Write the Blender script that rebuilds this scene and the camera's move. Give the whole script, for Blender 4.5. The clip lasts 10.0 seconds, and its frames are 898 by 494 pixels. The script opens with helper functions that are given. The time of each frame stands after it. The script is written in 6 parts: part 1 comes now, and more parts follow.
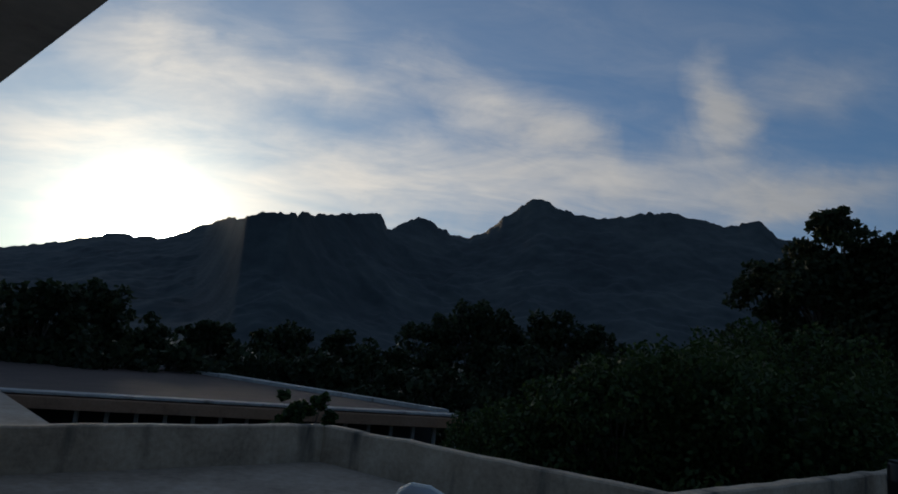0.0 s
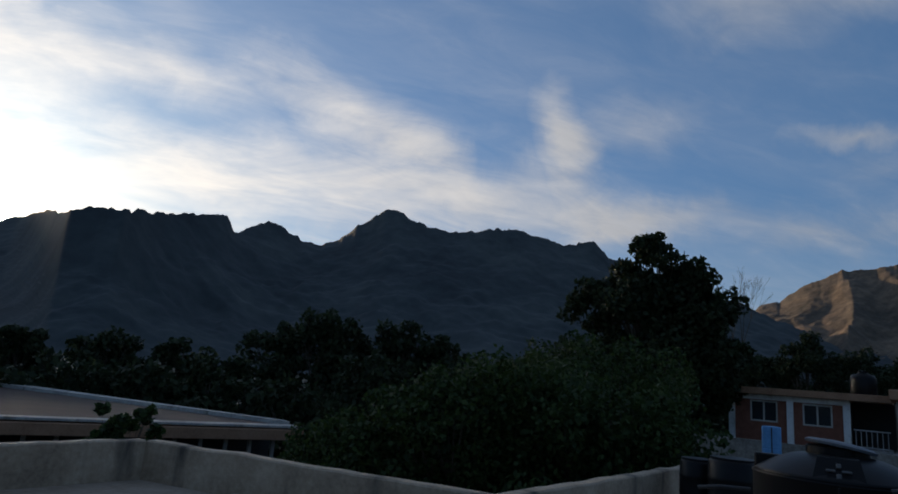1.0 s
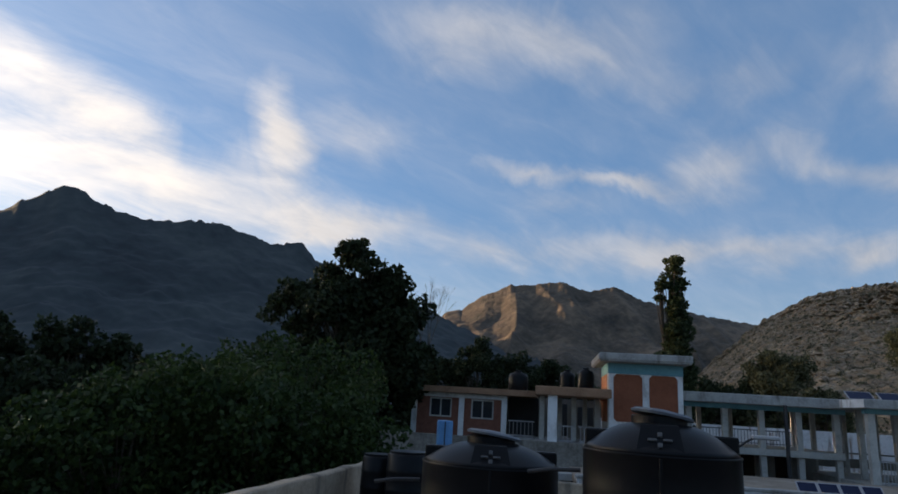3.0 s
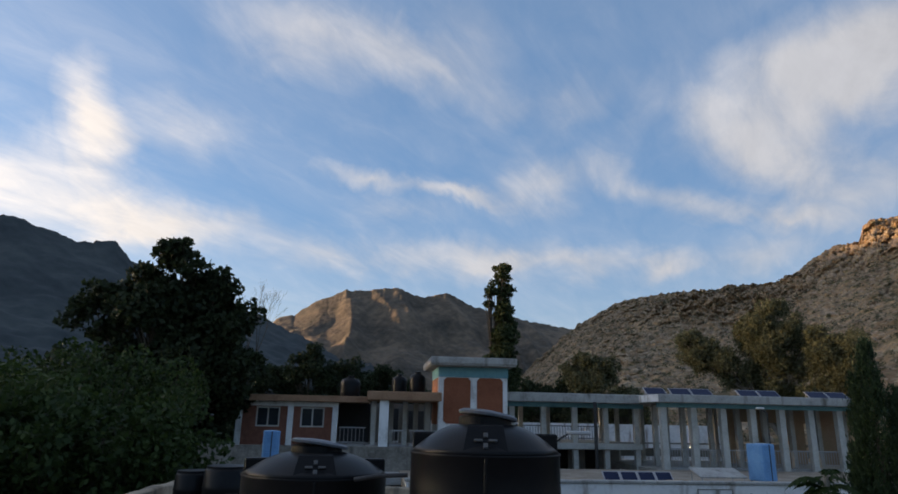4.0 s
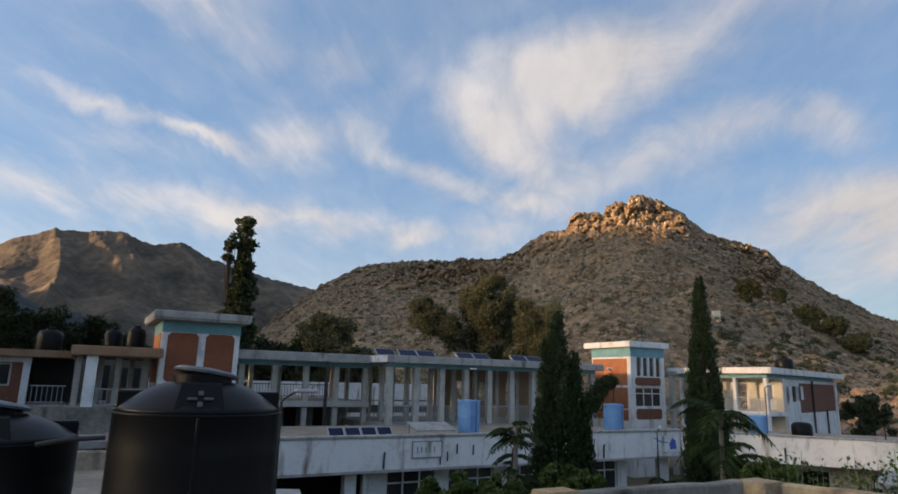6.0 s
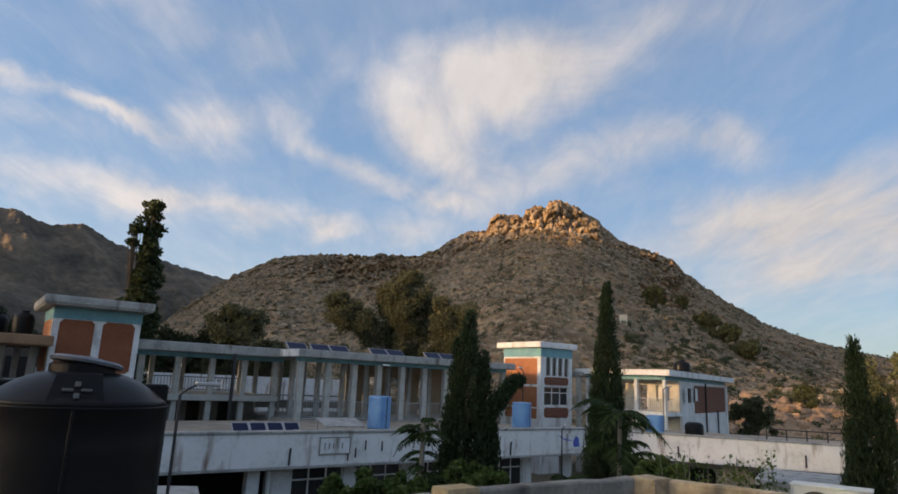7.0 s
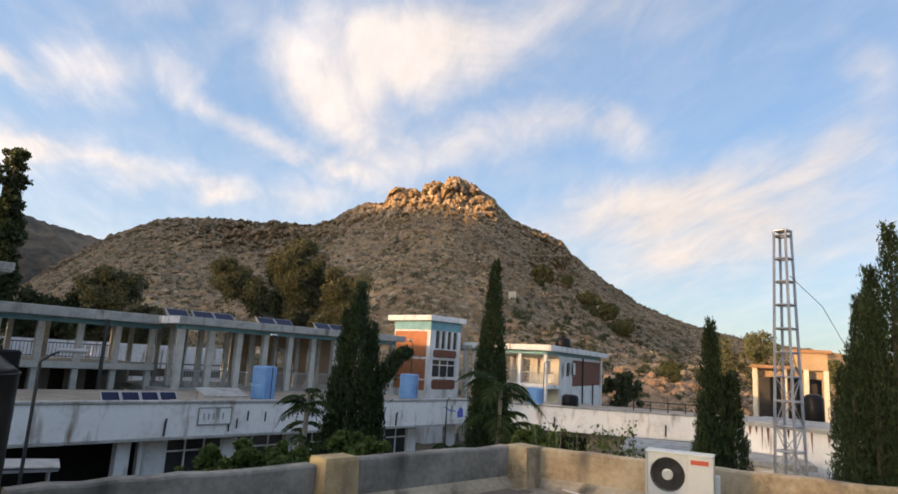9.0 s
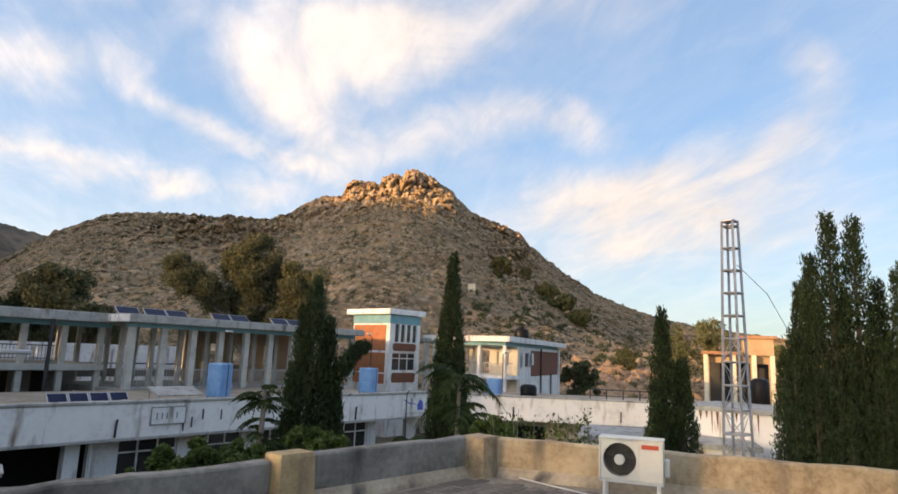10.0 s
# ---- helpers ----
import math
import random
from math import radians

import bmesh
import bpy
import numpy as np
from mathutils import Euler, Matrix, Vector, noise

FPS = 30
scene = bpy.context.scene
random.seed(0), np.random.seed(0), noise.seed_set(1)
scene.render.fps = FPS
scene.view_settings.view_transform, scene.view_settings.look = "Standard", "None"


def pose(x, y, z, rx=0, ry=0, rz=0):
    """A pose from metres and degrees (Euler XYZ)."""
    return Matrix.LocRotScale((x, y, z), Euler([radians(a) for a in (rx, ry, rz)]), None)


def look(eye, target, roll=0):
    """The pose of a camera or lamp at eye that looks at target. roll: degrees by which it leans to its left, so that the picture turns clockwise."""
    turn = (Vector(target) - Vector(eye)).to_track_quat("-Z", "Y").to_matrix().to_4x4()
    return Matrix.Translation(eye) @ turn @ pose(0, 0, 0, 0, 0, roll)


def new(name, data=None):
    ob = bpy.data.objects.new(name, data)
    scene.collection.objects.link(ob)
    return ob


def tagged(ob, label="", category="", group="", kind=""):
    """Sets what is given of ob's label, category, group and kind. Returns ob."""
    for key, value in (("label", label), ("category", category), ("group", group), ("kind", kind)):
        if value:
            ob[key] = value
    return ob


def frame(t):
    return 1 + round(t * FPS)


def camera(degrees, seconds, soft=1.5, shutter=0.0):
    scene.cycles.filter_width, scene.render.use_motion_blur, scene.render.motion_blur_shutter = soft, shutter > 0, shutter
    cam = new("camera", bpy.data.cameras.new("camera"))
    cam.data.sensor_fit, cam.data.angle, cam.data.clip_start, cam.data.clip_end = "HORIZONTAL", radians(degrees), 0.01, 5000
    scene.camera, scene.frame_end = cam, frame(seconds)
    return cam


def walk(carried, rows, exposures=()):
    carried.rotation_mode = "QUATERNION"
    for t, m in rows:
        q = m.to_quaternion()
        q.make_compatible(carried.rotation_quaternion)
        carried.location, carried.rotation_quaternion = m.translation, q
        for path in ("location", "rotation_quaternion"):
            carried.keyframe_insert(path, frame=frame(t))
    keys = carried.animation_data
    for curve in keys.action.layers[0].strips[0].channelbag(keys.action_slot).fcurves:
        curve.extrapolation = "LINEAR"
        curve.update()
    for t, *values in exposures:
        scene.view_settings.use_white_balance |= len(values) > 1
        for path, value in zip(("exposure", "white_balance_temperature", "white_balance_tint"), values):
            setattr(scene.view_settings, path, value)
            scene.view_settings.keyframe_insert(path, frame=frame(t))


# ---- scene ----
cam = camera(71.35, 10.0, soft=1.7)
EYE = 5.5
PATH = [
    (0.0, pose(-0.062, 0.216, EYE, 100.07, -5.03, -4.16)),
    (0.5, pose(0.003, 0.126, EYE, 100.54, -5.24, -11.00)),
    (1.0, pose(0.020, 0.086, EYE, 102.13, -4.82, -17.83)),
    (1.5, pose(-0.009, 0.085, EYE, 102.85, -4.11, -24.17)),
    (2.0, pose(0.007, 0.065, EYE, 103.31, -4.60, -30.10)),
    (2.5, pose(0.029, 0.094, EYE, 103.26, -3.89, -36.49)),
    (2.7, pose(0.069, 0.103, EYE, 103.74, -3.70, -39.85)),
    (3.8, pose(0.183, 0.149, EYE, 104.87, -1.78, -56.15)),
    (4.0, pose(0.244, 0.182, EYE, 105.28, -1.14, -59.35)),
    (4.5, pose(0.295, 0.212, EYE, 105.54, -0.35, -66.60)),
    (5.0, pose(0.284, 0.211, EYE, 104.84, 0.15, -74.73)),
    (5.2, pose(0.280, 0.215, EYE, 102.25, -1.67, -78.26)),
    (6.3, pose(0.291, 0.094, EYE, 102.50, -1.54, -84.16)),
    (6.5, pose(0.291, 0.080, EYE, 102.47, -2.11, -85.75)),
    (7.0, pose(0.337, 0.040, EYE, 102.19, -2.46, -90.46)),
    (7.5, pose(0.242, -0.004, EYE, 100.26, -3.08, -94.52)),
    (8.0, pose(0.322, 0.005, EYE, 101.23, -4.33, -99.07)),
    (8.5, pose(0.335, 0.010, EYE, 101.29, -3.80, -100.64)),
    (9.0, pose(0.302, -0.027, EYE, 100.22, -3.38, -100.29)),
    (9.5, pose(0.297, -0.040, EYE, 100.09, -2.40, -101.93)),
    (10.0, pose(0.276, -0.071, EYE, 99.74, -2.16, -103.87)),
]
EXPOSURES = [(0.0, -1.4, 6200, 6), (1.0, -0.9, 6250, 8), (2.0, -0.45, 6500, 10), (2.7, -0.25, 6750, 10), (4.0, 0.05, 7250, 11), (5.0, 0.27, 7500, 11), (6.5, 0.25, 8100, 14), (8.0, 0.36, 8200, 14), (8.5, 0.38, 8250, 14), (9.0, 0.72, 8800, 16), (10.0, 0.86, 9050, 16)]
walk(cam, PATH, EXPOSURES)

# ---------------------------------------------------------------- sky and sun
SUN_BEARING, SUN_HEIGHT = -23.0, 7.52          # degrees, bearing clockwise from +y
world = bpy.data.worlds.new("sky")
scene.world = world
world.use_nodes = True
WT = world.node_tree
WT.nodes.clear()


def wnode(kind, operation="", data_type="", vector_type="", gradient_type="", interpolation_type="", sky_type="", sun_disc=False):
    n = WT.nodes.new(kind)
    if operation:
        n.operation = operation
    if data_type:
        n.data_type = data_type
    if vector_type:
        n.vector_type = vector_type
    if gradient_type:
        n.gradient_type = gradient_type
    if interpolation_type:
        n.interpolation_type = interpolation_type
    if sky_type:
        n.sky_type = sky_type
        n.sun_disc = sun_disc
    return n


def wmath(op, a, b=None, c=None):
    n = wnode("ShaderNodeMath", operation=op)
    for i, v in enumerate((a, b, c)):
        if v is None:
            continue
        if isinstance(v, (int, float)):
            n.inputs[i].default_value = v
        else:
            WT.links.new(v, n.inputs[i])
    return n.outputs[0]


def wmix(fac, a, b):
    n = wnode("ShaderNodeMix", data_type="RGBA")
    for i, v in ((0, fac), (6, a), (7, b)):
        if isinstance(v, tuple):
            n.inputs[i].default_value = v
        else:
            WT.links.new(v, n.inputs[i])
    return n.outputs[2]


def wnoise(vec, scale, detail, rough=0.55, distort=0.0):
    n = wnode("ShaderNodeTexNoise")
    WT.links.new(vec, n.inputs["Vector"])
    n.inputs["Scale"].default_value, n.inputs["Detail"].default_value = scale, detail
    n.inputs["Roughness"].default_value, n.inputs["Distortion"].default_value = rough, distort
    return n.outputs["Fac"]


sky_tex = wnode("ShaderNodeTexSky", sky_type="NISHITA", sun_disc=False)
sky_tex.sun_elevation, sky_tex.sun_rotation = radians(SUN_HEIGHT), radians(SUN_BEARING)
sky_tex.air_density, sky_tex.dust_density, sky_tex.ozone_density = 1.0, 0.6, 2.0
way = wnode("ShaderNodeTexCoord").outputs["Generated"]
sep = wnode("ShaderNodeSeparateXYZ")
WT.links.new(way, sep.inputs[0])
bearing = wmath("MULTIPLY", wmath("ARCTAN2", sep.outputs[0], sep.outputs[1]), 57.2958)
height = wmath("MULTIPLY", wmath("ARCSINE", sep.outputs[2]), 57.2958)
# wind-torn edges: the cloud field is pushed about by two scales of noise
push_a = wmath("MULTIPLY_ADD", wnoise(way, 4.0, 8, 0.56, 0.5), 10.0, -5.0)
push_b = wmath("MULTIPLY_ADD", wnoise(way, 6.0, 8, 0.56, 0.6), 7.0, -3.5)
field = wnode("ShaderNodeCombineXYZ")
WT.links.new(wmath("ADD", bearing, push_a), field.inputs[0])
WT.links.new(wmath("ADD", height, push_b), field.inputs[1])
cover_sum = None


def cloud(at, up, length, width, lean, strength):
    """One bank of thin cloud round a bearing and a height, all in degrees."""
    global cover_sum
    m = wnode("ShaderNodeMapping", vector_type="TEXTURE")
    WT.links.new(field.outputs[0], m.inputs["Vector"])
    m.inputs["Location"].default_value = (at, up, 0)
    m.inputs["Rotation"].default_value = (0, 0, radians(lean))
    m.inputs["Scale"].default_value = (length * 1.6 + width, width * 2.0, 1)
    g = wnode("ShaderNodeTexGradient", gradient_type="SPHERICAL")
    WT.links.new(m.outputs[0], g.inputs[0])
    cover_sum = wmath("MULTIPLY_ADD", g.outputs["Fac"], strength * 0.72, cover_sum if cover_sum is not None else 0.0)


cloud(-23.7, 21.7, 7.8, 1.8, 1, 1.00)
cloud(-8.9, 23.5, 6.7, 1.5, -1, 0.80)
cloud(-23.5, 24.9, 5.0, 1.6, 7, 0.50)
cloud(7.2, 22.9, 8.7, 1.6, -17, 0.90)
cloud(-9.3, 27.3, 3.3, 1.8, -35, 0.21)
cloud(-15.8, 13.4, 13.8, 3.9, 6, 0.80)
cloud(11.0, 16.3, 15.0, 3.0, -1, 0.90)
cloud(-27.1, 15.9, 6.9, 2.4, 9, 0.70)
cloud(16.3, 18.6, 9.9, 2.4, -6, 0.50)
cloud(27.6, 22.1, 3.4, 1.5, -77, 0.95)
cloud(33.6, 22.2, 3.2, 1.8, 13, 0.24)
cloud(33.1, 15.0, 6.2, 1.6, 8, 0.60)
cloud(45.5, 32.5, 6.5, 2.1, -3, 0.90)
cloud(56.8, 31.0, 6.1, 1.6, -16, 0.80)
cloud(69.7, 28.2, 5.5, 1.5, 3, 0.46)
cloud(69.3, 21.6, 4.2, 1.0, 5, 0.43)
cloud(51.7, 21.4, 3.8, 0.7, -3, 1.00)
cloud(60.0, 20.4, 3.6, 0.6, -8, 1.00)
cloud(34.6, 15.6, 4.3, 1.2, 10, 0.85)
cloud(48.0, 15.0, 7.2, 1.4, -1, 0.80)
cloud(54.3, 18.6, 3.6, 1.0, -4, 0.50)
cloud(62.6, 13.6, 6.7, 1.2, -4, 0.75)
cloud(76.7, 13.4, 3.3, 1.0, 0, 0.60)
cloud(60.7, 33.8, 3.9, 1.7, -24, 0.50)
cloud(28.7, 21.9, 1.0, 1.4, -50, 0.80)
cloud(33.7, 23.6, 3.0, 1.6, 17, 0.40)
cloud(88.3, 21.3, 5.0, 2.1, -37, 1.00)
cloud(91.0, 27.5, 5.6, 2.4, 13, 0.95)
cloud(100.5, 28.6, 7.2, 2.8, 17, 0.90)
cloud(114.7, 31.0, 7.3, 2.1, 5, 0.70)
cloud(94.7, 24.7, 5.8, 2.4, 22, 0.80)
cloud(98.2, 19.1, 4.8, 1.6, 11, 0.70)
cloud(107.6, 21.1, 4.1, 1.6, 8, 0.75)
cloud(114.7, 20.4, 2.9, 1.4, -16, 0.60)
cloud(115.4, 14.1, 5.4, 1.7, 10, 0.90)
cloud(127.3, 16.9, 6.7, 2.1, 14, 0.85)
cloud(125.9, 12.8, 7.3, 2.1, 1, 0.90)
cloud(118.9, 10.0, 7.7, 2.1, 1, 0.60)
cloud(134.7, 23.5, 2.1, 1.3, -59, 0.56)
cloud(133.4, 18.6, 3.5, 1.5, 32, 0.43)
cloud(61.9, 20.3, 3.8, 0.9, -12, 0.56)
cloud(68.1, 20.8, 3.1, 1.5, -3, 0.56)
cloud(76.6, 20.0, 2.8, 0.9, -21, 0.90)
cloud(82.4, 17.9, 2.9, 0.8, -19, 0.90)
cloud(88.7, 16.4, 3.4, 0.8, -9, 0.80)
cloud(65.4, 14.8, 3.9, 1.2, -4, 0.80)
cloud(71.8, 13.8, 2.5, 0.9, -7, 0.70)
cloud(79.3, 13.4, 1.8, 0.9, 12, 0.70)
cloud(86.4, 13.4, 4.1, 1.0, 10, 0.60)
cloud(70.3, 26.1, 4.2, 1.3, 36, 0.31)
cloud(77.4, 25.6, 4.5, 1.3, 43, 0.25)
cloud(105.1, 17.4, 5.2, 1.3, -7, 0.25)
# the same thin cloud goes on over the rest of the sky
# it lies in one high sheet, drawn out by a wind along one bearing
lift = wmath("ADD", wmath("MAXIMUM", sep.outputs[2], 0.0), 0.22)
sheet_at = wnode("ShaderNodeCombineXYZ")
WT.links.new(wmath("DIVIDE", sep.outputs[0], lift), sheet_at.inputs[0])
WT.links.new(wmath("DIVIDE", sep.outputs[1], lift), sheet_at.inputs[1])
stretch = wnode("ShaderNodeMapping")
WT.links.new(sheet_at.outputs[0], stretch.inputs["Vector"])
stretch.inputs["Rotation"].default_value = (0, 0, radians(-10))
stretch.inputs["Scale"].default_value = (0.8, 1.8, 1.0)
streaks = wnoise(stretch.outputs[0], 1.6, 9, 0.6, 0.9)
fine = wnoise(stretch.outputs[0], 5.0, 8, 0.62, 0.7)
body = wmath("MULTIPLY", cover_sum, wmath("MULTIPLY_ADD", streaks, 1.9, 0.05))
body = wmath("ADD", body, wmath("MULTIPLY_ADD", streaks, 0.5, -0.2))
body = wmath("ADD", body, wmath("MULTIPLY_ADD", fine, 0.5, -0.25))
ramp = wnode("ShaderNodeMapRange", interpolation_type="SMOOTHSTEP")
WT.links.new(body, ramp.inputs["Value"])
ramp.inputs["From Min"].default_value, ramp.inputs["From Max"].default_value = -0.15, 1.2
low = wnode("ShaderNodeMapRange", interpolation_type="SMOOTHSTEP")       # thickens towards the horizon
WT.links.new(height, low.inputs["Value"])
low.inputs["From Min"].default_value, low.inputs["From Max"].default_value = 22.0, 2.0
high = wnode("ShaderNodeMapRange", interpolation_type="SMOOTHSTEP")      # and lies as an unseen veil overhead, added to whiten and brighten the light
WT.links.new(height, high.inputs["Value"])
high.inputs["From Min"].default_value, high.inputs["From Max"].default_value = 33.0, 60.0
cover = wmath("MINIMUM", wmath("MULTIPLY_ADD", low.outputs[0], 0.3, wmath("MULTIPLY_ADD", high.outputs[0], 0.2, wmath("MULTIPLY_ADD", ramp.outputs[0], 0.82, 0.12))), 0.96)
# light scattered forward round the sun
sun_way = Vector((math.sin(radians(SUN_BEARING)) * math.cos(radians(SUN_HEIGHT)), math.cos(radians(SUN_BEARING)) * math.cos(radians(SUN_HEIGHT)), math.sin(radians(SUN_HEIGHT))))
dot = wnode("ShaderNodeVectorMath", operation="DOT_PRODUCT")
WT.links.new(way, dot.inputs[0])
dot.inputs[1].default_value = sun_way
near_sun = wmath("MAXIMUM", dot.outputs["Value"], 0.0)
aureole = wmath("MULTIPLY_ADD", wmath("POWER", near_sun, 90.0), 26.0, wmath("MULTIPLY", wmath("POWER", near_sun, 14.0), 5.0))
core = wmath("MULTIPLY", wmath("POWER", near_sun, 1000.0), 3900.0)      # the blinding middle of the glow
cloud_light = wnode("ShaderNodeVectorMath", operation="SCALE")
cloud_light.inputs[0].default_value = (0.91, 0.967, 1.105)
tone = wmath("MULTIPLY_ADD", fine, 2.4, wmath("MULTIPLY_ADD", streaks, 2.2, 4.0))
WT.links.new(tone, cloud_light.inputs["Scale"])
# the side of the sky towards the sun is lit warm
warm = wnode("ShaderNodeVectorMath", operation="SCALE")
warm.inputs[0].default_value = (1.0, 0.82, 0.6)
WT.links.new(wmath("ADD", wmath("ADD", aureole, core), wmath("MULTIPLY", wmath("POWER", near_sun, 3.0), 15.0)), warm.inputs["Scale"])
lit_cloud = wnode("ShaderNodeVectorMath", operation="ADD")
WT.links.new(cloud_light.outputs[0], lit_cloud.inputs[0])
WT.links.new(warm.outputs[0], lit_cloud.inputs[1])
clear = wnode("ShaderNodeVectorMath", operation="MULTIPLY_ADD")
WT.links.new(sky_tex.outputs[0], clear.inputs[0])
clear.inputs[1].default_value = (0.62, 1.1, 1.665)
clear.inputs[2].default_value = (0.6, 1.435, 2.765)
glow = wnode("ShaderNodeVectorMath", operation="SCALE")
glow.inputs[0].default_value = (1.0, 0.86, 0.62)
WT.links.new(wmath("MULTIPLY_ADD", aureole, 0.45, core), glow.inputs["Scale"])
clear_glow = wnode("ShaderNodeVectorMath", operation="ADD")
WT.links.new(clear.outputs[0], clear_glow.inputs[0])
WT.links.new(glow.outputs[0], clear_glow.inputs[1])
# the sky grows dimmer away from the sun
away = wnode("ShaderNodeMapRange", interpolation_type="SMOOTHSTEP")
WT.links.new(dot.outputs["Value"], away.inputs["Value"])
away.inputs["From Min"].default_value, away.inputs["From Max"].default_value = -1.0, 0.2
away.inputs["To Min"].default_value, away.inputs["To Max"].default_value = 0.8, 1.0
dimmed = wnode("ShaderNodeVectorMath", operation="SCALE")
WT.links.new(wmix(cover, clear_glow.outputs[0], lit_cloud.outputs[0]), dimmed.inputs[0])
WT.links.new(away.outputs[0], dimmed.inputs["Scale"])
back = wnode("ShaderNodeBackground")
WT.links.new(dimmed.outputs[0], back.inputs["Color"])
back.inputs["Strength"].default_value = 0.1
WT.links.new(back.outputs[0], wnode("ShaderNodeOutputWorld").inputs["Surface"])

sun = new("sun", bpy.data.lights.new("sun", "SUN"))
sun.data.energy, sun.data.angle, sun.data.color = 6.5, radians(0.5), (1.0, 0.66, 0.36)
sun.matrix_world = look(sun_way * 100, (0, 0, 0))

# ---------------------------------------------------------------- materials
def material(name, colours, scale=1.0, rough=0.8, bump=0.3, metal=0.0, fine=None, stretch=(1, 1, 1), stain=None, tint=0.0, spec=0.4, contrast=0.2, deep=1.0):
    """A surface with two scales of variation between the colours given, relief, and optional stains of one colour."""
    m = bpy.data.materials.new(name)
    m.use_nodes = True
    nt = m.node_tree
    b = nt.nodes["Principled BSDF"]
    tc = nt.nodes.new("ShaderNodeTexCoord")
    mp = nt.nodes.new("ShaderNodeMapping")
    mp.inputs["Scale"].default_value = stretch
    nt.links.new(tc.outputs["Object"], mp.inputs["Vector"])

    def nz(s, detail, r=0.6):
        n = nt.nodes.new("ShaderNodeTexNoise")
        n.inputs["Scale"].default_value, n.inputs["Detail"].default_value, n.inputs["Roughness"].default_value = s, detail, r
        nt.links.new(mp.outputs[0], n.inputs["Vector"])
        return n.outputs["Fac"]
    large, small = nz(scale, 6), nz(fine or scale * 9, 5)
    ramp = nt.nodes.new("ShaderNodeValToRGB")
    els = ramp.color_ramp.elements
    while len(els) < len(colours):
        els.new(0.5)
    for i, c in enumerate(colours):
        els[i].position = 0.5 - contrast + 2 * contrast * i / max(1, len(colours) - 1)
        els[i].color = (*c, 1)
    both = nt.nodes.new("ShaderNodeMath")
    both.operation = "MULTIPLY_ADD"
    nt.links.new(small, both.inputs[0])
    both.inputs[1].default_value = 0.45
    half = nt.nodes.new("ShaderNodeMath")
    half.operation = "MULTIPLY_ADD"
    nt.links.new(large, half.inputs[0])
    half.inputs[1].default_value, half.inputs[2].default_value = 0.75, -0.1
    nt.links.new(half.outputs[0], both.inputs[2])
    nt.links.new(both.outputs[0], ramp.inputs[0])
    out = ramp.outputs[0]
    if stain:
        mask = nt.nodes.new("ShaderNodeMapRange")
        mask.inputs["From Min"].default_value, mask.inputs["From Max"].default_value = 0.56, 0.72
        n = nt.nodes.new("ShaderNodeTexNoise")
        m2 = nt.nodes.new("ShaderNodeMapping")
        m2.inputs["Scale"].default_value = (2.2, 2.2, 0.45)
        nt.links.new(tc.outputs["Object"], m2.inputs["Vector"])
        nt.links.new(m2.outputs[0], n.inputs["Vector"])
        n.inputs["Scale"].default_value, n.inputs["Detail"].default_value = 1.1, 8
        nt.links.new(n.outputs["Fac"], mask.inputs["Value"])
        mx = nt.nodes.new("ShaderNodeMix")
        mx.data_type = "RGBA"
        nt.links.new(mask.outputs[0], mx.inputs[0])
        nt.links.new(out, mx.inputs[6])
        mx.inputs[7].default_value = (*stain, 1)
        out = mx.outputs[2]
    if tint:
        info = nt.nodes.new("ShaderNodeObjectInfo")
        hsv = nt.nodes.new("ShaderNodeHueSaturation")
        mr = nt.nodes.new("ShaderNodeMapRange")
        mr.inputs["To Min"].default_value, mr.inputs["To Max"].default_value = 1 - tint, 1 + tint
        nt.links.new(info.outputs["Random"], mr.inputs["Value"])
        nt.links.new(mr.outputs[0], hsv.inputs["Value"])
        nt.links.new(out, hsv.inputs["Color"])
        out = hsv.outputs[0]
    nt.links.new(out, b.inputs["Base Color"])
    b.inputs["Roughness"].default_value, b.inputs["Metallic"].default_value = rough, metal
    b.inputs["Specular IOR Level"].default_value = spec
    if bump:
        bp = nt.nodes.new("ShaderNodeBump")
        bp.inputs["Strength"].default_value, bp.inputs["Distance"].default_value = bump, deep * 0.02 / max(scale, 0.02) ** 0.5
        nt.links.new(small, bp.inputs["Height"])
        nt.links.new(bp.outputs[0], b.inputs["Normal"])
    return m


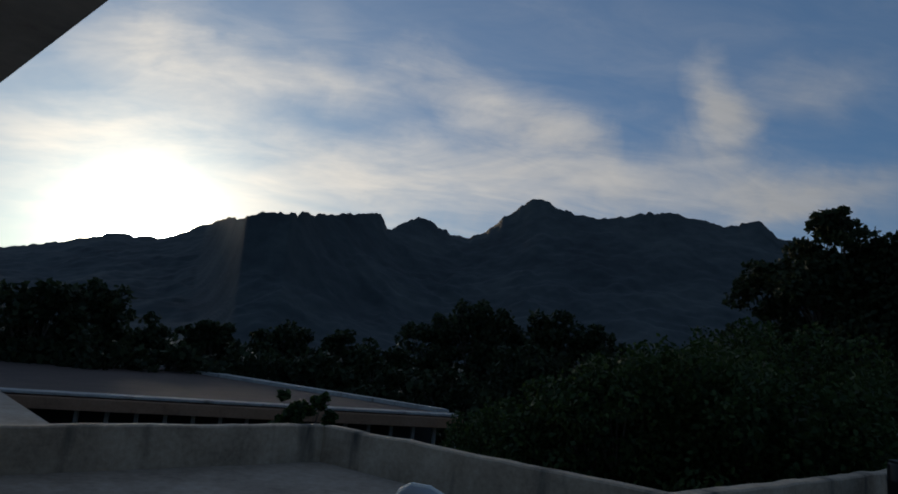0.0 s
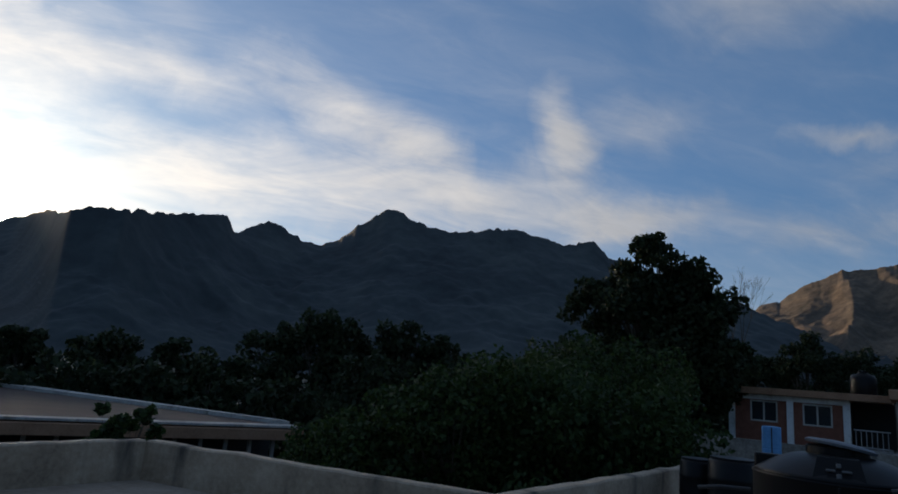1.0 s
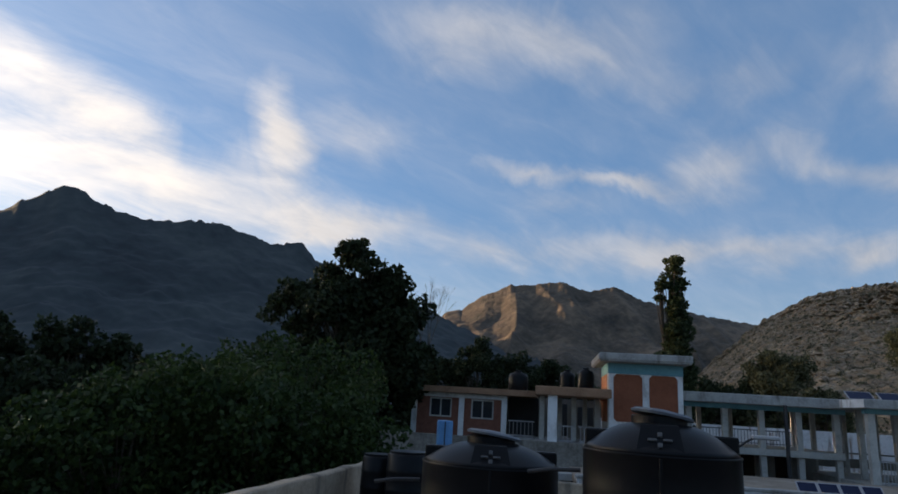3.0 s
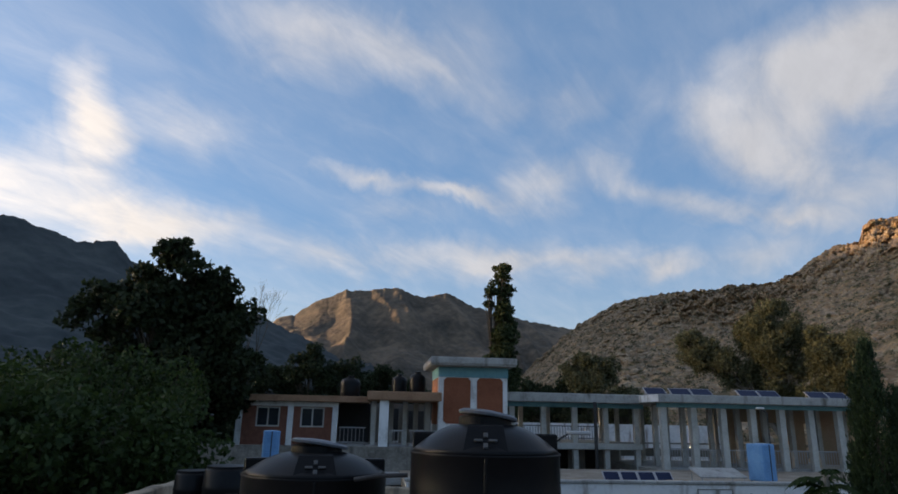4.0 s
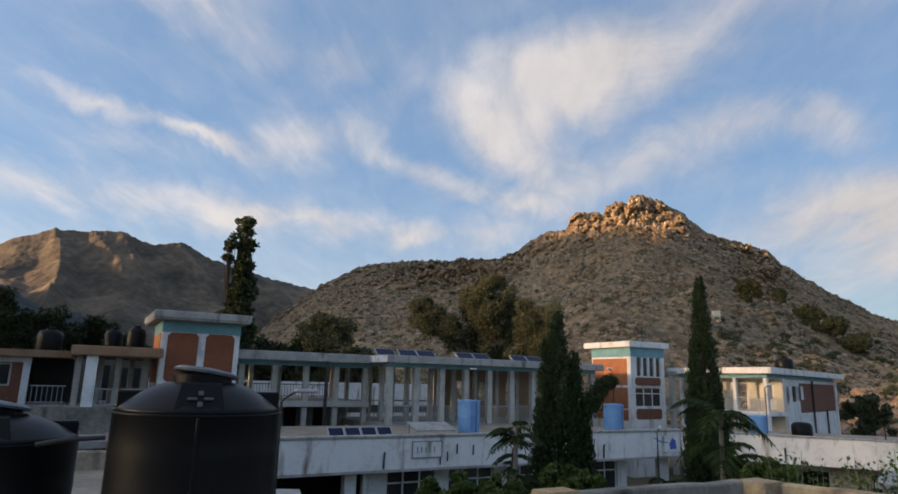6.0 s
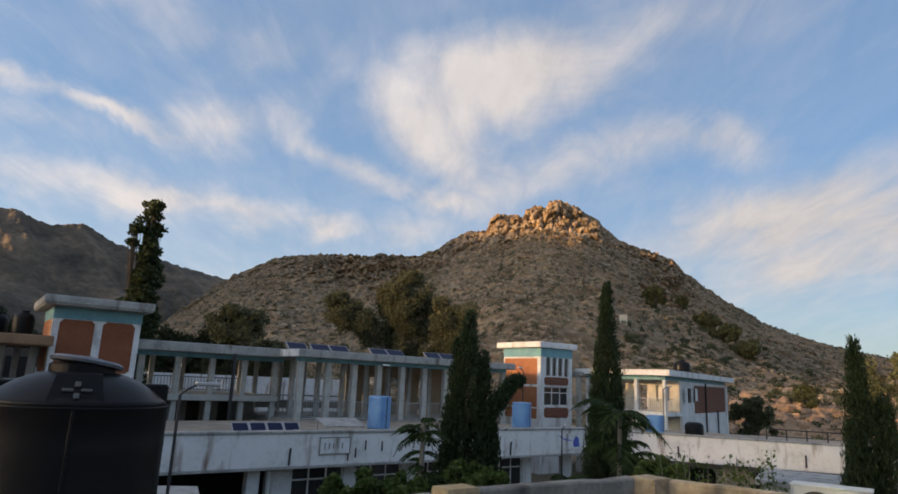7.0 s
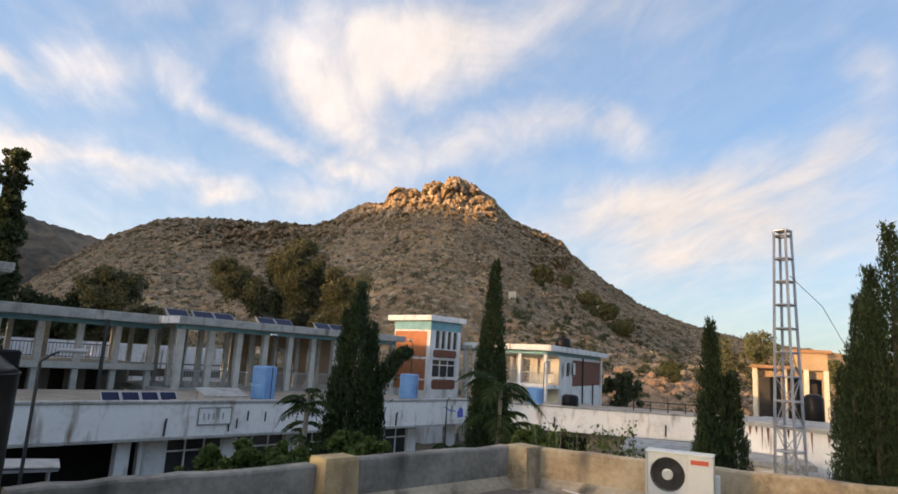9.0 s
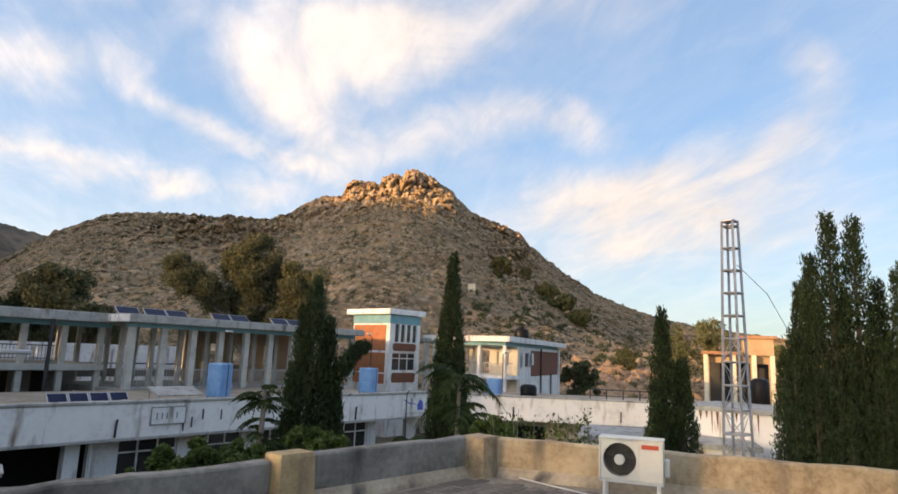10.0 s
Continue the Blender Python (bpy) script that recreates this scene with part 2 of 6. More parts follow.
def leaf_material(name, dark, light):
    """Leaves: each one its own shade, a little light coming through."""
    m = bpy.data.materials.new(name)
    m.use_nodes = True
    nt = m.node_tree
    b = nt.nodes["Principled BSDF"]
    geo = nt.nodes.new("ShaderNodeNewGeometry")
    ramp = nt.nodes.new("ShaderNodeValToRGB")
    ramp.color_ramp.elements[0].color, ramp.color_ramp.elements[1].color = (*dark, 1), (*light, 1)
    nt.links.new(geo.outputs["Random Per Island"], ramp.inputs[0])
    nt.links.new(ramp.outputs[0], b.inputs["Base Color"])
    b.inputs["Roughness"].default_value = 0.6
    b.inputs["Specular IOR Level"].default_value = 0.25
    tr = nt.nodes.new("ShaderNodeBsdfTranslucent")
    nt.links.new(ramp.outputs[0], tr.inputs["Color"])
    mix = nt.nodes.new("ShaderNodeMixShader")
    mix.inputs[0].default_value = 0.32
    nt.links.new(b.outputs[0], mix.inputs[1])
    nt.links.new(tr.outputs[0], mix.inputs[2])
    nt.links.new(mix.outputs[0], nt.nodes["Material Output"].inputs["Surface"])
    return m


WHITE = material("white_paint", [(0.5, 0.5, 0.48), (0.74, 0.74, 0.73), (0.8, 0.8, 0.79)], 1.2, 0.75, 0.15, stain=(0.3, 0.27, 0.23))
WHITE_OLD = material("stained_whitewash", [(0.55, 0.53, 0.5), (0.78, 0.76, 0.74), (0.82, 0.81, 0.79)], 0.7, 0.85, 0.25, stain=(0.24, 0.16, 0.11))
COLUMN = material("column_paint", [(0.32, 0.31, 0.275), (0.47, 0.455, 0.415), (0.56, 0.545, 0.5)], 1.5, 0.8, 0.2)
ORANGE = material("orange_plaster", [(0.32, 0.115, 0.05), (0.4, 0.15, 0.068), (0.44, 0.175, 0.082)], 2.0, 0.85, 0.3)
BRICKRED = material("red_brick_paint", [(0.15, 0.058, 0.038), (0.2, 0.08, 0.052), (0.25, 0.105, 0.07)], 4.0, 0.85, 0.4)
# same plaster as ORANGE, the first tower's weaker light put into the colour
ORANGE_SHADED = material("shaded_orange_plaster", [(0.2, 0.062, 0.03), (0.26, 0.085, 0.042), (0.3, 0.105, 0.055)], 2.0, 0.85, 0.3)
TEAL = material("teal_paint", [(0.1, 0.26, 0.31), (0.15, 0.35, 0.4), (0.19, 0.4, 0.44)], 1.6, 0.7, 0.15)
CREAM = material("cream_plaster", [(0.52, 0.47, 0.38), (0.64, 0.585, 0.48), (0.7, 0.64, 0.54)], 1.2, 0.85, 0.2)
OCHRE = material("ochre_plaster", [(0.28, 0.195, 0.12), (0.36, 0.26, 0.17), (0.42, 0.31, 0.21)], 0.9, 0.85, 0.3)
CONCRETE = material("old_concrete", [(0.225, 0.175, 0.125), (0.38, 0.3, 0.215), (0.5, 0.41, 0.305)], 1.6, 0.9, 0.6, stain=(0.09, 0.08, 0.065))
CONCRETE_TOP = material("cement_screed", [(0.2, 0.16, 0.12), (0.32, 0.26, 0.2), (0.43, 0.36, 0.29)], 1.1, 0.92, 0.7)
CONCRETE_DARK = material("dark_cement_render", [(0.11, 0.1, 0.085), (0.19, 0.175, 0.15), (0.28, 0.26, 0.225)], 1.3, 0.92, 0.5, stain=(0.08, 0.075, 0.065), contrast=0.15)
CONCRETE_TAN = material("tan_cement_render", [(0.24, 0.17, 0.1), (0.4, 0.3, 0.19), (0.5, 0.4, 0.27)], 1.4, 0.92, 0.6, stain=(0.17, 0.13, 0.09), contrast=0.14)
TILE = material("worn_roof_tile", [(0.13, 0.1, 0.075), (0.23, 0.18, 0.14), (0.34, 0.28, 0.225)], 3.0, 0.9, 0.5, tint=0.25)
PLASTER_TAN = material("ochre_worn_plaster", [(0.3, 0.2, 0.1), (0.46, 0.32, 0.17), (0.5, 0.38, 0.22)], 3.0, 0.9, 0.5, stain=(0.16, 0.12, 0.09))
SLAB = material("roof_slab_edge", [(0.22, 0.215, 0.2), (0.36, 0.35, 0.33), (0.46, 0.45, 0.42)], 1.4, 0.88, 0.35, stain=(0.14, 0.13, 0.11))
SLAB_BROWN = material("brown_roof_edge", [(0.2, 0.11, 0.065), (0.3, 0.17, 0.1), (0.36, 0.21, 0.13)], 1.6, 0.88, 0.35)
# near-black: the shade inside rooms and recesses is put into the colour
DARK = material("painted_interior_shade", [(0.03, 0.03, 0.032), (0.05, 0.05, 0.05)], 1.0, 0.9, 0.0)
# shade of back and recessed walls is put into this grey
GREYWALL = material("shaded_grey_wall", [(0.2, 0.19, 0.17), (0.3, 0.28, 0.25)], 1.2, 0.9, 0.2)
BLACKTANK = material("black_polyethylene", [(0.005, 0.0055, 0.0065), (0.009, 0.0095, 0.011)], 2.0, 0.4, 0.05, spec=0.16)
BLUETANK = material("blue_polyethylene", [(0.09, 0.24, 0.47), (0.13, 0.32, 0.58), (0.17, 0.37, 0.62)], 2.0, 0.45, 0.05)
STEEL = material("galvanised_steel", [(0.36, 0.36, 0.37), (0.5, 0.5, 0.51)], 6.0, 0.5, 0.1, metal=0.75)
DARKPIPE = material("dark_iron", [(0.035, 0.035, 0.04), (0.07, 0.065, 0.06)], 6.0, 0.6, 0.2, metal=0.4)
ACWHITE = material("ivory_enamel", [(0.62, 0.6, 0.53), (0.72, 0.7, 0.63)], 2.5, 0.45, 0.03)
ACDARK = material("dark_grille", [(0.05, 0.045, 0.04), (0.09, 0.08, 0.07)], 5.0, 0.6, 0.1)
REDMARK = material("red_label", [(0.55, 0.07, 0.03), (0.62, 0.1, 0.05)], 5.0, 0.5, 0.0)
BLUEMARK = material("blue_print", [(0.06, 0.1, 0.4), (0.09, 0.14, 0.5)], 5.0, 0.6, 0.0)
PANEL = material("solar_cells", [(0.01, 0.016, 0.045), (0.016, 0.026, 0.065)], 3.0, 0.4, 0.0, spec=0.15)
PVC = material("grey_plastic", [(0.4, 0.42, 0.46), (0.55, 0.57, 0.62)], 3.0, 0.35, 0.02)
PIPEWHITE = material("white_pipe", [(0.6, 0.6, 0.57), (0.75, 0.75, 0.72)], 6.0, 0.5, 0.05)
DARKROOF = material("dark_felt_roof", [(0.05, 0.035, 0.03), (0.09, 0.06, 0.05)], 1.0, 0.95, 0.4)
BARK = material("bark", [(0.05, 0.04, 0.03), (0.12, 0.1, 0.075)], 6.0, 0.95, 0.8, stretch=(1, 1, 0.25))
PALEBARK = material("pale_bark", [(0.14, 0.12, 0.1), (0.3, 0.27, 0.23)], 5.0, 0.95, 0.6, stretch=(1, 1, 0.25))
CYPRESS = leaf_material("cypress_leaves", (0.013, 0.027, 0.01), (0.048, 0.078, 0.03))
EUCALYPT = leaf_material("eucalypt_leaves", (0.054, 0.062, 0.031), (0.15, 0.148, 0.076))
OLIVE = leaf_material("olive_leaves", (0.05, 0.064, 0.03), (0.14, 0.15, 0.075))
BROADLEAF = leaf_material("dark_broad_leaves", (0.014, 0.024, 0.01), (0.045, 0.06, 0.025))
POPLAR = leaf_material("poplar_leaves", (0.02, 0.035, 0.014), (0.07, 0.09, 0.035))
FRESH = leaf_material("fresh_green_leaves", (0.035, 0.07, 0.014), (0.12, 0.165, 0.045))
HEDGE = leaf_material("hedge_leaves", (0.016, 0.034, 0.008), (0.05, 0.08, 0.02))
SCRUB = leaf_material("scrub_leaves", (0.05, 0.052, 0.028), (0.12, 0.115, 0.062))
GRASSLAND = material("dry_ground", [(0.06, 0.055, 0.035), (0.12, 0.1, 0.065), (0.17, 0.14, 0.09)], 0.05, 0.95, 0.5, fine=1.5)


def stony_slope(name):
    """Bare soil with stones and dry tufts at several sizes; steep faces show the rock."""
    m = bpy.data.materials.new(name)
    m.use_nodes = True
    nt = m.node_tree
    b = nt.nodes["Principled BSDF"]
    at = nt.nodes.new("ShaderNodeTexCoord").outputs["Object"]

    def nz(scale, detail, rough=0.6):
        n = nt.nodes.new("ShaderNodeTexNoise")
        n.inputs["Scale"].default_value, n.inputs["Detail"].default_value, n.inputs["Roughness"].default_value = scale, detail, rough
        nt.links.new(at, n.inputs["Vector"])
        return n.outputs["Fac"]

    def ramp(fac, stops):
        r = nt.nodes.new("ShaderNodeValToRGB")
        while len(r.color_ramp.elements) < len(stops):
            r.color_ramp.elements.new(0.5)
        for el, (p, c) in zip(r.color_ramp.elements, stops):
            el.position, el.color = p, (*c, 1)
        nt.links.new(fac, r.inputs[0])
        return r.outputs[0]

    def blend(fac, a, c, kind="MIX"):
        mx = nt.nodes.new("ShaderNodeMix")
        mx.data_type, mx.blend_type = "RGBA", kind
        if isinstance(fac, float):
            mx.inputs[0].default_value = fac
        else:
            nt.links.new(fac, mx.inputs[0])
        nt.links.new(a, mx.inputs[6])
        nt.links.new(c, mx.inputs[7])
        return mx.outputs[2]
    soil = ramp(nz(0.045, 7), [(0.36, (0.19, 0.126, 0.073)), (0.5, (0.31, 0.205, 0.12)), (0.64, (0.42, 0.285, 0.17))])
    rock = ramp(nz(0.22, 8, 0.68), [(0.34, (0.13, 0.103, 0.075)), (0.5, (0.31, 0.24, 0.17)), (0.66, (0.46, 0.36, 0.255))])
    grass = ramp(nz(0.5, 4), [(0.35, (0.07, 0.062, 0.032)), (0.65, (0.16, 0.135, 0.07))])
    vor = nt.nodes.new("ShaderNodeTexVoronoi")
    vor.inputs["Scale"].default_value = 0.55
    nt.links.new(at, vor.inputs["Vector"])
    stone_here = ramp(nz(0.3, 7, 0.7), [(0.48, (0, 0, 0)), (0.58, (1, 1, 1))])
    tuft_here = ramp(nz(0.42, 5, 0.7), [(0.52, (0, 0, 0)), (0.6, (1, 1, 1))])
    colour = blend(stone_here, soil, rock)
    colour = blend(tuft_here, colour, grass)
    # light stone tops and shaded gaps between them, painted into the colour
    shade = ramp(vor.outputs["Distance"], [(0.1, (1.15, 1.12, 1.08)), (0.75, (0.62, 0.62, 0.62))])
    colour = blend(0.8, colour, shade, "MULTIPLY")
    nt.links.new(colour, b.inputs["Base Color"])
    b.inputs["Roughness"].default_value, b.inputs["Specular IOR Level"].default_value = 0.95, 0.2
    bp = nt.nodes.new("ShaderNodeBump")
    bp.inputs["Strength"].default_value, bp.inputs["Distance"].default_value = 0.8, 0.6
    nt.links.new(nz(0.8, 6, 0.7), bp.inputs["Height"])
    nt.links.new(bp.outputs[0], b.inputs["Normal"])
    return m


HILLSIDE = stony_slope("dry_rocky_slope")
ROCK = material("warm_rock", [(0.16, 0.12, 0.08), (0.3, 0.225, 0.155), (0.42, 0.325, 0.23)], 0.25, 0.95, 0.9, fine=1.4, tint=0.15)
RUST = material("rust_stain", [(0.14, 0.07, 0.045), (0.26, 0.14, 0.09)], 6.0, 0.9, 0.1)
REDROCK = material("reddish_rock", [(0.2, 0.13, 0.085), (0.33, 0.21, 0.13), (0.42, 0.29, 0.19)], 0.3, 0.95, 0.8, fine=1.6)
# the blue-grey of distant haze is put into the scrub colour
MOUNTAIN = material("far_scrub_haze_blue", [(0.022, 0.03, 0.035), (0.04, 0.052, 0.056), (0.07, 0.082, 0.08)], 0.004, 0.97, 0.6, fine=0.03)
MOUNTAIN_DRY = material("far_dry_slope", [(0.05, 0.043, 0.034), (0.11, 0.085, 0.062), (0.2, 0.145, 0.1)], 0.006, 0.97, 0.8, fine=0.04, contrast=0.14, deep=60)

# ---------------------------------------------------------------- building helpers
def mesh_from(name, verts, faces, mat, smooth=False):
    me = bpy.data.meshes.new(name)
    me.from_pydata(verts, [], faces)
    me.materials.append(mat)
    if smooth:
        me.polygons.foreach_set("use_smooth", [True] * len(me.polygons))
    me.update()
    return me


class Solid:
    """Collects boxes, prisms and tubes for one part."""

    def __init__(self):
        self.v, self.f, self.bars, self.rails = [], [], [], []

    def add(self, verts, faces):
        k = len(self.v)
        self.v += [tuple(p) for p in verts]
        self.f += [tuple(k + i for i in f) for f in faces]
        return self

    def box(self, x0, x1, y0, y1, z0, z1, b=0.012):
        """A box with its upright and lying edges broken by b."""
        b = min(b, (x1 - x0) * 0.3, (y1 - y0) * 0.3, (z1 - z0) * 0.3)
        rings = []
        for z, i in ((z0, b), (z0 + b, 0), (z1 - b, 0), (z1, b)):
            rings.append([(x0 + b, y0 + i, z), (x1 - b, y0 + i, z), (x1 - i, y0 + b, z), (x1 - i, y1 - b, z), (x1 - b, y1 - i, z), (x0 + b, y1 - i, z), (x0 + i, y1 - b, z), (x0 + i, y0 + b, z)])
        faces = [(7, 6, 5, 4, 3, 2, 1, 0), (24, 25, 26, 27, 28, 29, 30, 31)]
        for r in range(3):
            for i in range(8):
                j = (i + 1) % 8
                faces.append((r * 8 + i, r * 8 + j, r * 8 + 8 + j, r * 8 + 8 + i))
        return self.add(sum(rings, []), faces)

    def prism(self, outline, y0, y1):
        """An outline in x and z, pushed along y."""
        n = len(outline)
        v = [(x, y0, z) for x, z in outline] + [(x, y1, z) for x, z in outline]
        return self.add(v, [tuple(range(n)), tuple(range(2 * n - 1, n - 1, -1))] + [((i + 1) % n, i, n + i, n + (i + 1) % n) for i in range(n)])

    def slab(self, outline, z0, z1):
        """An outline in x and y (anticlockwise), pushed along z."""
        n = len(outline)
        v = [(x, y, z0) for x, y in outline] + [(x, y, z1) for x, y in outline]
        return self.add(v, [tuple(range(n - 1, -1, -1)), tuple(range(n, 2 * n))] + [(i, (i + 1) % n, n + (i + 1) % n, n + i) for i in range(n)])

    def tube(self, path, radii, sides=8, cap=True):
        """A round bar along a path."""
        path = [Vector(p) for p in path]
        if isinstance(radii, (int, float)):
            radii = [radii] * len(path)
        v = []
        for i, p in enumerate(path):
            d = (path[min(i + 1, len(path) - 1)] - path[max(i - 1, 0)]).normalized()
            a = d.orthogonal().normalized() if abs(d.z) > 0.9 else d.cross(Vector((0, 0, 1))).normalized()
            if abs(d.z) > 0.9:
                a = (Vector((1, 0, 0)) - d * d.x).normalized()
            c = d.cross(a)
            v += [p + (a * math.cos(t) + c * math.sin(t)) * radii[i] for t in (2 * math.pi * k / sides for k in range(sides))]
        f = [(i * sides + k, i * sides + (k + 1) % sides, (i + 1) * sides + (k + 1) % sides, (i + 1) * sides + k) for i in range(len(path) - 1) for k in range(sides)]
        if cap:
            f += [tuple(range(sides - 1, -1, -1)), tuple((len(path) - 1) * sides + k for k in range(sides))]
        return self.add(v, f)

    def lathe(self, profile, sides=32, centre=(0, 0)):
        """A profile of radius and height turned round an upright axis."""
        v = [(centre[0] + r * math.cos(2 * math.pi * k / sides), centre[1] + r * math.sin(2 * math.pi * k / sides), z) for r, z in profile for k in range(sides)]
        f = [(i * sides + k, i * sides + (k + 1) % sides, (i + 1) * sides + (k + 1) % sides, (i + 1) * sides + k) for i in range(len(profile) - 1) for k in range(sides)]
        f += [tuple(range(sides - 1, -1, -1)), tuple((len(profile) - 1) * sides + k for k in range(sides))]
        return self.add(v, f)


def part(name, solid, mat, parent=None, label="", smooth=False):
    me = mesh_from(name, solid.v, solid.f, mat, smooth)
    if "wall" in name:
        bm = bmesh.new()
        bm.from_mesh(me)
        bmesh.ops.remove_doubles(bm, verts=bm.verts, dist=1e-4)
        bm.to_mesh(me)
        bm.free()
    ob = new(name, me)
    if parent is not None:
        ob.parent = parent
    for rail_solid in solid.rails:
        part("lower_rail", rail_solid, mat, ob)
    bar_me = None
    for x, y, z0, z1 in solid.bars:
        bar_me = bar_me or mesh_from("bar", *(lambda q: (q.v, q.f))(Solid().box(-0.011, 0.011, -0.011, 0.011, 0, z1 - z0, 0)), mat)
        bar = new("bar", bar_me)
        bar.parent = ob
        bar.matrix_local = Matrix.Translation((x, y, z0))
    if label:
        tagged(ob, label)
    return ob


def thing(name, m, label, category, group="", kind=""):
    ob = new(name)
    ob.matrix_world = m
    ob.empty_display_size = 0.3
    return tagged(ob, label, category, group, kind)


FACADE = pose(0, 0, 0, 0, 0, -53)      # x runs along the long building, y away from the lookout


def fpose(s, d, z, turn=0.0):
    return FACADE @ pose(s, d, z, 0, 0, turn)


def ground_at(bearing, dist, z=0.0):
    """A place by bearing (degrees clockwise from +y) and distance."""
    return (dist * math.sin(radians(bearing)), dist * math.cos(radians(bearing)), z)


def wall_grid(solid, x0, x1, y0, y1, z0, z1, holes):
    """A wall along x with rectangular openings (x0, x1, z0, z1) through it."""
    xs = sorted({x0, x1, *(h[0] for h in holes), *(h[1] for h in holes)})
    for a, b in zip(xs, xs[1:]):
        zz = z0
        for h in sorted((h for h in holes if h[0] <= a + 1e-6 and h[1] >= b - 1e-6), key=lambda h: h[2]):
            if h[2] > zz + 1e-6:
                solid.box(a, b, y0, y1, zz, h[2], 0)
            zz = h[3]
        if z1 > zz + 1e-6:
            solid.box(a, b, y0, y1, zz, z1, 0)
    return solid


# ---------------------------------------------------------------- land
def fbm(x, y, z, octaves=5, rough=0.5):
    total, amp, k = 0.0, 1.0, 1.0
    for _ in range(octaves):
        total += amp * noise.noise((x * k, y * k, z))
        amp *= rough
        k *= 2.03
    return total


def crest_at(profile, b):
    for (b0, e0), (b1, e1) in zip(profile, profile[1:]):
        if b0 <= b <= b1:
            w = (b - b0) / (b1 - b0)
            w = w * w * (3 - 2 * w) * 0.35 + w * 0.65
            return e0 + (e1 - e0) * w
    return profile[0][1] if b < profile[0][0] else profile[-1][1]


def range_of_hills(name, profile, foot, crest, back, steps, rows, curve, rugged, crag, mat, label, seed, foot_z=-1.0, gully=0.0, bulge=None, rate=0.22):
    """A mountainside: rises from its foot to a crest whose height follows the profile (bearing, degrees), and falls away behind."""
    verts, faces = [], []
    b0, b1 = profile[0][0], profile[-1][0]
    total_rows = rows + rows // 4
    for i in range(steps + 1):
        b = b0 + (b1 - b0) * i / steps
        e = crest_at(profile, b)
        sx, sy = math.sin(radians(b)), math.cos(radians(b))
        rc = crest * (1 + 0.06 * noise.noise((b * 0.07, seed, 3.3))) * (crest_at(bulge, b) if bulge else 1.0)
        top = EYE + rc * math.tan(radians(e))
        even_top = EYE + rc * math.tan(radians(sum(crest_at(profile, b + k) for k in (-4, -3, -2, -1, 0, 1, 2, 3, 4)) / 9))
        rag = crag * fbm(b * 1.4, seed, 9.1, 5, 0.6)
        for j in range(total_rows + 1):
            if j <= rows:
                u = j / rows
                r = foot + (rc - foot) * u
                z = foot_z + (even_top + (top - even_top) * u ** 6 - foot_z) * (u ** curve) + rag * u ** 9
                amp = rugged * math.sin(math.pi * min(1.0, u * 0.92 + 0.04)) ** 0.7 * min(1.0, u * 5)
            else:
                u = (j - rows) / (total_rows - rows)
                r = rc + (back - rc) * u
                z = top + rag * (1 - u) + (foot_z - top) * u ** 0.8
                amp = rugged * u * (1 - u) * 2
            x, y = r * sx, r * sy
            q = 1.0 / (rugged * 9)
            z += amp * (fbm(x * q, y * q, seed, 6, 0.55) + 0.5 * abs(noise.noise((x * q * 3, y * q * 3, seed + 4))))
            if gully:
                z -= amp * gully * abs(noise.noise((b * rate + 1.1 * noise.noise((x * q, y * q, seed)), u * 0.9, seed + 7)))
            verts.append((x, y, z))
    n = total_rows + 1
    for i in range(steps):
        for j in range(total_rows):
            a = i * n + j
            faces.append((a, a + 1, a + n + 1, a + n))
    ob = new(name, mesh_from(name, verts, faces, mat, True))
    return tagged(ob, label, "mountain", kind="structure")


M1_RIDGE = [(-75, 3.0), (-50, 3.8), (-32.4, 5.2), (-28.9, 6.3), (-24.9, 7.7), (-21.9, 7.7), (-15.7, 10.6), (-12.3, 11.3), (-7.8, 11.9), (-3.4, 12.45), (-2.6, 11.3), (-2.2, 11.25), (0.4, 12.6), (4.0, 11.05), (5.6, 11.15), (8.5, 13.2), (10.6, 15.0)]
M1_RIDGE += [(11.8, 14.95), (13.6, 14.1), (16.5, 13.45), (21.5, 14.05), (24.9, 13.75), (27.6, 13.05), (30.2, 13.4), (31.5, 12.1), (36, 10.6), (42, 8.4), (50, 5.0), (62, 2.0)]
M2_RIDGE = [(36, 3.0), (41, 6.0), (45.0, 8.5), (47.5, 10.0), (49.7, 11.0), (52, 11.1), (54.1, 11.35), (56.8, 10.7), (58.9, 11.05), (63.2, 9.3), (65.8, 8.6), (69.8, 7.9), (78, 6.5), (90, 4)]
HILL = [(58, 0.5), (64, 2.0), (67.7, 5.6), (70.0, 7.5), (71.0, 8.3), (72.9, 9.4), (74.8, 10.2), (76.9, 10.6), (79.0, 10.8), (80.9, 11.0), (82.5, 10.9), (83.6, 11.25), (85.1, 11.15), (87.1, 11.05), (88.5, 11.7), (90.4, 13.0), (91.5, 13.6), (93.3, 13.8)]
HILL += [(93.8, 14.9), (94.5, 15.3), (96.2, 15.25), (96.7, 15.0), (97.1, 15.8), (98.1, 16.2), (98.9, 15.95), (99.3, 16.6), (99.9, 16.75), (101.4, 16.2), (102.8, 15.3), (103.6, 14.9), (104.2, 14.15), (105.6, 13.0), (106.9, 12.4), (108.5, 11.8), (109.9, 11.3)]
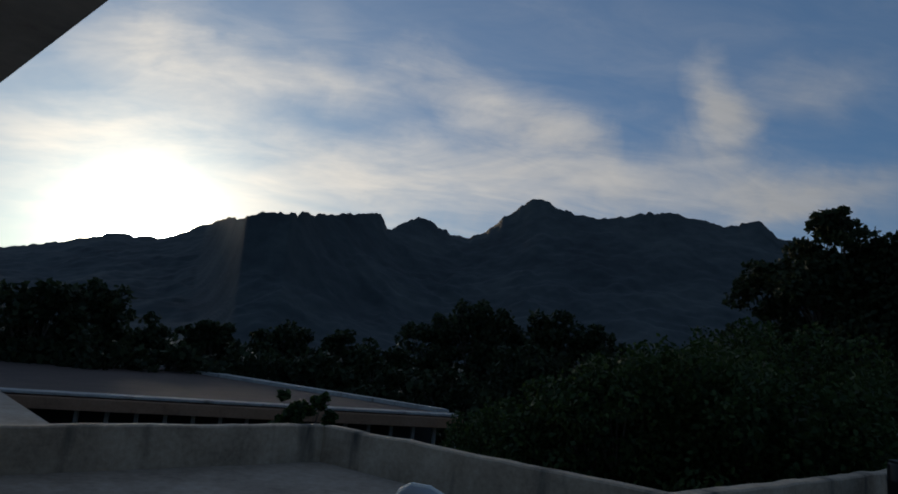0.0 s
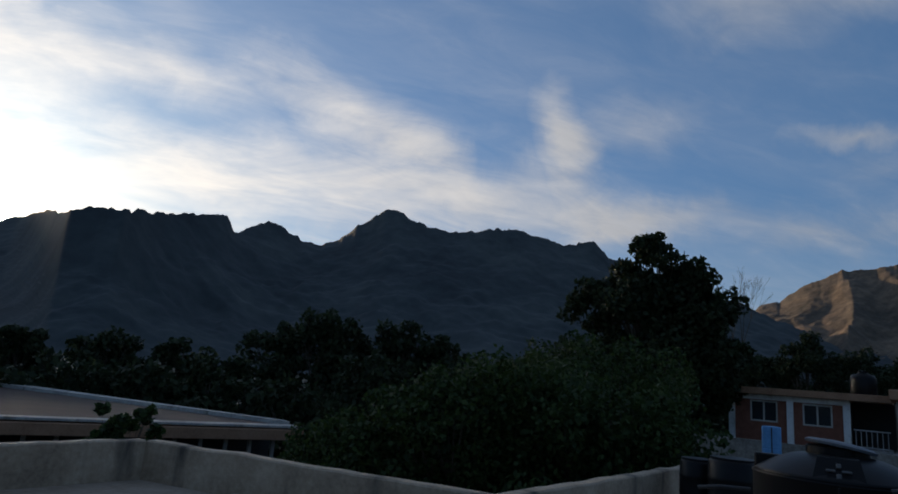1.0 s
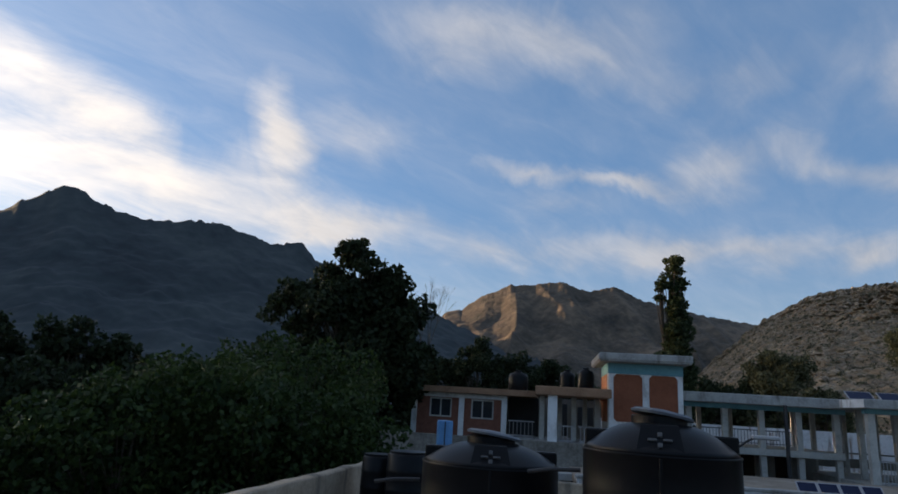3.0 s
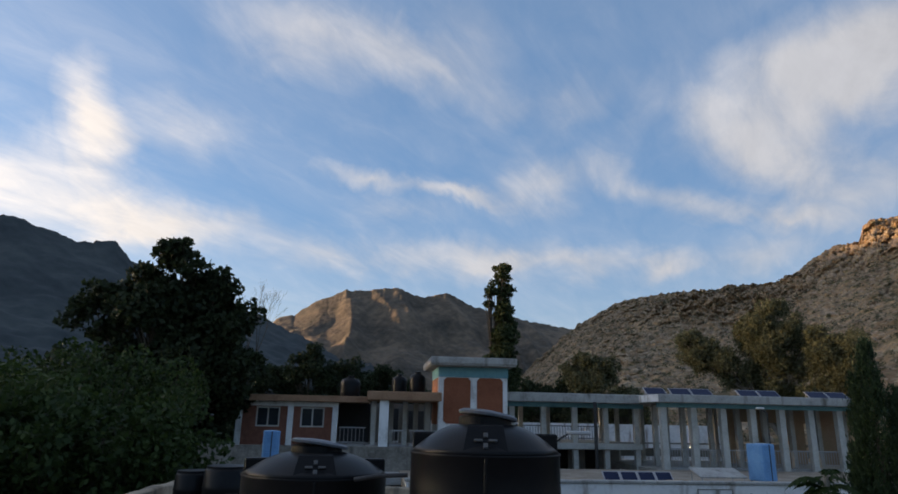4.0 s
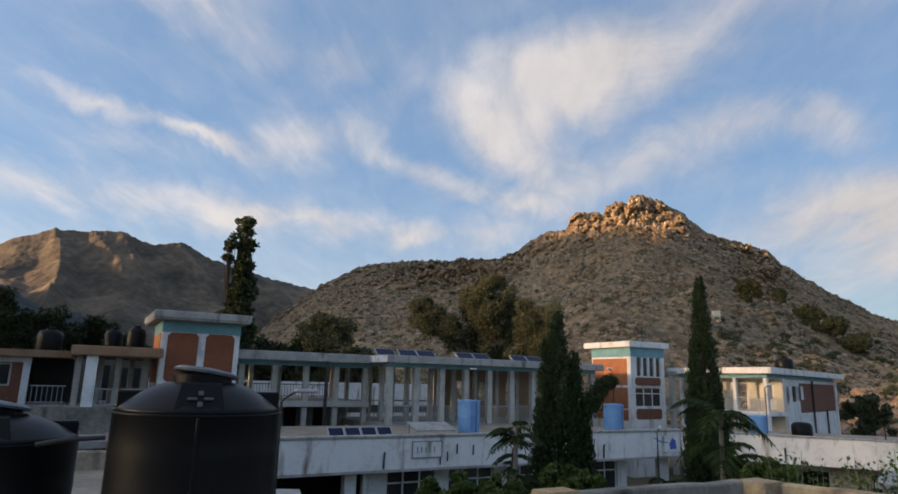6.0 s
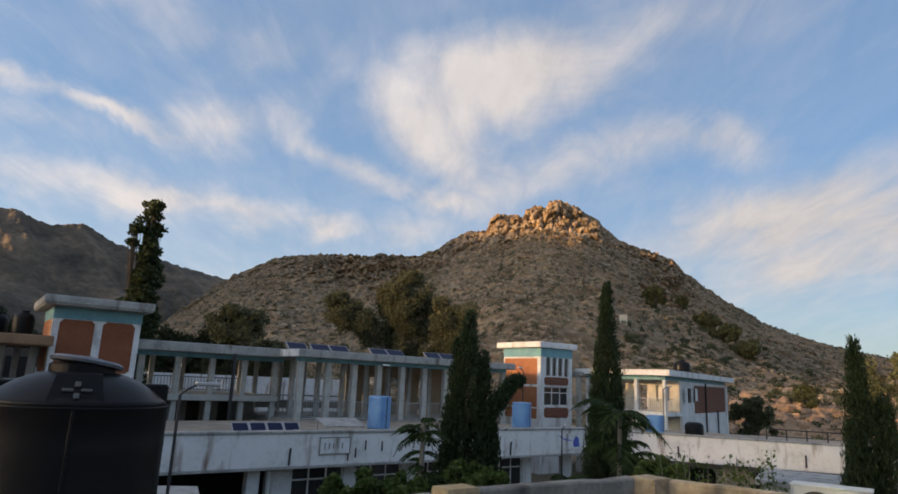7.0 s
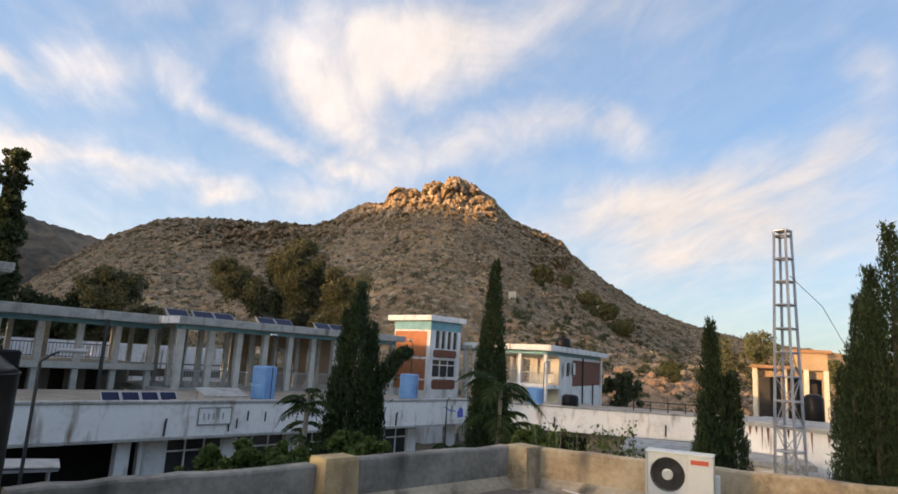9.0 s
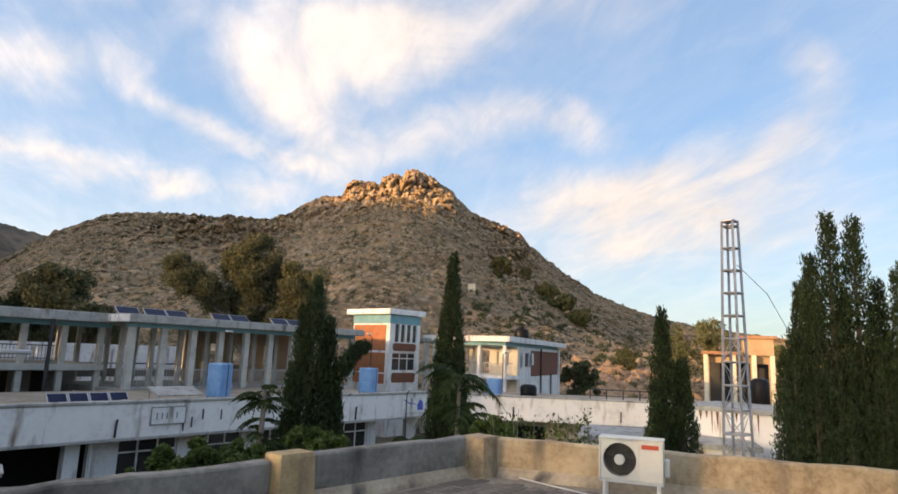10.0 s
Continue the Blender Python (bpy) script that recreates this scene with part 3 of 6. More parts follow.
HILL += [(111.2, 9.8), (112.8, 8.65), (114.9, 7.15), (117.4, 5.45), (119.8, 4.4), (122, 3.9), (125.4, 3.1), (132, 2.2), (145, 1.2), (160, 0.6)]
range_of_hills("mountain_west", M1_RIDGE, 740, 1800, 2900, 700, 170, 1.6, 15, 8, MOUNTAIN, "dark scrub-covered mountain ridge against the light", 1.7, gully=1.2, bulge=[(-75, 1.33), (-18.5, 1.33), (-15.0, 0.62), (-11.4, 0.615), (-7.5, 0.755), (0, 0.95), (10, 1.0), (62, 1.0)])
range_of_hills("mountain_north", M2_RIDGE, 1460, 2200, 3200, 520, 190, 1.05, 50, 6, MOUNTAIN_DRY, "bare brown mountain with evening sun on its tops", 5.2, gully=1.3, rate=0.33)


def rocky_hill(seed=8.4, foot=66, crest=330, back=560, steps=860, rows=330, foot_z=-1.0):
    """The near hill: an even scree slope below, broken into upright blocks of rock towards its crest."""
    verts, faces = [], []
    b0, b1 = HILL[0][0], HILL[-1][0]
    low_b, high_b = 66.0, 126.0
    total = rows + 50
    for i in range(steps + 1):
        w = i / steps
        b = b0 + 8 * w / 0.04 if w < 0.04 else (low_b + (high_b - low_b) * (w - 0.04) / 0.88 if w < 0.92 else high_b + (b1 - high_b) * (w - 0.92) / 0.08)
        e = crest_at(HILL, b)
        even = sum(crest_at(HILL, b + k) for k in (-4, -3, -2, -1, 0, 1, 2, 3, 4)) / 9
        sx, sy = math.sin(radians(b)), math.cos(radians(b))
        rc = crest * (1 + 0.05 * noise.noise((b * 0.07, seed, 3.3)))
        top = EYE + rc * math.tan(radians(e))
        smooth_top = EYE + rc * math.tan(radians(even))
        rag = 0.9 * fbm(b * 2.6, seed, 9.1, 4, 0.6)
        # how craggy this bearing is, and from which height on
        peak = math.exp(-((b - 98.0) / 9.0) ** 2)
        left = math.exp(-((b - 84.0) / 9.0) ** 2)
        spur = math.exp(-((b - 109.5) / 2.6) ** 2)
        for j in range(total + 1):
            if j <= rows:
                u = j / rows
                r = foot + (rc - foot) * u
                rise = u ** 1.22
                # the summit stands as a cliff on the slope
                rise -= peak * 0.085 * max(0.0, 1 - abs(u - 0.86) / 0.14) ** 1.2
                z = foot_z + (smooth_top + (top - smooth_top) * u ** 10 - foot_z) * rise + rag * u ** 12
                amp = 3.6 * math.sin(math.pi * min(1.0, u * 0.94 + 0.03)) ** 0.7 * min(1.0, u * 5)
                crag = max(peak * max(0.0, min(1.0, (u - 0.58) / 0.26)), 0.9 * left * max(0.0, min(1.0, (u - 0.5) / 0.25)), 0.8 * spur * max(0.0, min(1.0, (u - 0.45) / 0.1)), 0.22 * min(1.0, u * 3), 0.5 * max(0.0, min(1.0, (u - 0.86) / 0.08)))
            else:
                u = (j - rows) / (total - rows)
                r = rc + (back - rc) * u
                z = top + rag * (1 - u) + (foot_z - top) * u ** 0.8
                amp, crag = 7.0 * u * (1 - u), 0.3 * (1 - u)
            x, y = r * sx, r * sy
            z += amp * (fbm(x * 0.03, y * 0.03, seed, 5, 0.55) + 0.4 * abs(noise.noise((x * 0.08, y * 0.08, seed + 4)))) * 0.8
            if crag > 0.03:
                near_d, _ = noise.voronoi((x * 0.15 + 0.3 * noise.noise((x * 0.2, y * 0.2, z * 0.1)), y * 0.15, z * 0.035 + 3.0))
                small_d, _ = noise.voronoi((x * 0.42, y * 0.42, z * 0.12))
                block = min(1.0, (near_d[1] - near_d[0]) * 2.2) - 0.45 + 0.5 * noise.cell((near_d[0] * 3.0, x * 0.07, y * 0.07))
                chip = min(1.0, (small_d[1] - small_d[0]) * 2.0) - 0.45
                fade = 1.0 if j < rows - 14 or j > rows else (rows - j) / 14
                push = crag * (5.0 * block * fade + 2.0 * chip * (0.35 + 0.65 * fade))
                x -= push * sx
                y -= push * sy
                z += crag * (0.9 * chip + 0.5 * block * fade) * (1.0 if j < rows - 3 else 0.8)
            verts.append((x, y, z))
    n = total + 1
    for i in range(steps):
        for j in range(total):
            a = i * n + j
            faces.append((a, a + 1, a + n + 1, a + n))
    ob = new("rocky_hill", mesh_from("rocky_hill", verts, faces, HILLSIDE))
    return tagged(ob, "dry rocky hill with a craggy sunlit summit", "mountain", kind="structure")


rocky_hill()

ground = Solid()
ring = [(0, 0, 0)]
for r in (60, 400, 4500):
    ring += [(r * math.cos(2 * math.pi * k / 48), r * math.sin(2 * math.pi * k / 48), 0 if r < 500 else -2) for k in range(48)]
ground.add(ring, [(0, 1 + k, 1 + (k + 1) % 48) for k in range(48)] + [(1 + r * 48 + k, 49 + r * 48 + k, 49 + r * 48 + (k + 1) % 48, 1 + r * 48 + (k + 1) % 48) for r in range(2) for k in range(48)])
tagged(part("ground", ground, GRASSLAND), "dry earth of the valley floor", "ground", kind="structure")

# ---------------------------------------------------------------- the roof that the lookout stands on
ROOF = 3.9
OUTLINE = [(-8.3, -8.0), (12.0, -8.0), (9.1, 0.6), (7.5, 5.5), (4.0, 5.7), (1.6, 5.9), (1.6, 13.0), (-3.1, 13.0), (-3.4, 5.9), (-8.3, 4.9)]
slab = part("roof_terrace", Solid().slab(OUTLINE, ROOF - 0.3, ROOF), CONCRETE_TOP)
slab.matrix_world = FACADE.copy()
tagged(slab, "worn cement-screed flat roof", "roof terrace", kind="structure")
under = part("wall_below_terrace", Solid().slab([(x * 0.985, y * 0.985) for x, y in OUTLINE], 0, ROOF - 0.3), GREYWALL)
under.matrix_world = FACADE.copy()
tagged(under, "grey rendered walls under the flat roof", "wall", kind="structure")


def parapet(a, b, height, thick, rnd, worn=0.02, mat=CONCRETE):
    """A low wall between two points of the roof, its top a little uneven."""
    a, b = Vector((*a, 0)), Vector((*b, 0))
    length = (b - a).length
    n = max(2, int(length / 0.25))
    s = Solid()
    v = []
    for i in range(n + 1):
        x = length * i / n
        h = height + worn * fbm(x * 1.7, rnd, 2.0, 4)
        w = 0.004 * fbm(x * 3, rnd, 7.0, 3)
        v += [(x, w, 0), (x, w, h - 0.02), (x, 0.02 + w, h), (x, thick - 0.02, h), (x, thick + w, h - 0.025), (x, thick + w, 0)]
    f = [(i * 6 + k, i * 6 + k + 1, i * 6 + 7 + k, i * 6 + 6 + k) for i in range(n) for k in range(5)]
    f += [(5, 4, 3, 2, 1, 0), tuple(n * 6 + k for k in range(6))]
    s.add(v, f)
    ob = part("parapet", s, mat)
    ob.matrix_world = FACADE @ Matrix.Translation((a.x, a.y, ROOF)) @ pose(0, 0, 0, 0, 0, math.degrees(math.atan2(b.y - a.y, b.x - a.x)))
    return tagged(ob, "low weathered concrete parapet along the roof edge", "parapet", "roof parapets", "structure")


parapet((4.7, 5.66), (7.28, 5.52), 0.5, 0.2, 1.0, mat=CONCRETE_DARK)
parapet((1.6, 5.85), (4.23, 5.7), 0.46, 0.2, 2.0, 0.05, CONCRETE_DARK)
parapet((7.52, 5.3), (9.1, 0.7), 0.5, 0.2, 3.0, mat=CONCRETE_TAN)
parapet((9.1, 0.7), (12.0, -8.0), 0.5, 0.2, 4.0, mat=CONCRETE_TAN)


def skirting(a, b):
    """Sloped cement fillet along the foot of a parapet."""
    a, b = Vector((*a, 0)), Vector((*b, 0))
    run = (b - a).length
    s = Solid().add([(0, -0.12, 0), (run, -0.12, 0), (run, 0.0, 0), (0, 0.0, 0), (0, -0.1, 0.05), (run, -0.1, 0.05), (run, -0.004, 0.13), (0, -0.004, 0.13)], [(3, 2, 1, 0), (0, 1, 5, 4), (4, 5, 6, 7), (0, 4, 7, 3), (1, 2, 6, 5), (2, 3, 7, 6)])
    ob = part("skirting", s, CONCRETE)
    ob.matrix_world = FACADE @ Matrix.Translation((a.x, a.y, ROOF)) @ pose(0, 0, 0, 0, 0, math.degrees(math.atan2(b.y - a.y, b.x - a.x)))
    return tagged(ob, "cement fillet at the foot of the parapet", "skirting", "parapet skirtings", "structure")


skirting((4.7, 5.66), (7.2, 5.52))
skirting((1.7, 5.85), (4.23, 5.7))
skirting((7.55, 5.2), (9.1, 0.7))
parapet((-3.4, 5.9), (-3.1, 13.0), 0.5, 0.2, 5.0)
parapet((-8.3, 4.9), (-3.4, 5.9), 0.5, 0.2, 6.0)
parapet((-8.3, -3.0), (-8.3, 4.9), 0.5, 0.2, 7.0)
parapet((-3.1, 13.0), (1.6, 13.0), 0.3, 0.2, 8.0)


def pier(s, d, w, t, h, mat, label):
    rows = []
    for k, z in enumerate((0, h * 0.3, h * 0.65, h - 0.04, h)):
        i = 0.03 if k == 4 else 0.006 * k
        j = [0.012 * noise.noise((s * 7 + c, k * 1.3, d)) for c in range(4)]
        rows.append([(-w / 2 + i + j[0], -t / 2 + i, z), (w / 2 - i + j[1], -t / 2 + i + j[1], z), (w / 2 - i, t / 2 - i + j[2], z), (-w / 2 + i, t / 2 - i + j[3], z)])
    s1 = Solid().add(sum(rows, []), [(3, 2, 1, 0), (16, 17, 18, 19)] + [(r * 4 + c, r * 4 + (c + 1) % 4, r * 4 + 4 + (c + 1) % 4, r * 4 + 4 + c) for r in range(4) for c in range(4)])
    ob = part("parapet_pier", s1, mat)
    ob.matrix_world = fpose(s, d, ROOF)
    return tagged(ob, label, "pier", "roof parapets", "structure")


pier(4.46, 5.7, 0.46, 0.32, 0.54, PLASTER_TAN, "squat pier with worn ochre plaster in the parapet")
pier(7.42, 5.42, 0.42, 0.42, 0.52, CONCRETE_TAN, "square concrete corner pier of the parapet")

# canopy of the stair head beside the lookout
canopy = part("canopy", Solid().slab([(-0.92, 2.07), (-6.3, 7.41), (-9.6, 4.0), (-3.9, -1.2)], 6.68, 6.86), SLAB)
tagged(canopy, "grey concrete canopy slab over the stair head", "canopy", kind="structure")
stair = part("stair_head_wall", Solid().slab([(-2.7, 1.7), (-6.4, 5.5), (-8.4, 3.8), (-4.2, -0.4)], ROOF, 6.68), GREYWALL)
tagged(stair, "grey rendered stair head room on the roof", "wall", kind="structure")

# ---------------------------------------------------------------- the long two-storey building
def rail_bay(x0, x1, y, z0, z1, gap=0.16):
    s = Solid()
    s.box(x0, x1, y - 0.025, y + 0.025, z1 - 0.05, z1, 0.008)
    s.rails.append(Solid().box(x0, x1, y - 0.02, y + 0.02, z0 + 0.06, z0 + 0.1, 0.006))
    n = max(2, int((x1 - x0) / gap))
    for i in range(n):
        x = x0 + (x1 - x0) * (i + 0.5) / n
        s.bars.append((x, y, z0, z1 - 0.05))
    return s


def framed_window(parent, x0, x1, y, z0, z1, columns, transom=None, mat=WHITE, glass=None):
    """Frame, mullions and panes in the plane y."""
    w = part("window", Solid().box(x0, x1, y - 0.03, y + 0.03, z0, z0 + 0.07).box(x0, x1, y - 0.03, y + 0.03, z1 - 0.07, z1).box(x0, x0 + 0.07, y - 0.03, y + 0.03, z0 + 0.07, z1 - 0.07).box(x1 - 0.07, x1, y - 0.03, y + 0.03, z0 + 0.07, z1 - 0.07), mat, parent)
    for i in range(1, columns):
        x = x0 + (x1 - x0) * i / columns
        part("mullion", Solid().box(x - 0.035, x + 0.035, y - 0.028, y + 0.028, z0 + 0.07, z1 - 0.07), mat, w)
    if transom:
        part("transom", Solid().box(x0 + 0.07, x1 - 0.07, y - 0.026, y + 0.026, transom - 0.03, transom + 0.03), mat, w)
    for i in range(columns):
        a, b = x0 + (x1 - x0) * i / columns, x0 + (x1 - x0) * (i + 1) / columns
        part("pane", Solid().box(a + 0.03, b - 0.03, y - 0.008, y + 0.008, z0 + 0.04, z1 - 0.04, 0), GLASS, w)
    return w


GLASS = material("dark_window_glass", [(0.015, 0.018, 0.022), (0.03, 0.034, 0.04)], 0.7, 0.12, 0.02, spec=0.6)


def octagon(x0, x1, z0, z1, c):
    return [(x0 + c, z0), (x1 - c, z0), (x1, z0 + c), (x1, z1 - c), (x1 - c, z1), (x0 + c, z1), (x0, z1 - c), (x0, z0 + c)]


# left house with two brick-framed windows
house = thing("classroom_block", fpose(0, 0, 0), "low block with white pillars, red brick panels and dark windows", "building")
HX0, HX1, HY = -6.3, -1.85, 31.0
wins = [(-5.55, -4.47, 4.95, 5.85), (-3.53, -2.44, 4.95, 5.85)]
wall = part("wall", wall_grid(Solid(), HX0, HX1, HY, HY + 0.3, 0, 6.1, wins), BRICKRED, house)
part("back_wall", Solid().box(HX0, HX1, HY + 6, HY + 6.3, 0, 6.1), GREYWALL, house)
part("side_wall", Solid().box(HX0 - 0.003, HX0 + 0.3, HY + 0.32, HY + 6, 0, 6.1), WHITE, house)
part("floor", Solid().box(HX0 + 0.3, HX1, HY + 0.3, HY + 6, 3.0, 3.15), DARK, house)
for x in (-6.3, -4.0, -1.95):
    part("pillar", Solid().box(x - 0.12, x + 0.14, HY - 0.08, HY + 0.03, 0, 6.1), WHITE, house)
part("lintel_band", Solid().box(HX0, HX1, HY - 0.05, HY + 0.02, 5.88, 6.1), WHITE, house)
for a, b, c, d in wins:
    framed_window(house, a, b, HY + 0.05, c, d, 2, mat=COLUMN)
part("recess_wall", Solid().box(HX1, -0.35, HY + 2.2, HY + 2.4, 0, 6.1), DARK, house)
part("recess_floor", Solid().box(HX1, -0.35, HY - 0.1, HY + 2.2, 4.05, 4.25), SLAB, house)
part("railing", rail_bay(HX1 + 0.1, -0.5, HY, 4.25, 5.0), STEEL, house)
roof = part("roof", Solid().box(HX0 - 0.5, -0.4, HY - 0.55, HY + 6.6, 6.1, 6.38), SLAB_BROWN, house)

# portico
portico = thing("portico", fpose(0, 0, 0), "entrance portico with brown roof edge and white columns", "portico")
part("roof", Solid().box(-0.45, 2.75, 27.9, 32.5, 6.18, 6.55, 0.03), SLAB_BROWN, portico)
for x, y, w in ((0.3, 28.3, 0.2), (-0.15, 30.2, 0.11), (2.35, 30.6, 0.12), (1.3, 30.6, 0.11), (0.7, 32.2, 0.11), (1.9, 32.2, 0.11)):
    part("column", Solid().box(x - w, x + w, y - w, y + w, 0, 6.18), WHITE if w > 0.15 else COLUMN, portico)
part("floor", Solid().box(-0.45, 2.75, 27.9, 36, 3.9, 4.25), SLAB, portico)
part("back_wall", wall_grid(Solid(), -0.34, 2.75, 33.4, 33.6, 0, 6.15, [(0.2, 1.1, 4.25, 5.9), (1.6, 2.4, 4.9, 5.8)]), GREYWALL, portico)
part("inner_wall", Solid().box(-0.34, 2.75, 35.7, 36, 0, 6.15), DARK, portico)
for a, b in ((0.52, 1.2), (1.42, 2.24), (2.46, 2.7)):
    part("railing", rail_bay(a, b, 28.5, 4.25, 4.95), STEEL, portico)
part("low_wall", Solid().box(-7.0, 2.7, 27.3, 27.5, 3.2, 4.3), CONCRETE_DARK, portico)

# first stair tower
def tower_panels(parent, face_y, spans, z0, z1, mat):
    for a, b in spans:
        part("panel", Solid().prism(octagon(a, b, z0, z1, 0.13), face_y - 0.03, face_y + 0.05), mat, parent, "orange rendered panel with cut corners")


tower = thing("stair_tower", fpose(0, 0, 0), "square stair tower with orange panels, white pilasters and teal band", "tower", "stair towers")
part("wall", Solid().box(2.75, 5.95, 29.5, 33.0, 0, 7.8), WHITE, tower)
part("teal_band", Solid().box(2.73, 5.97, 29.475, 33.02, 7.32, 7.78), TEAL, tower, "pale teal painted band")
tower_panels(tower, 29.5, ((2.98, 4.22), (4.52, 5.72)), 5.25, 7.3, ORANGE_SHADED)
tower_panels(tower, 29.5, ((2.98, 4.22), (4.52, 5.72)), 3.3, 4.9, ORANGE_SHADED)
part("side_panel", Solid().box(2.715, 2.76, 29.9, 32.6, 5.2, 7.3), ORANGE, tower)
part("roof", Solid().box(2.35, 6.2, 28.75, 33.6, 7.8, 7.86).box(2.3, 6.25, 28.7, 33.65, 7.86, 8.17, 0.03), SLAB, tower)

# recessed left wing: two rows of columns under a flat roof, open through
wing = thing("colonnade_wing", fpose(0, 0, 0), "open walkway of slim columns under a flat concrete roof", "building")
part("roof", Solid().box(5.98, 13.6, 31.3, 38.2, 6.36, 6.8, 0.03), SLAB, wing)
part("teal_beam", Solid().box(5.98, 13.6, 32.2, 32.45, 6.14, 6.36), TEAL, wing, "dark teal beam under the roof edge")
part("slab", Solid().box(5.98, 13.4, 32.1, 38.0, 4.12, 4.42), COLUMN, wing)
for i in range(5):
    x = 6.75 + 1.62 * i
    for y, w in ((32.4, 0.13), (37.6, 0.12)):
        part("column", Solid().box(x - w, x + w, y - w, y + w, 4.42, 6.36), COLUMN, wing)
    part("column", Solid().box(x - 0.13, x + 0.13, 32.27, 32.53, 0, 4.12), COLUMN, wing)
    if i < 4:
        part("railing", rail_bay(x + 0.14, x + 1.48, 37.6, 4.42, 5.2), DARKPIPE, wing)
part("drain_post", Solid().tube([(10.7, 31.3, 0), (10.7, 31.25, 6.4)], 0.09, 8), DARKPIPE, wing, "dark iron drain post")
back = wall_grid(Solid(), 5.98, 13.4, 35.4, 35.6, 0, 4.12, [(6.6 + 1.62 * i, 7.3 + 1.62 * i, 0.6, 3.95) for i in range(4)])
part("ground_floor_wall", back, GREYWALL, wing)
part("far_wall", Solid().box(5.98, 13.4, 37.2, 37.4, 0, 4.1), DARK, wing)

# projecting right wing with tall columns
hall = thing("colonnade_hall", fpose(0, 0, 0), "projecting wing with a row of tall pale columns and railings", "building")
part("roof", Solid().box(13.0, 27.3, 29.0, 37.5, 6.4, 6.78, 0.03), SLAB, hall)
part("roof_end", Solid().box(12.97, 12.999, 29.02, 31.25, 6.42, 6.76), WHITE_OLD, hall, "paler chipped roof end")
part("teal_beam", Solid().box(13.3, 27.2, 29.72, 30.02, 6.2, 6.4), TEAL, hall, "dark teal beam under the roof edge")
part("floor", Solid().box(13.2, 27.2, 29.6, 37.5, 3.05, 3.36), COLUMN, hall)
for i in range(10):
    x = 13.55 + 1.5 * i
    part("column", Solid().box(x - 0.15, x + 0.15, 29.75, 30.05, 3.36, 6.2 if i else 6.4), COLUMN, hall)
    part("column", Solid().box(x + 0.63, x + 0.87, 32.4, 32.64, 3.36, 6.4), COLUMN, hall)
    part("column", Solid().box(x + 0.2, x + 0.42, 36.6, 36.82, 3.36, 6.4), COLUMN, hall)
    if i < 9:
        part("railing", rail_bay(x + 0.15, x + 1.35, 29.9, 3.36, 4.3, 0.13), STEEL, hall)
part("back_railing", Solid().box(13.3, 27.0, 36.66, 36.74, 4.28, 4.36).box(13.3, 27.0, 36.66, 36.74, 3.6, 4.05), GREYWALL, hall)
part("cream_wall", wall_grid(Solid(), 19.6, 27.2, 35.2, 35.4, 3.36, 6.4, [(20.3, 21.3, 3.36, 5.6), (22.2, 23.4, 4.3, 5.6), (24.4, 25.4, 3.36, 5.6)]), OCHRE, hall)

# second stair tower
tower2 = thing("stair_tower", fpose(0, 0, 0), "stair tower with orange end wall, tall windows and teal band", "tower", "stair towers")
T0, T1, TY, TB = 30.5, 33.55, 30.0, 33.6
wl = part("wall", wall_grid(Solid(), T0, T1, TY, TY + 0.28, 0, 8.0, [(T0 + 0.35, T1 - 0.35, 6.2, 7.4), (T0 + 0.35, T1 - 0.35, 4.25, 5.5)]), WHITE, tower2)
part("end_wall", Solid().box(T0, T0 + 0.28, TY + 0.28, TB, 0, 8.0), WHITE, tower2)
part("far_end_wall", Solid().box(T1 - 0.28, T1, TY + 0.28, TB, 0, 8.0), WHITE, tower2)
part("back_wall", Solid().box(T0 + 0.28, T1 - 0.28, TB - 0.2, TB, 0, 8.0), GREYWALL, tower2)
for z0, z1 in ((3.4, 4.05), (4.15, 5.45), (5.6, 7.3)):
    part("panel", Solid().box(T0 - 0.03, T0 + 0.02, TY + 0.32, TB - 0.12, z0, z1), ORANGE, tower2, "orange rendered panel")
for z0, z1 in ((5.6, 6.12), (3.5, 4.15)):
    part("panel", Solid().prism(octagon(T0 + 0.35, T1 - 0.4, z0, z1, 0.12), TY - 0.03, TY + 0.02), BRICKRED, tower2, "red brick panel")
part("teal_band", Solid().box(T0 - 0.02, T1 + 0.02, TY - 0.02, TB + 0.02, 7.42, 8.0), TEAL, tower2, "pale teal painted band")
for i in range(4):
    x = T0 + 0.35 + 0.585 * i
    part("mullion", Solid().box(x, x + 0.16, TY - 0.02, TY + 0.2, 6.2, 7.42), WHITE, tower2)
    part("pane", Solid().box(x + 0.16, x + 0.585, TY + 0.12, TY + 0.14, 6.2, 7.42, 0), GLASS, tower2)
framed_window(tower2, T0 + 0.36, T1 - 0.36, TY + 0.1, 4.25, 5.5, 3, 5.1)
part("roof", Solid().box(T0 - 0.3, T1 + 0.3, TY - 0.25, TB + 0.5, 8.02, 8.4, 0.03), WHITE, tower2, "white roof slab with a chipped edge")

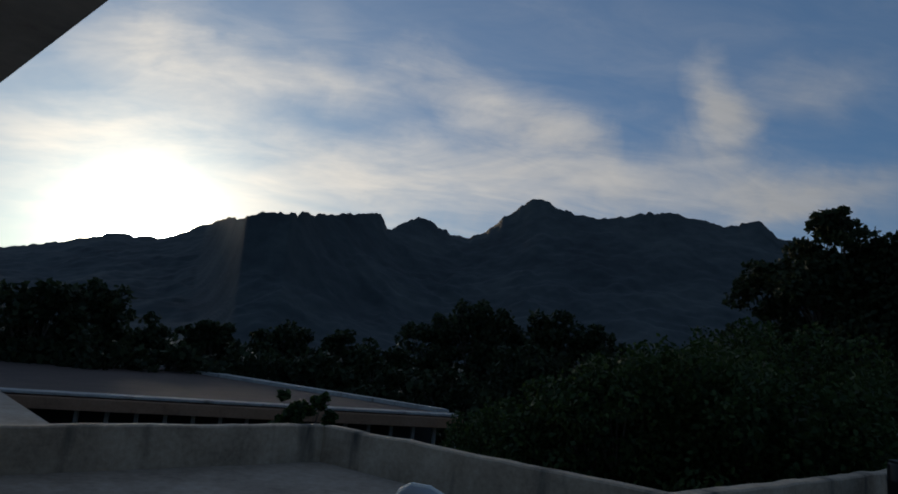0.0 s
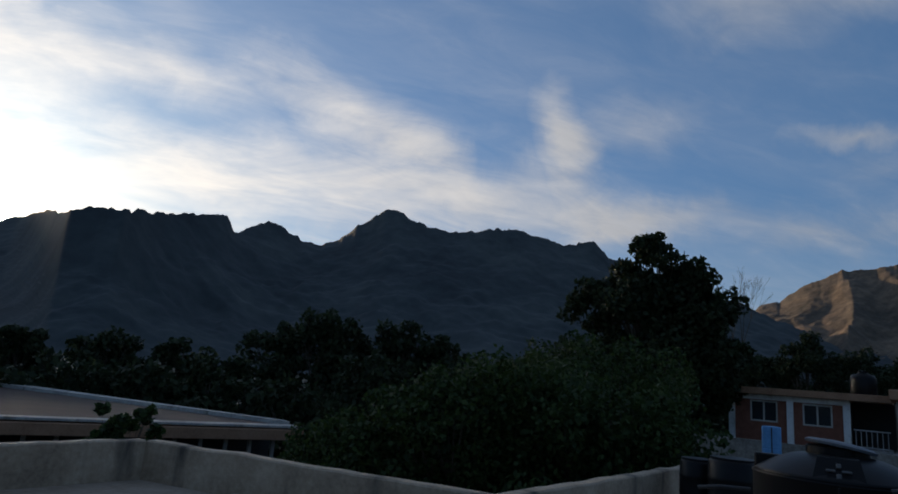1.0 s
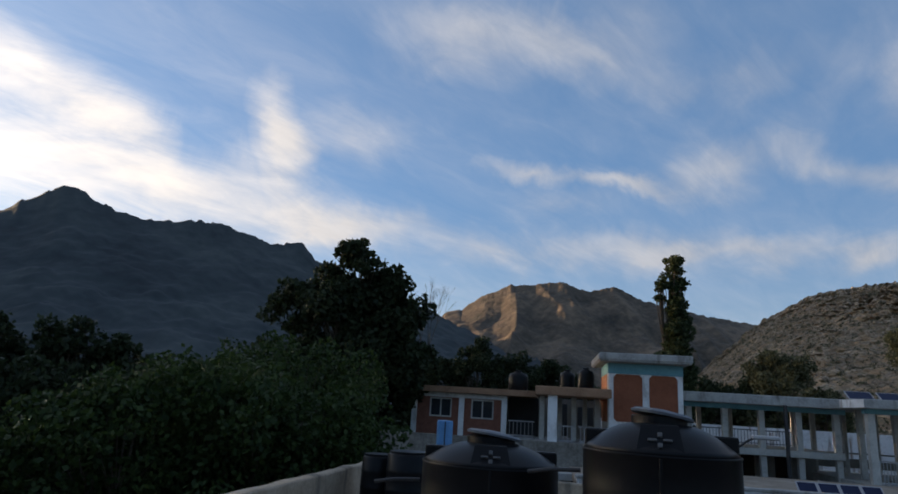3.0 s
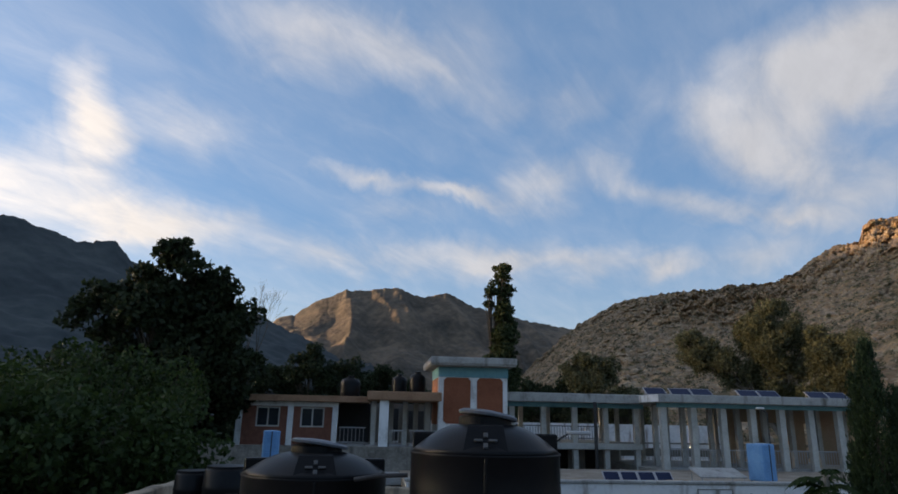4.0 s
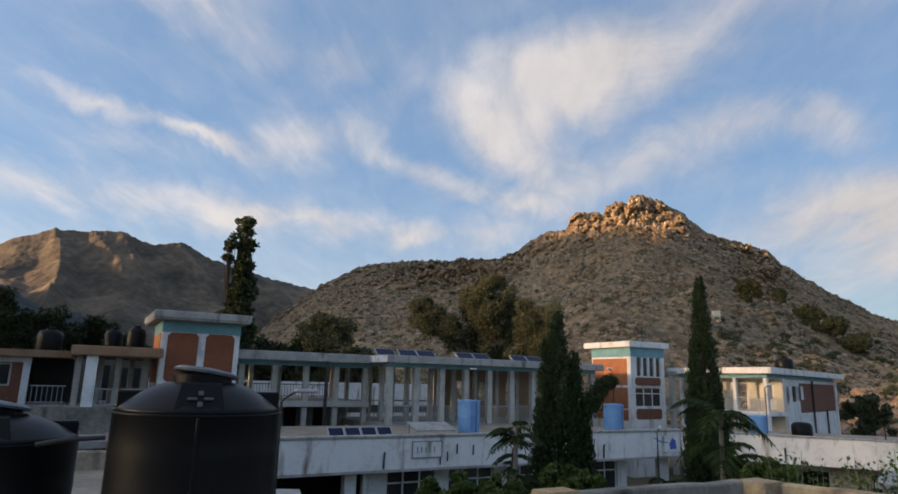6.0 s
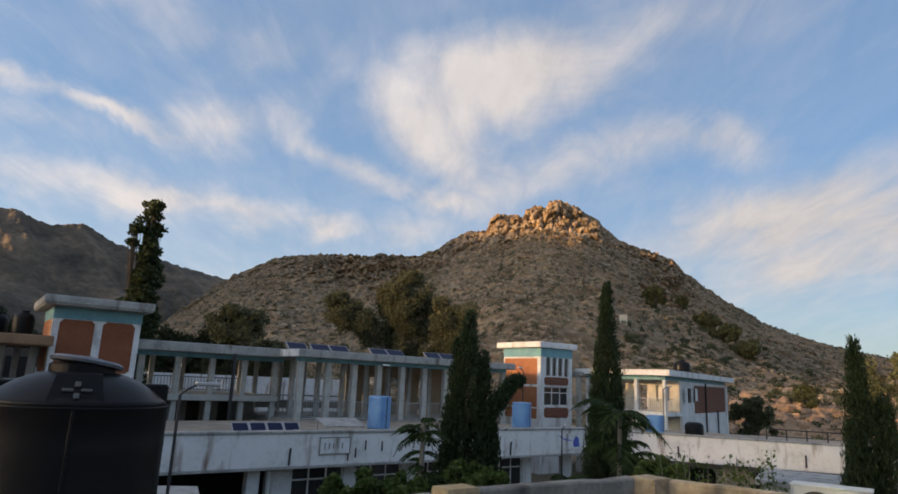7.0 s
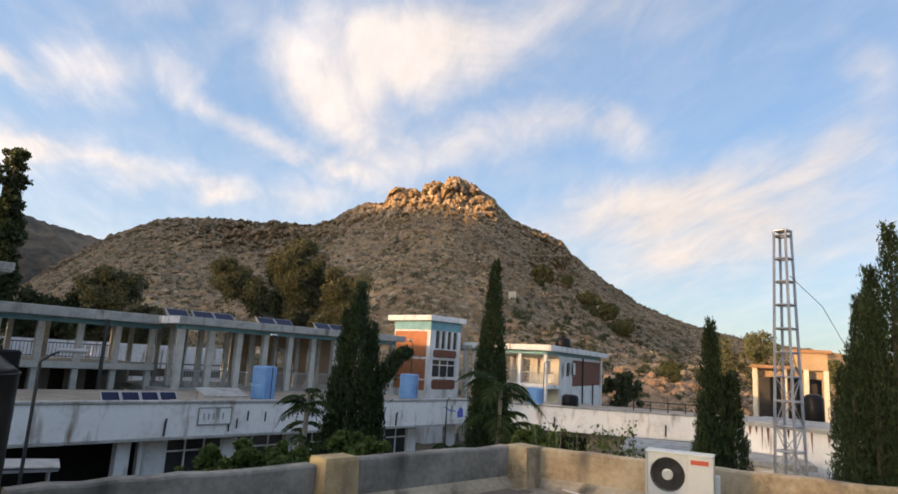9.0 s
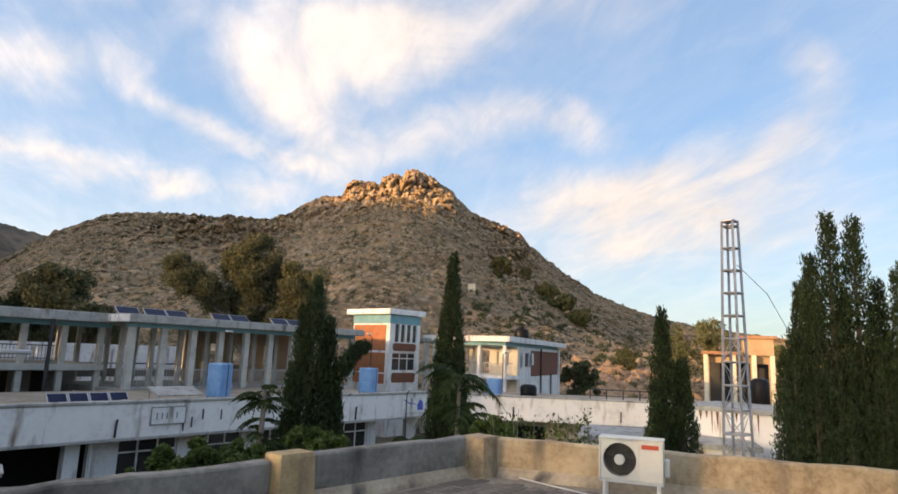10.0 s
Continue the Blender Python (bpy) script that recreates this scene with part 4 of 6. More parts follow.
# link between the tower and the corner house
link = thing("link_block", fpose(0, 0, 0), "short open link with columns and balcony beside the tower", "building")
part("roof", Solid().box(T1 + 0.55, 37.0, 29.6, 34.5, 6.3, 6.6), SLAB, link)
part("floor", Solid().box(T1, 37.0, 29.9, 34.5, 4.0, 4.25), COLUMN, link)
for x in (34.3, 35.6):
    part("column", Solid().box(x - 0.15, x + 0.15, 29.9, 30.2, 0, 6.3), COLUMN, link)
part("railing", rail_bay(T1, 36.8, 29.95, 4.25, 5.0), STEEL, link)
part("back_wall", Solid().box(T1, 37.0, 33.6, 33.8, 0, 6.3), GREYWALL, link)

# corner house with a balcony
corner = thing("corner_house", fpose(0, 0, 0), "two-storey cream house with balcony, red brick end and flat roof", "house")
C0, C1, CY = 34.8, 41.9, 23.5
side = wall_grid(Solid(), 0, 6.2, 0, 0.25, 0, 6.2, [(1.0, 2.1, 4.35, 6.0), (3.2, 3.9, 4.3, 5.9), (4.5, 5.5, 4.9, 5.8)])
sw = part("balcony_wall", side, CREAM, corner)
sw.matrix_local = pose(C0 + 1.7, CY + 6.4, 0, 0, 0, -90)
FACE = pose(C0, CY, 0, 0, 0, 17.6)          # the long brick face runs back from the near corner
fw = [(4.1, 6.2, 4.75, 5.85)]
for name, solid, mat, note in (
        ("front_wall", wall_grid(Solid(), 3.2, 6.6, 0, 0.25, 0, 6.2, fw), WHITE, ""),
        ("return_wall", Solid().box(1.9, 3.2, 0.5, 0.7, 0, 6.2), CREAM, ""),
        ("brick_wall", Solid().box(6.6, 16.2, -0.01, 0.25, 4.1, 6.0), BRICKRED, "red brick panel wall"),
        ("lower_wall", Solid().box(6.6, 16.2, 0.02, 0.25, 0, 4.1).box(6.6, 16.2, 0.02, 0.25, 6.0, 6.2), WHITE, ""),
        ("corner_post", Solid().box(16.2, 16.6, -0.12, 0.25, 0, 6.2), WHITE, ""),
        ("far_wall", Solid().box(16.3, 16.55, 0.25, 6.4, 0, 6.2), WHITE, ""),
        ("teal_beam", Solid().box(0.1, 16.5, 0.05, 0.22, 6.2, 6.46), TEAL, "teal beam under the roof"),
        ("shutter", Solid().box(3.55, 4.1, -0.2, -0.16, 4.8, 5.8), WHITE, "white shutter folded open"),
        ("shutter", Solid().box(6.2, 6.75, -0.2, -0.16, 4.95, 5.8), WHITE, "white shutter folded open"),
        ("drain_pipe", Solid().tube([(9.6, -0.08, 0), (9.6, -0.08, 6.2)], 0.06), DARKPIPE, ""),
        ("drain_pipe", Solid().tube([(13.2, -0.08, 0), (13.2, -0.08, 4.2)], 0.06), DARKPIPE, "")):
    part(name, solid, mat, corner, note).matrix_local = FACE
framed_window(corner, *fw[0][:2], 0.1, *fw[0][2:], 2).matrix_local = FACE
part("teal_beam", Solid().box(C0 + 0.02, C0 + 0.2, CY + 0.22, CY + 6.4, 6.2, 6.46), TEAL, corner, "teal beam under the roof")
eave = [(FACE @ Vector(p))[:2] for p in ((17.1, -0.6, 0), (17.1, 6.5, 0))]
part("roof", Solid().slab([(C0 - 0.45, CY - 0.55), *eave, (C0 + 4.0, CY + 9.0), (C0 - 0.45, CY + 7.0)], 6.46, 6.82), WHITE, corner)
part("balcony_floor", Solid().box(C0 - 0.1, C0 + 1.7, CY, CY + 6.4, 4.02, 4.25), WHITE, corner)
for y in (0.15, 2.2, 4.3, 6.2):
    part("column", Solid().box(C0 - 0.05, C0 + 0.17, CY + y - 0.11, CY + y + 0.11, 0, 6.2), WHITE, corner)
for a, b in ((0.26, 2.09), (2.31, 4.19), (4.41, 6.1)):
    r = part("railing", rail_bay(0, b - a, 0, 4.25, 5.05, 0.14), STEEL, corner)
    r.matrix_local = pose(C0 + 0.06, CY + b, 0, 0, 0, -90)
part("railing", rail_bay(0.2, 3.2, 0.1, 4.25, 5.05, 0.14), STEEL, corner).matrix_local = FACE

# ---------------------------------------------------------------- low front building with its deep white fascia
front = thing("front_block", fpose(0, 0, 0), "low flat-roofed block with a deep stained white fascia", "building")
FY = 21.0
part("fascia", Solid().box(1.0, 24.4, FY, FY + 0.22, 2.5, 3.56, 0.015), WHITE_OLD, front, "stained whitewashed fascia")
part("coping", Solid().box(0.95, 24.45, FY - 0.05, FY + 0.3, 3.56, 3.66, 0.02), SLAB, front)
part("soffit_lip", Solid().box(0.95, 24.45, FY - 0.08, FY + 0.3, 2.42, 2.5, 0.01), SLAB, front)
part("roof", Solid().box(1.0, 24.4, FY + 0.22, 29.2, 3.15, 3.4), CONCRETE_TOP, front)
bay_holes = []
for x in (9.95, 12.5, 15.2, 19.1):
    bay_holes.append((x, x + 2.05, 0.9, 2.36))
part("wall", wall_grid(Solid(), 9.05, 24.4, FY + 0.9, FY + 1.15, 0, 2.42, bay_holes + [(21.7, 23.8, 0.05, 2.3)]), WHITE, front)
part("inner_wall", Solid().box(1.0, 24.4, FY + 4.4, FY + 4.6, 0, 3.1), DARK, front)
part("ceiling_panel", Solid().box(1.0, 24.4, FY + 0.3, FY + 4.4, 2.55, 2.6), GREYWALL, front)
for a, b, c, d in bay_holes:
    framed_window(front, a, b, FY + 1.0, c, d, 3, 1.9)
for x in (1.1, 4.6, 8.4):
    part("pillar", Solid().box(x - 0.18, x + 0.25, FY + 0.5, FY + 0.86, 0, 2.42), WHITE, front)
for x in (4.1, 9.4, 14.8, 19.5):
    part("drain_spout", Solid().tube([(x, FY - 0.03, 2.55), (x, FY - 0.05, 2.95), (x + 0.02, FY - 0.06, 3.1)], 0.035), DARKPIPE, front, "rusty drain pipe")
for x in (4.25, 8.9):
    part("downpipe", Solid().tube([(x, FY + 0.35, 0), (x, FY + 0.35, 2.4)], 0.04), PIPEWHITE, front)

# second fascia, turning away from the first
def fascia_run(a, b, z0, z1, name, label):
    a, b = Vector((*a, 0)), Vector((*b, 0))
    run = (b - a).length
    t = thing(name, Matrix.Translation(a) @ pose(0, 0, 0, 0, 0, math.degrees(math.atan2(b.y - a.y, b.x - a.x))), label, "building")
    return t, run


side_block, RUN = fascia_run((31.3, -6.75), (25.7, -22.2), 2.5, 3.6, "side_block", "long low flat-roofed block with a whitewashed parapet")
part("fascia", Solid().box(0, RUN, 0, 0.22, 2.45, 3.56, 0.015), WHITE_OLD, side_block, "stained whitewashed fascia")
part("coping", Solid().box(-0.05, RUN, -0.05, 0.3, 3.56, 3.64), SLAB, side_block)
part("roof", Solid().box(0, RUN, 0.22, 8.0, 3.1, 3.35), CONCRETE_TOP, side_block)
part("wall", wall_grid(Solid(), 0.2, RUN, 1.4, 1.6, 0, 2.45, [(1.0 + 3.2 * i, 2.6 + 3.2 * i, 0.3, 2.1) for i in range(4)]), GREYWALL, side_block)
part("inner_wall", Solid().box(0.2, RUN, 4.4, 4.6, 0, 3.0), DARK, side_block)
for x in (4.2, 9.3, 13.2):
    part("drain_spout", Solid().tube([(x, -0.03, 2.6), (x, -0.05, 3.1)], 0.035), DARKPIPE, side_block, "rusty drain pipe")

# white box room by the mast
room, RW = fascia_run(ground_at(123.4, 23.5)[:2], ground_at(131.6, 22.3)[:2], 0, 4, "pump_room", "whitewashed flat-roofed room streaked with brown stains")
part("wall", Solid().box(0, RW, 0, 0.25, 0, 4.0), WHITE_OLD, room)
part("side_wall", wall_grid(Solid(), 0, 4.0, 0, 0.25, 0, 4.0, [(0.5, 1.5, 1.4, 3.3)]), WHITE_OLD, room).matrix_local = pose(RW, 0, 0, 0, 0, 62)
part("window_frame", Solid().box(0.44, 0.52, -0.05, 0.1, 1.35, 3.36).box(1.48, 1.56, -0.05, 0.1, 1.35, 3.36).box(0.44, 1.56, -0.05, 0.1, 3.3, 3.38), DARKPIPE, room).matrix_local = pose(RW, 0, 0, 0, 0, 62)
part("hood", Solid().box(0.3, 1.7, -0.45, 0.02, 3.4, 3.48), SLAB, room).matrix_local = pose(RW, 0, 0, 0, 0, 62)
part("roof", Solid().slab([(-0.12, -0.12), (RW + 0.12, -0.14), (RW + 2.0, 3.6), (-0.1, 3.6)], 4.0, 4.14), SLAB, room)
part("back_wall", Solid().box(0, RW, 3.2, 3.4, 0, 3.98), GREYWALL, room)
rng_r = random.Random(9)
for x in (0.25, 0.75, 0.95, 1.12, 1.3, 1.9, 2.35, 2.55, 3.0):
    drop, wide = rng_r.uniform(0.25, 0.8), rng_r.uniform(0.025, 0.06)
    part("rust_streak", Solid().prism([(x - wide, 3.99), (x + wide, 3.99), (x + wide * 0.5, 3.99 - drop * 0.6), (x, 3.99 - drop), (x - wide * 0.6, 3.99 - drop * 0.5)], -0.004, 0.001), RUST, room)

far_wall = part("compound_wall", wall_grid(Solid(), 3.0, 26.0, 46.0, 46.25, 0, 5.3, [(8.0, 9.5, 4.4, 5.0), (13.0, 15.0, 4.4, 5.0)]).box(3.0, 26.0, 47.5, 47.6, 3.0, 5.2), WHITE_OLD)
far_wall.matrix_world = FACADE.copy()
tagged(far_wall, "whitewashed compound wall behind the long building", "wall", kind="structure")

# ---------------------------------------------------------------- plants
def leaf_quads(points, size, rng, long=1.7, droop=0.0, outward=None):
    """One small leaf quad at each point, turned at random; droop tips them down."""
    n = len(points)
    a = rng.normal(size=(n, 3))
    if outward is not None:
        a = a * 0.42 + outward
    a[:, 2] -= droop
    a /= np.linalg.norm(a, axis=1)[:, None]
    b = np.cross(a, rng.normal(size=(n, 3)))
    b /= np.linalg.norm(b, axis=1)[:, None] + 1e-9
    s = size * rng.uniform(0.6, 1.3, (n, 1))
    u, w = a * s * long / 2, b * s / 2
    v = np.stack([points - u, points + w, points + u, points - w], 1).reshape(-1, 3)
    return v, np.arange(n * 4).reshape(-1, 4)


def leaf_object(name, points, size, mat, parent, rng, long=1.7, droop=0.0, outward=None):
    v, f = leaf_quads(points, size, rng, long, droop, outward)
    me = bpy.data.meshes.new(name)
    me.vertices.add(len(v))
    me.vertices.foreach_set("co", v.ravel())
    me.loops.add(len(f) * 4)
    me.loops.foreach_set("vertex_index", f.ravel())
    me.polygons.add(len(f))
    me.polygons.foreach_set("loop_start", np.arange(len(f)) * 4)
    me.materials.append(mat)
    me.update(calc_edges=True)
    ob = new(name, me)
    ob.parent = parent
    return ob


def clump_points(centres, radii, count, rng, hollow=0.55):
    """Points in rounded clumps, thicker towards their outsides, with gaps between."""
    share = np.array(radii) ** 2
    pick = rng.choice(len(centres), count, p=share / share.sum())
    d = rng.normal(size=(count, 3))
    d /= np.linalg.norm(d, axis=1)[:, None]
    r = rng.uniform(hollow ** 3, 1, count) ** (1 / 3)
    wob = 1 + 0.25 * np.sin(d[:, 0] * 7 + pick) * np.cos(d[:, 1] * 6 + pick * 2)
    c, rad = np.array(centres)[pick], np.array(radii)[pick]
    return c + d * (r * rad * wob)[:, None] * np.array([1, 1, 0.85])


def broad_tree(name, at, height, lobes, leaves, size, mat, label, seed, bark=BARK, trunk=0.22, sub=18, spread=0.78, droop=0.1, group="", clump=(0.24, 0.46), hollow=0.55):
    """Tree with a forked trunk; lobes are (dx, dy, z, radius) of its main leaf masses."""
    rng = np.random.default_rng(seed)
    t = thing(name, Matrix.Translation(at), label, "tree", group)
    centres, radii = [], []
    s = Solid()
    fork = height * 0.3
    lean = rng.normal(size=2) * 0.02 * height
    s.tube([(0, 0, -0.1), (lean[0] * 0.4, lean[1] * 0.4, fork * 0.5), (lean[0], lean[1], fork)], [trunk * 1.25, trunk, trunk * 0.85], 9)
    for x, y, z, r in lobes:
        mid = ((x + lean[0]) * 0.45, (y + lean[1]) * 0.45, fork + (z - fork) * 0.55)
        s.tube([(lean[0], lean[1], fork * 0.95), mid, (x, y, z + r * 0.3)], [trunk * 0.6, trunk * 0.4, trunk * 0.08], 6)
        for _ in range(sub):
            d = rng.normal(size=3)
            d /= np.linalg.norm(d)
            c = np.array([x, y, z]) + d * r * spread * rng.uniform(0.6, 1.15) * np.array([1, 1, 0.9])
            centres.append(c)
            radii.append(r * rng.uniform(*clump))
            s.tube([mid, tuple(c)], [trunk * 0.18, trunk * 0.05], 4, False)
    part("trunk", s, bark, t)
    p = clump_points(centres, radii, leaves, rng, hollow)
    p[:, 2] = np.maximum(p[:, 2], 0.3)
    leaf_object("crown", p, size, mat, t, rng, droop=droop)
    return t


def cypress(at, spires, leaves, size, label, seed, group="cypresses", extra=()):
    """Columns of dark upswept sprays: spires are (dx, dy, base, top, radius)."""
    rng = np.random.default_rng(seed)
    t = thing("cypress", Matrix.Translation(at), label, "tree", group)
    s = Solid()
    pts, outs = [], []
    share = np.array([(b - a) * r for _, _, a, b, r in spires])
    for (x, y, a, b, r), k in zip(spires, share / share.sum()):
        s.tube([(x * 0.4, y * 0.4, -0.1), (x, y, a + (b - a) * 0.5), (x, y, b - 0.25)], [0.13, 0.07, 0.015], 6)
        n = int(leaves * k)
        m = max(30, int(n / 26))
        # sprays: each a small upright tuft on the column's skin
        h = rng.uniform(0, 1, m) ** 1.08
        ang = rng.uniform(0, 2 * np.pi, m)
        prof = np.minimum(1.0, (1 - h) ** 0.92 * 1.35) * (0.8 + 0.2 * np.minimum(1, h * 5))
        rad = r * prof * rng.uniform(0.15, 0.98, m) ** 0.6
        c = np.stack([x + rad * np.cos(ang), y + rad * np.sin(ang), a + (b - a) * h], 1)
        tuft = rng.integers(0, m, n)
        along = rng.uniform(0, 1, n)
        size_t = 0.16 + 0.6 * r * (0.4 + 0.6 * prof[tuft])
        o = np.stack([np.cos(ang[tuft]) * 0.25, np.sin(ang[tuft]) * 0.25, np.ones(n)], 1)
        q = c[tuft] + o * (along * size_t)[:, None] + rng.normal(size=(n, 3)) * (0.018 + 0.1 * r * (1 - along))[:, None]
        pts.append(q)
        outs.append(o)
    for x0, y0, z0, x1, y1, z1, r in extra:
        n = int(leaves * 0.06)
        w = rng.uniform(0, 1, (n, 1))
        s.tube([(x0, y0, z0), (x1, y1, z1)], [0.04, 0.015], 5)
        pts.append(np.array([x0, y0, z0]) * (1 - w) + np.array([x1, y1, z1]) * w + rng.normal(size=(n, 3)) * r * 0.5)
        outs.append(np.tile([0.2, 0, 0.6], (n, 1)))
    part("trunk", s, BARK, t)
    leaf_object("foliage", np.concatenate(pts), size, CYPRESS, t, rng, 4.2, 0, np.concatenate(outs))
    return t


def around(bearing, dist, dx, dz):
    return (dx * math.cos(radians(bearing)), -dx * math.sin(radians(bearing)), dz)


def lobes_at(bearing, rows):
    """Lobes given as (across, away, z, radius) seen from the lookout."""
    c, s = math.cos(radians(bearing)), math.sin(radians(bearing))
    return [(u * c + w * s, -u * s + w * c, z, r) for u, w, z, r in rows]


# big dark tree and the thicket before it
broad_tree("large_tree", ground_at(36.0, 31), 13, lobes_at(35.5, [(-0.1, 0, 11.7, 1.6), (1.2, 0, 11.0, 1.3), (-1.5, 0, 10.6, 1.5), (-3.1, 0.5, 9.7, 1.5), (-1.3, 0, 9.2, 1.9), (1.2, 0, 9.4, 2.1), (2.4, -0.4, 8.1, 1.6), (-2.6, 0.6, 6.8, 2.0), (0.2, -0.6, 6.8, 2.6), (2.0, 0.2, 6.5, 1.7), (1.3, 0, 4.0, 1.5), (-0.5, 0, 4.0, 2.6), (0.8, 0.4, 2.6, 1.8)]), 60000, 0.17, BROADLEAF, "tall spreading tree with dense dark crown", 11, trunk=0.35, sub=22)
twigs = thing("bare_tree", Matrix.Translation(ground_at(41.7, 33)), "leafless thin-branched tree beside the big one", "tree")
rng_t = random.Random(5)
tw = Solid()


def twig(p, d, length, r, depth):
    q = p + d * length
    tw.tube([p, p + d * length * 0.5 + Vector((rng_t.uniform(-1, 1), rng_t.uniform(-1, 1), 0)) * length * 0.06, q], [r, r * 0.8, r * 0.6], 5 if depth > 2 else 3, False)
    if depth:
        for _ in range(3 if depth > 1 else 4):
            n = (d + Vector((rng_t.uniform(-1, 1), rng_t.uniform(-1, 1), rng_t.uniform(0.0, 0.9))) * 0.5).normalized()
            twig(q, n, length * rng_t.uniform(0.55, 0.8), r * 0.55, depth - 1)


twig(Vector((0, 0, -0.1)), Vector((0.02, 0, 1)), 6.6, 0.13, 0)
for k in range(2):
    twig(Vector((0.1, 0, 6.3)), Vector((rng_t.uniform(-0.12, 0.16), rng_t.uniform(-0.2, 0.2), 1)).normalized(), 2.0, 0.035, 4)
part("branchwork", tw, BARK, twigs)

THICKET = "bushes below the roof"
for i, (b, d, top, half) in enumerate(((35.6, 17, 5.2, 1.25), (33, 14.5, 6.0, 1.8), (28.5, 14, 6.3, 1.9), (23.5, 14.5, 6.25, 1.9), (18.5, 14, 5.75, 1.8), (14, 15, 5.2, 1.7), (10.5, 16.5, 4.4, 1.5), (25, 18, 6.8, 1.9), (32, 19, 7.3, 2.0), (34, 23, 7.0, 2.0))):
    lob = lobes_at(b, [(-half * 0.5, 0, top - half * 0.75, half * 0.75), (half * 0.5, 0.3, top - half * 0.8, half * 0.8), (0, -0.4, top - half * 0.62, half * 0.66), (0, -0.5, top * 0.45, half * 1.05), (-half * 0.7, 0, top * 0.3, half * 0.9), (half * 0.7, 0, top * 0.25, half * 0.9)])
    broad_tree("bush", ground_at(b, d), top, lob, 16000, 0.085, HEDGE, "dense leafy green bush growing below the roof edge", 40 + i, trunk=0.09, sub=12, group=THICKET)

VALLEY = "trees across the valley"
for i, (b, d, top, half, mat) in enumerate(((6.0, 46, 10.3, 2.5, BROADLEAF), (2.6, 47, 8.8, 2.2, BROADLEAF), (9.0, 48, 9.0, 2.0, BROADLEAF), (13.6, 46, 9.9, 2.1, BROADLEAF), (17.0, 45, 8.8, 1.9, BROADLEAF), (11.0, 40, 7.2, 2.3, BROADLEAF), (20.5, 42, 7.6, 2.2, BROADLEAF), (24.5, 44, 7.9, 2.2, BROADLEAF),
                                          (-5.0, 44, 6.9, 2.1, BROADLEAF), (-10.5, 45, 7.1, 1.9, BROADLEAF), (-16.5, 46, 7.0, 1.6, BROADLEAF), (-1.0, 42, 6.3, 2.2, BROADLEAF), (-21.5, 44, 6.6, 2.0, BROADLEAF), (-26, 40, 8.3, 2.0, BROADLEAF), (-29.5, 38, 8.0, 2.2, BROADLEAF), (-13.5, 38, 5.6, 2.4, BROADLEAF), (-7.5, 37, 5.6, 2.4, BROADLEAF), (-34, 40, 6.5, 2.4, BROADLEAF), (-2.5, 36, 5.3, 2.3, BROADLEAF), (4.5, 35, 5.4, 2.4, BROADLEAF), (-19, 37, 5.4, 2.4, BROADLEAF), (-25, 36, 5.6, 2.4, BROADLEAF))):
    lob = lobes_at(b, [(-half * 0.55, 0, top - half * 0.95, half * 0.7), (half * 0.5, 0, top - half * 0.9, half * 0.72), (0, 0.2, top - half * 0.6, half * 0.6), (0, 0, top - half * 1.5, half), (-half * 0.7, 0, top - half * 2.1, half * 0.8), (half * 0.6, 0, top - half * 2.2, half * 0.85), (0, -0.5, top * 0.25, half)])
    broad_tree("valley_tree", ground_at(b, d), top, lob, 5500, 0.24, mat, "dark rounded broadleaf tree on the valley floor", 80 + i, trunk=0.16, sub=12, group=VALLEY)

BACKTREES = "trees behind the long building"
for i, (b, d, top, half, mat) in enumerate(((47.0, 56, 11.3, 2.0, BROADLEAF), (44.3, 58, 10, 1.8, BROADLEAF), (50.5, 58, 10.4, 2.1, BROADLEAF), (53.3, 60, 10.2, 1.9, BROADLEAF), (56, 58, 9.0, 2.0, BROADLEAF), (66.5, 56, 8.9, 2.1, BROADLEAF), (69.0, 58, 9.2, 2.2, BROADLEAF), (71.6, 56, 11.6, 2.0, EUCALYPT), (41.5, 60, 8.5, 2.2, BROADLEAF), (74.5, 54, 8.3, 1.7, EUCALYPT))):
    lob = lobes_at(b, [(-half * 0.5, 0, top - half * 0.95, half * 0.65), (half * 0.5, 0, top - half, half * 0.7), (0, 0, top - half * 0.55, half * 0.6), (0, 0, top - half * 1.6, half), (half * 0.5, 0, top * 0.45, half * 0.9), (-half * 0.5, 0, top * 0.42, half * 0.9)])
    broad_tree("tree", ground_at(b, d), top, lob, 15000, 0.16, mat, "dull green tree standing behind the long building", 120 + i, trunk=0.18, sub=13, spread=0.88, droop=0.5, group=BACKTREES, clump=(0.28, 0.58), hollow=0.1)
broad_tree("eucalyptus", ground_at(86.3, 59), 15.6, lobes_at(86.3, [(-1.2, 0, 13.0, 1.7), (0.7, 0, 13.9, 1.6), (1.2, 0, 11.8, 1.9), (-0.4, 0, 11.2, 2.1), (0.6, 0, 9.2, 2.0), (-0.3, 0, 7.2, 1.6), (-5.6, 0, 11.3, 1.5), (-4.3, 0, 10.6, 1.6), (-6.3, 0, 12.1, 1.1), (-3.0, 0, 9.6, 1.4)]), 70000, 0.12, EUCALYPT, "large eucalyptus with open drooping crown and pale limbs", 160, PALEBARK, 0.22, 16, 0.9, 0.7, BACKTREES, (0.3, 0.62), 0.0)
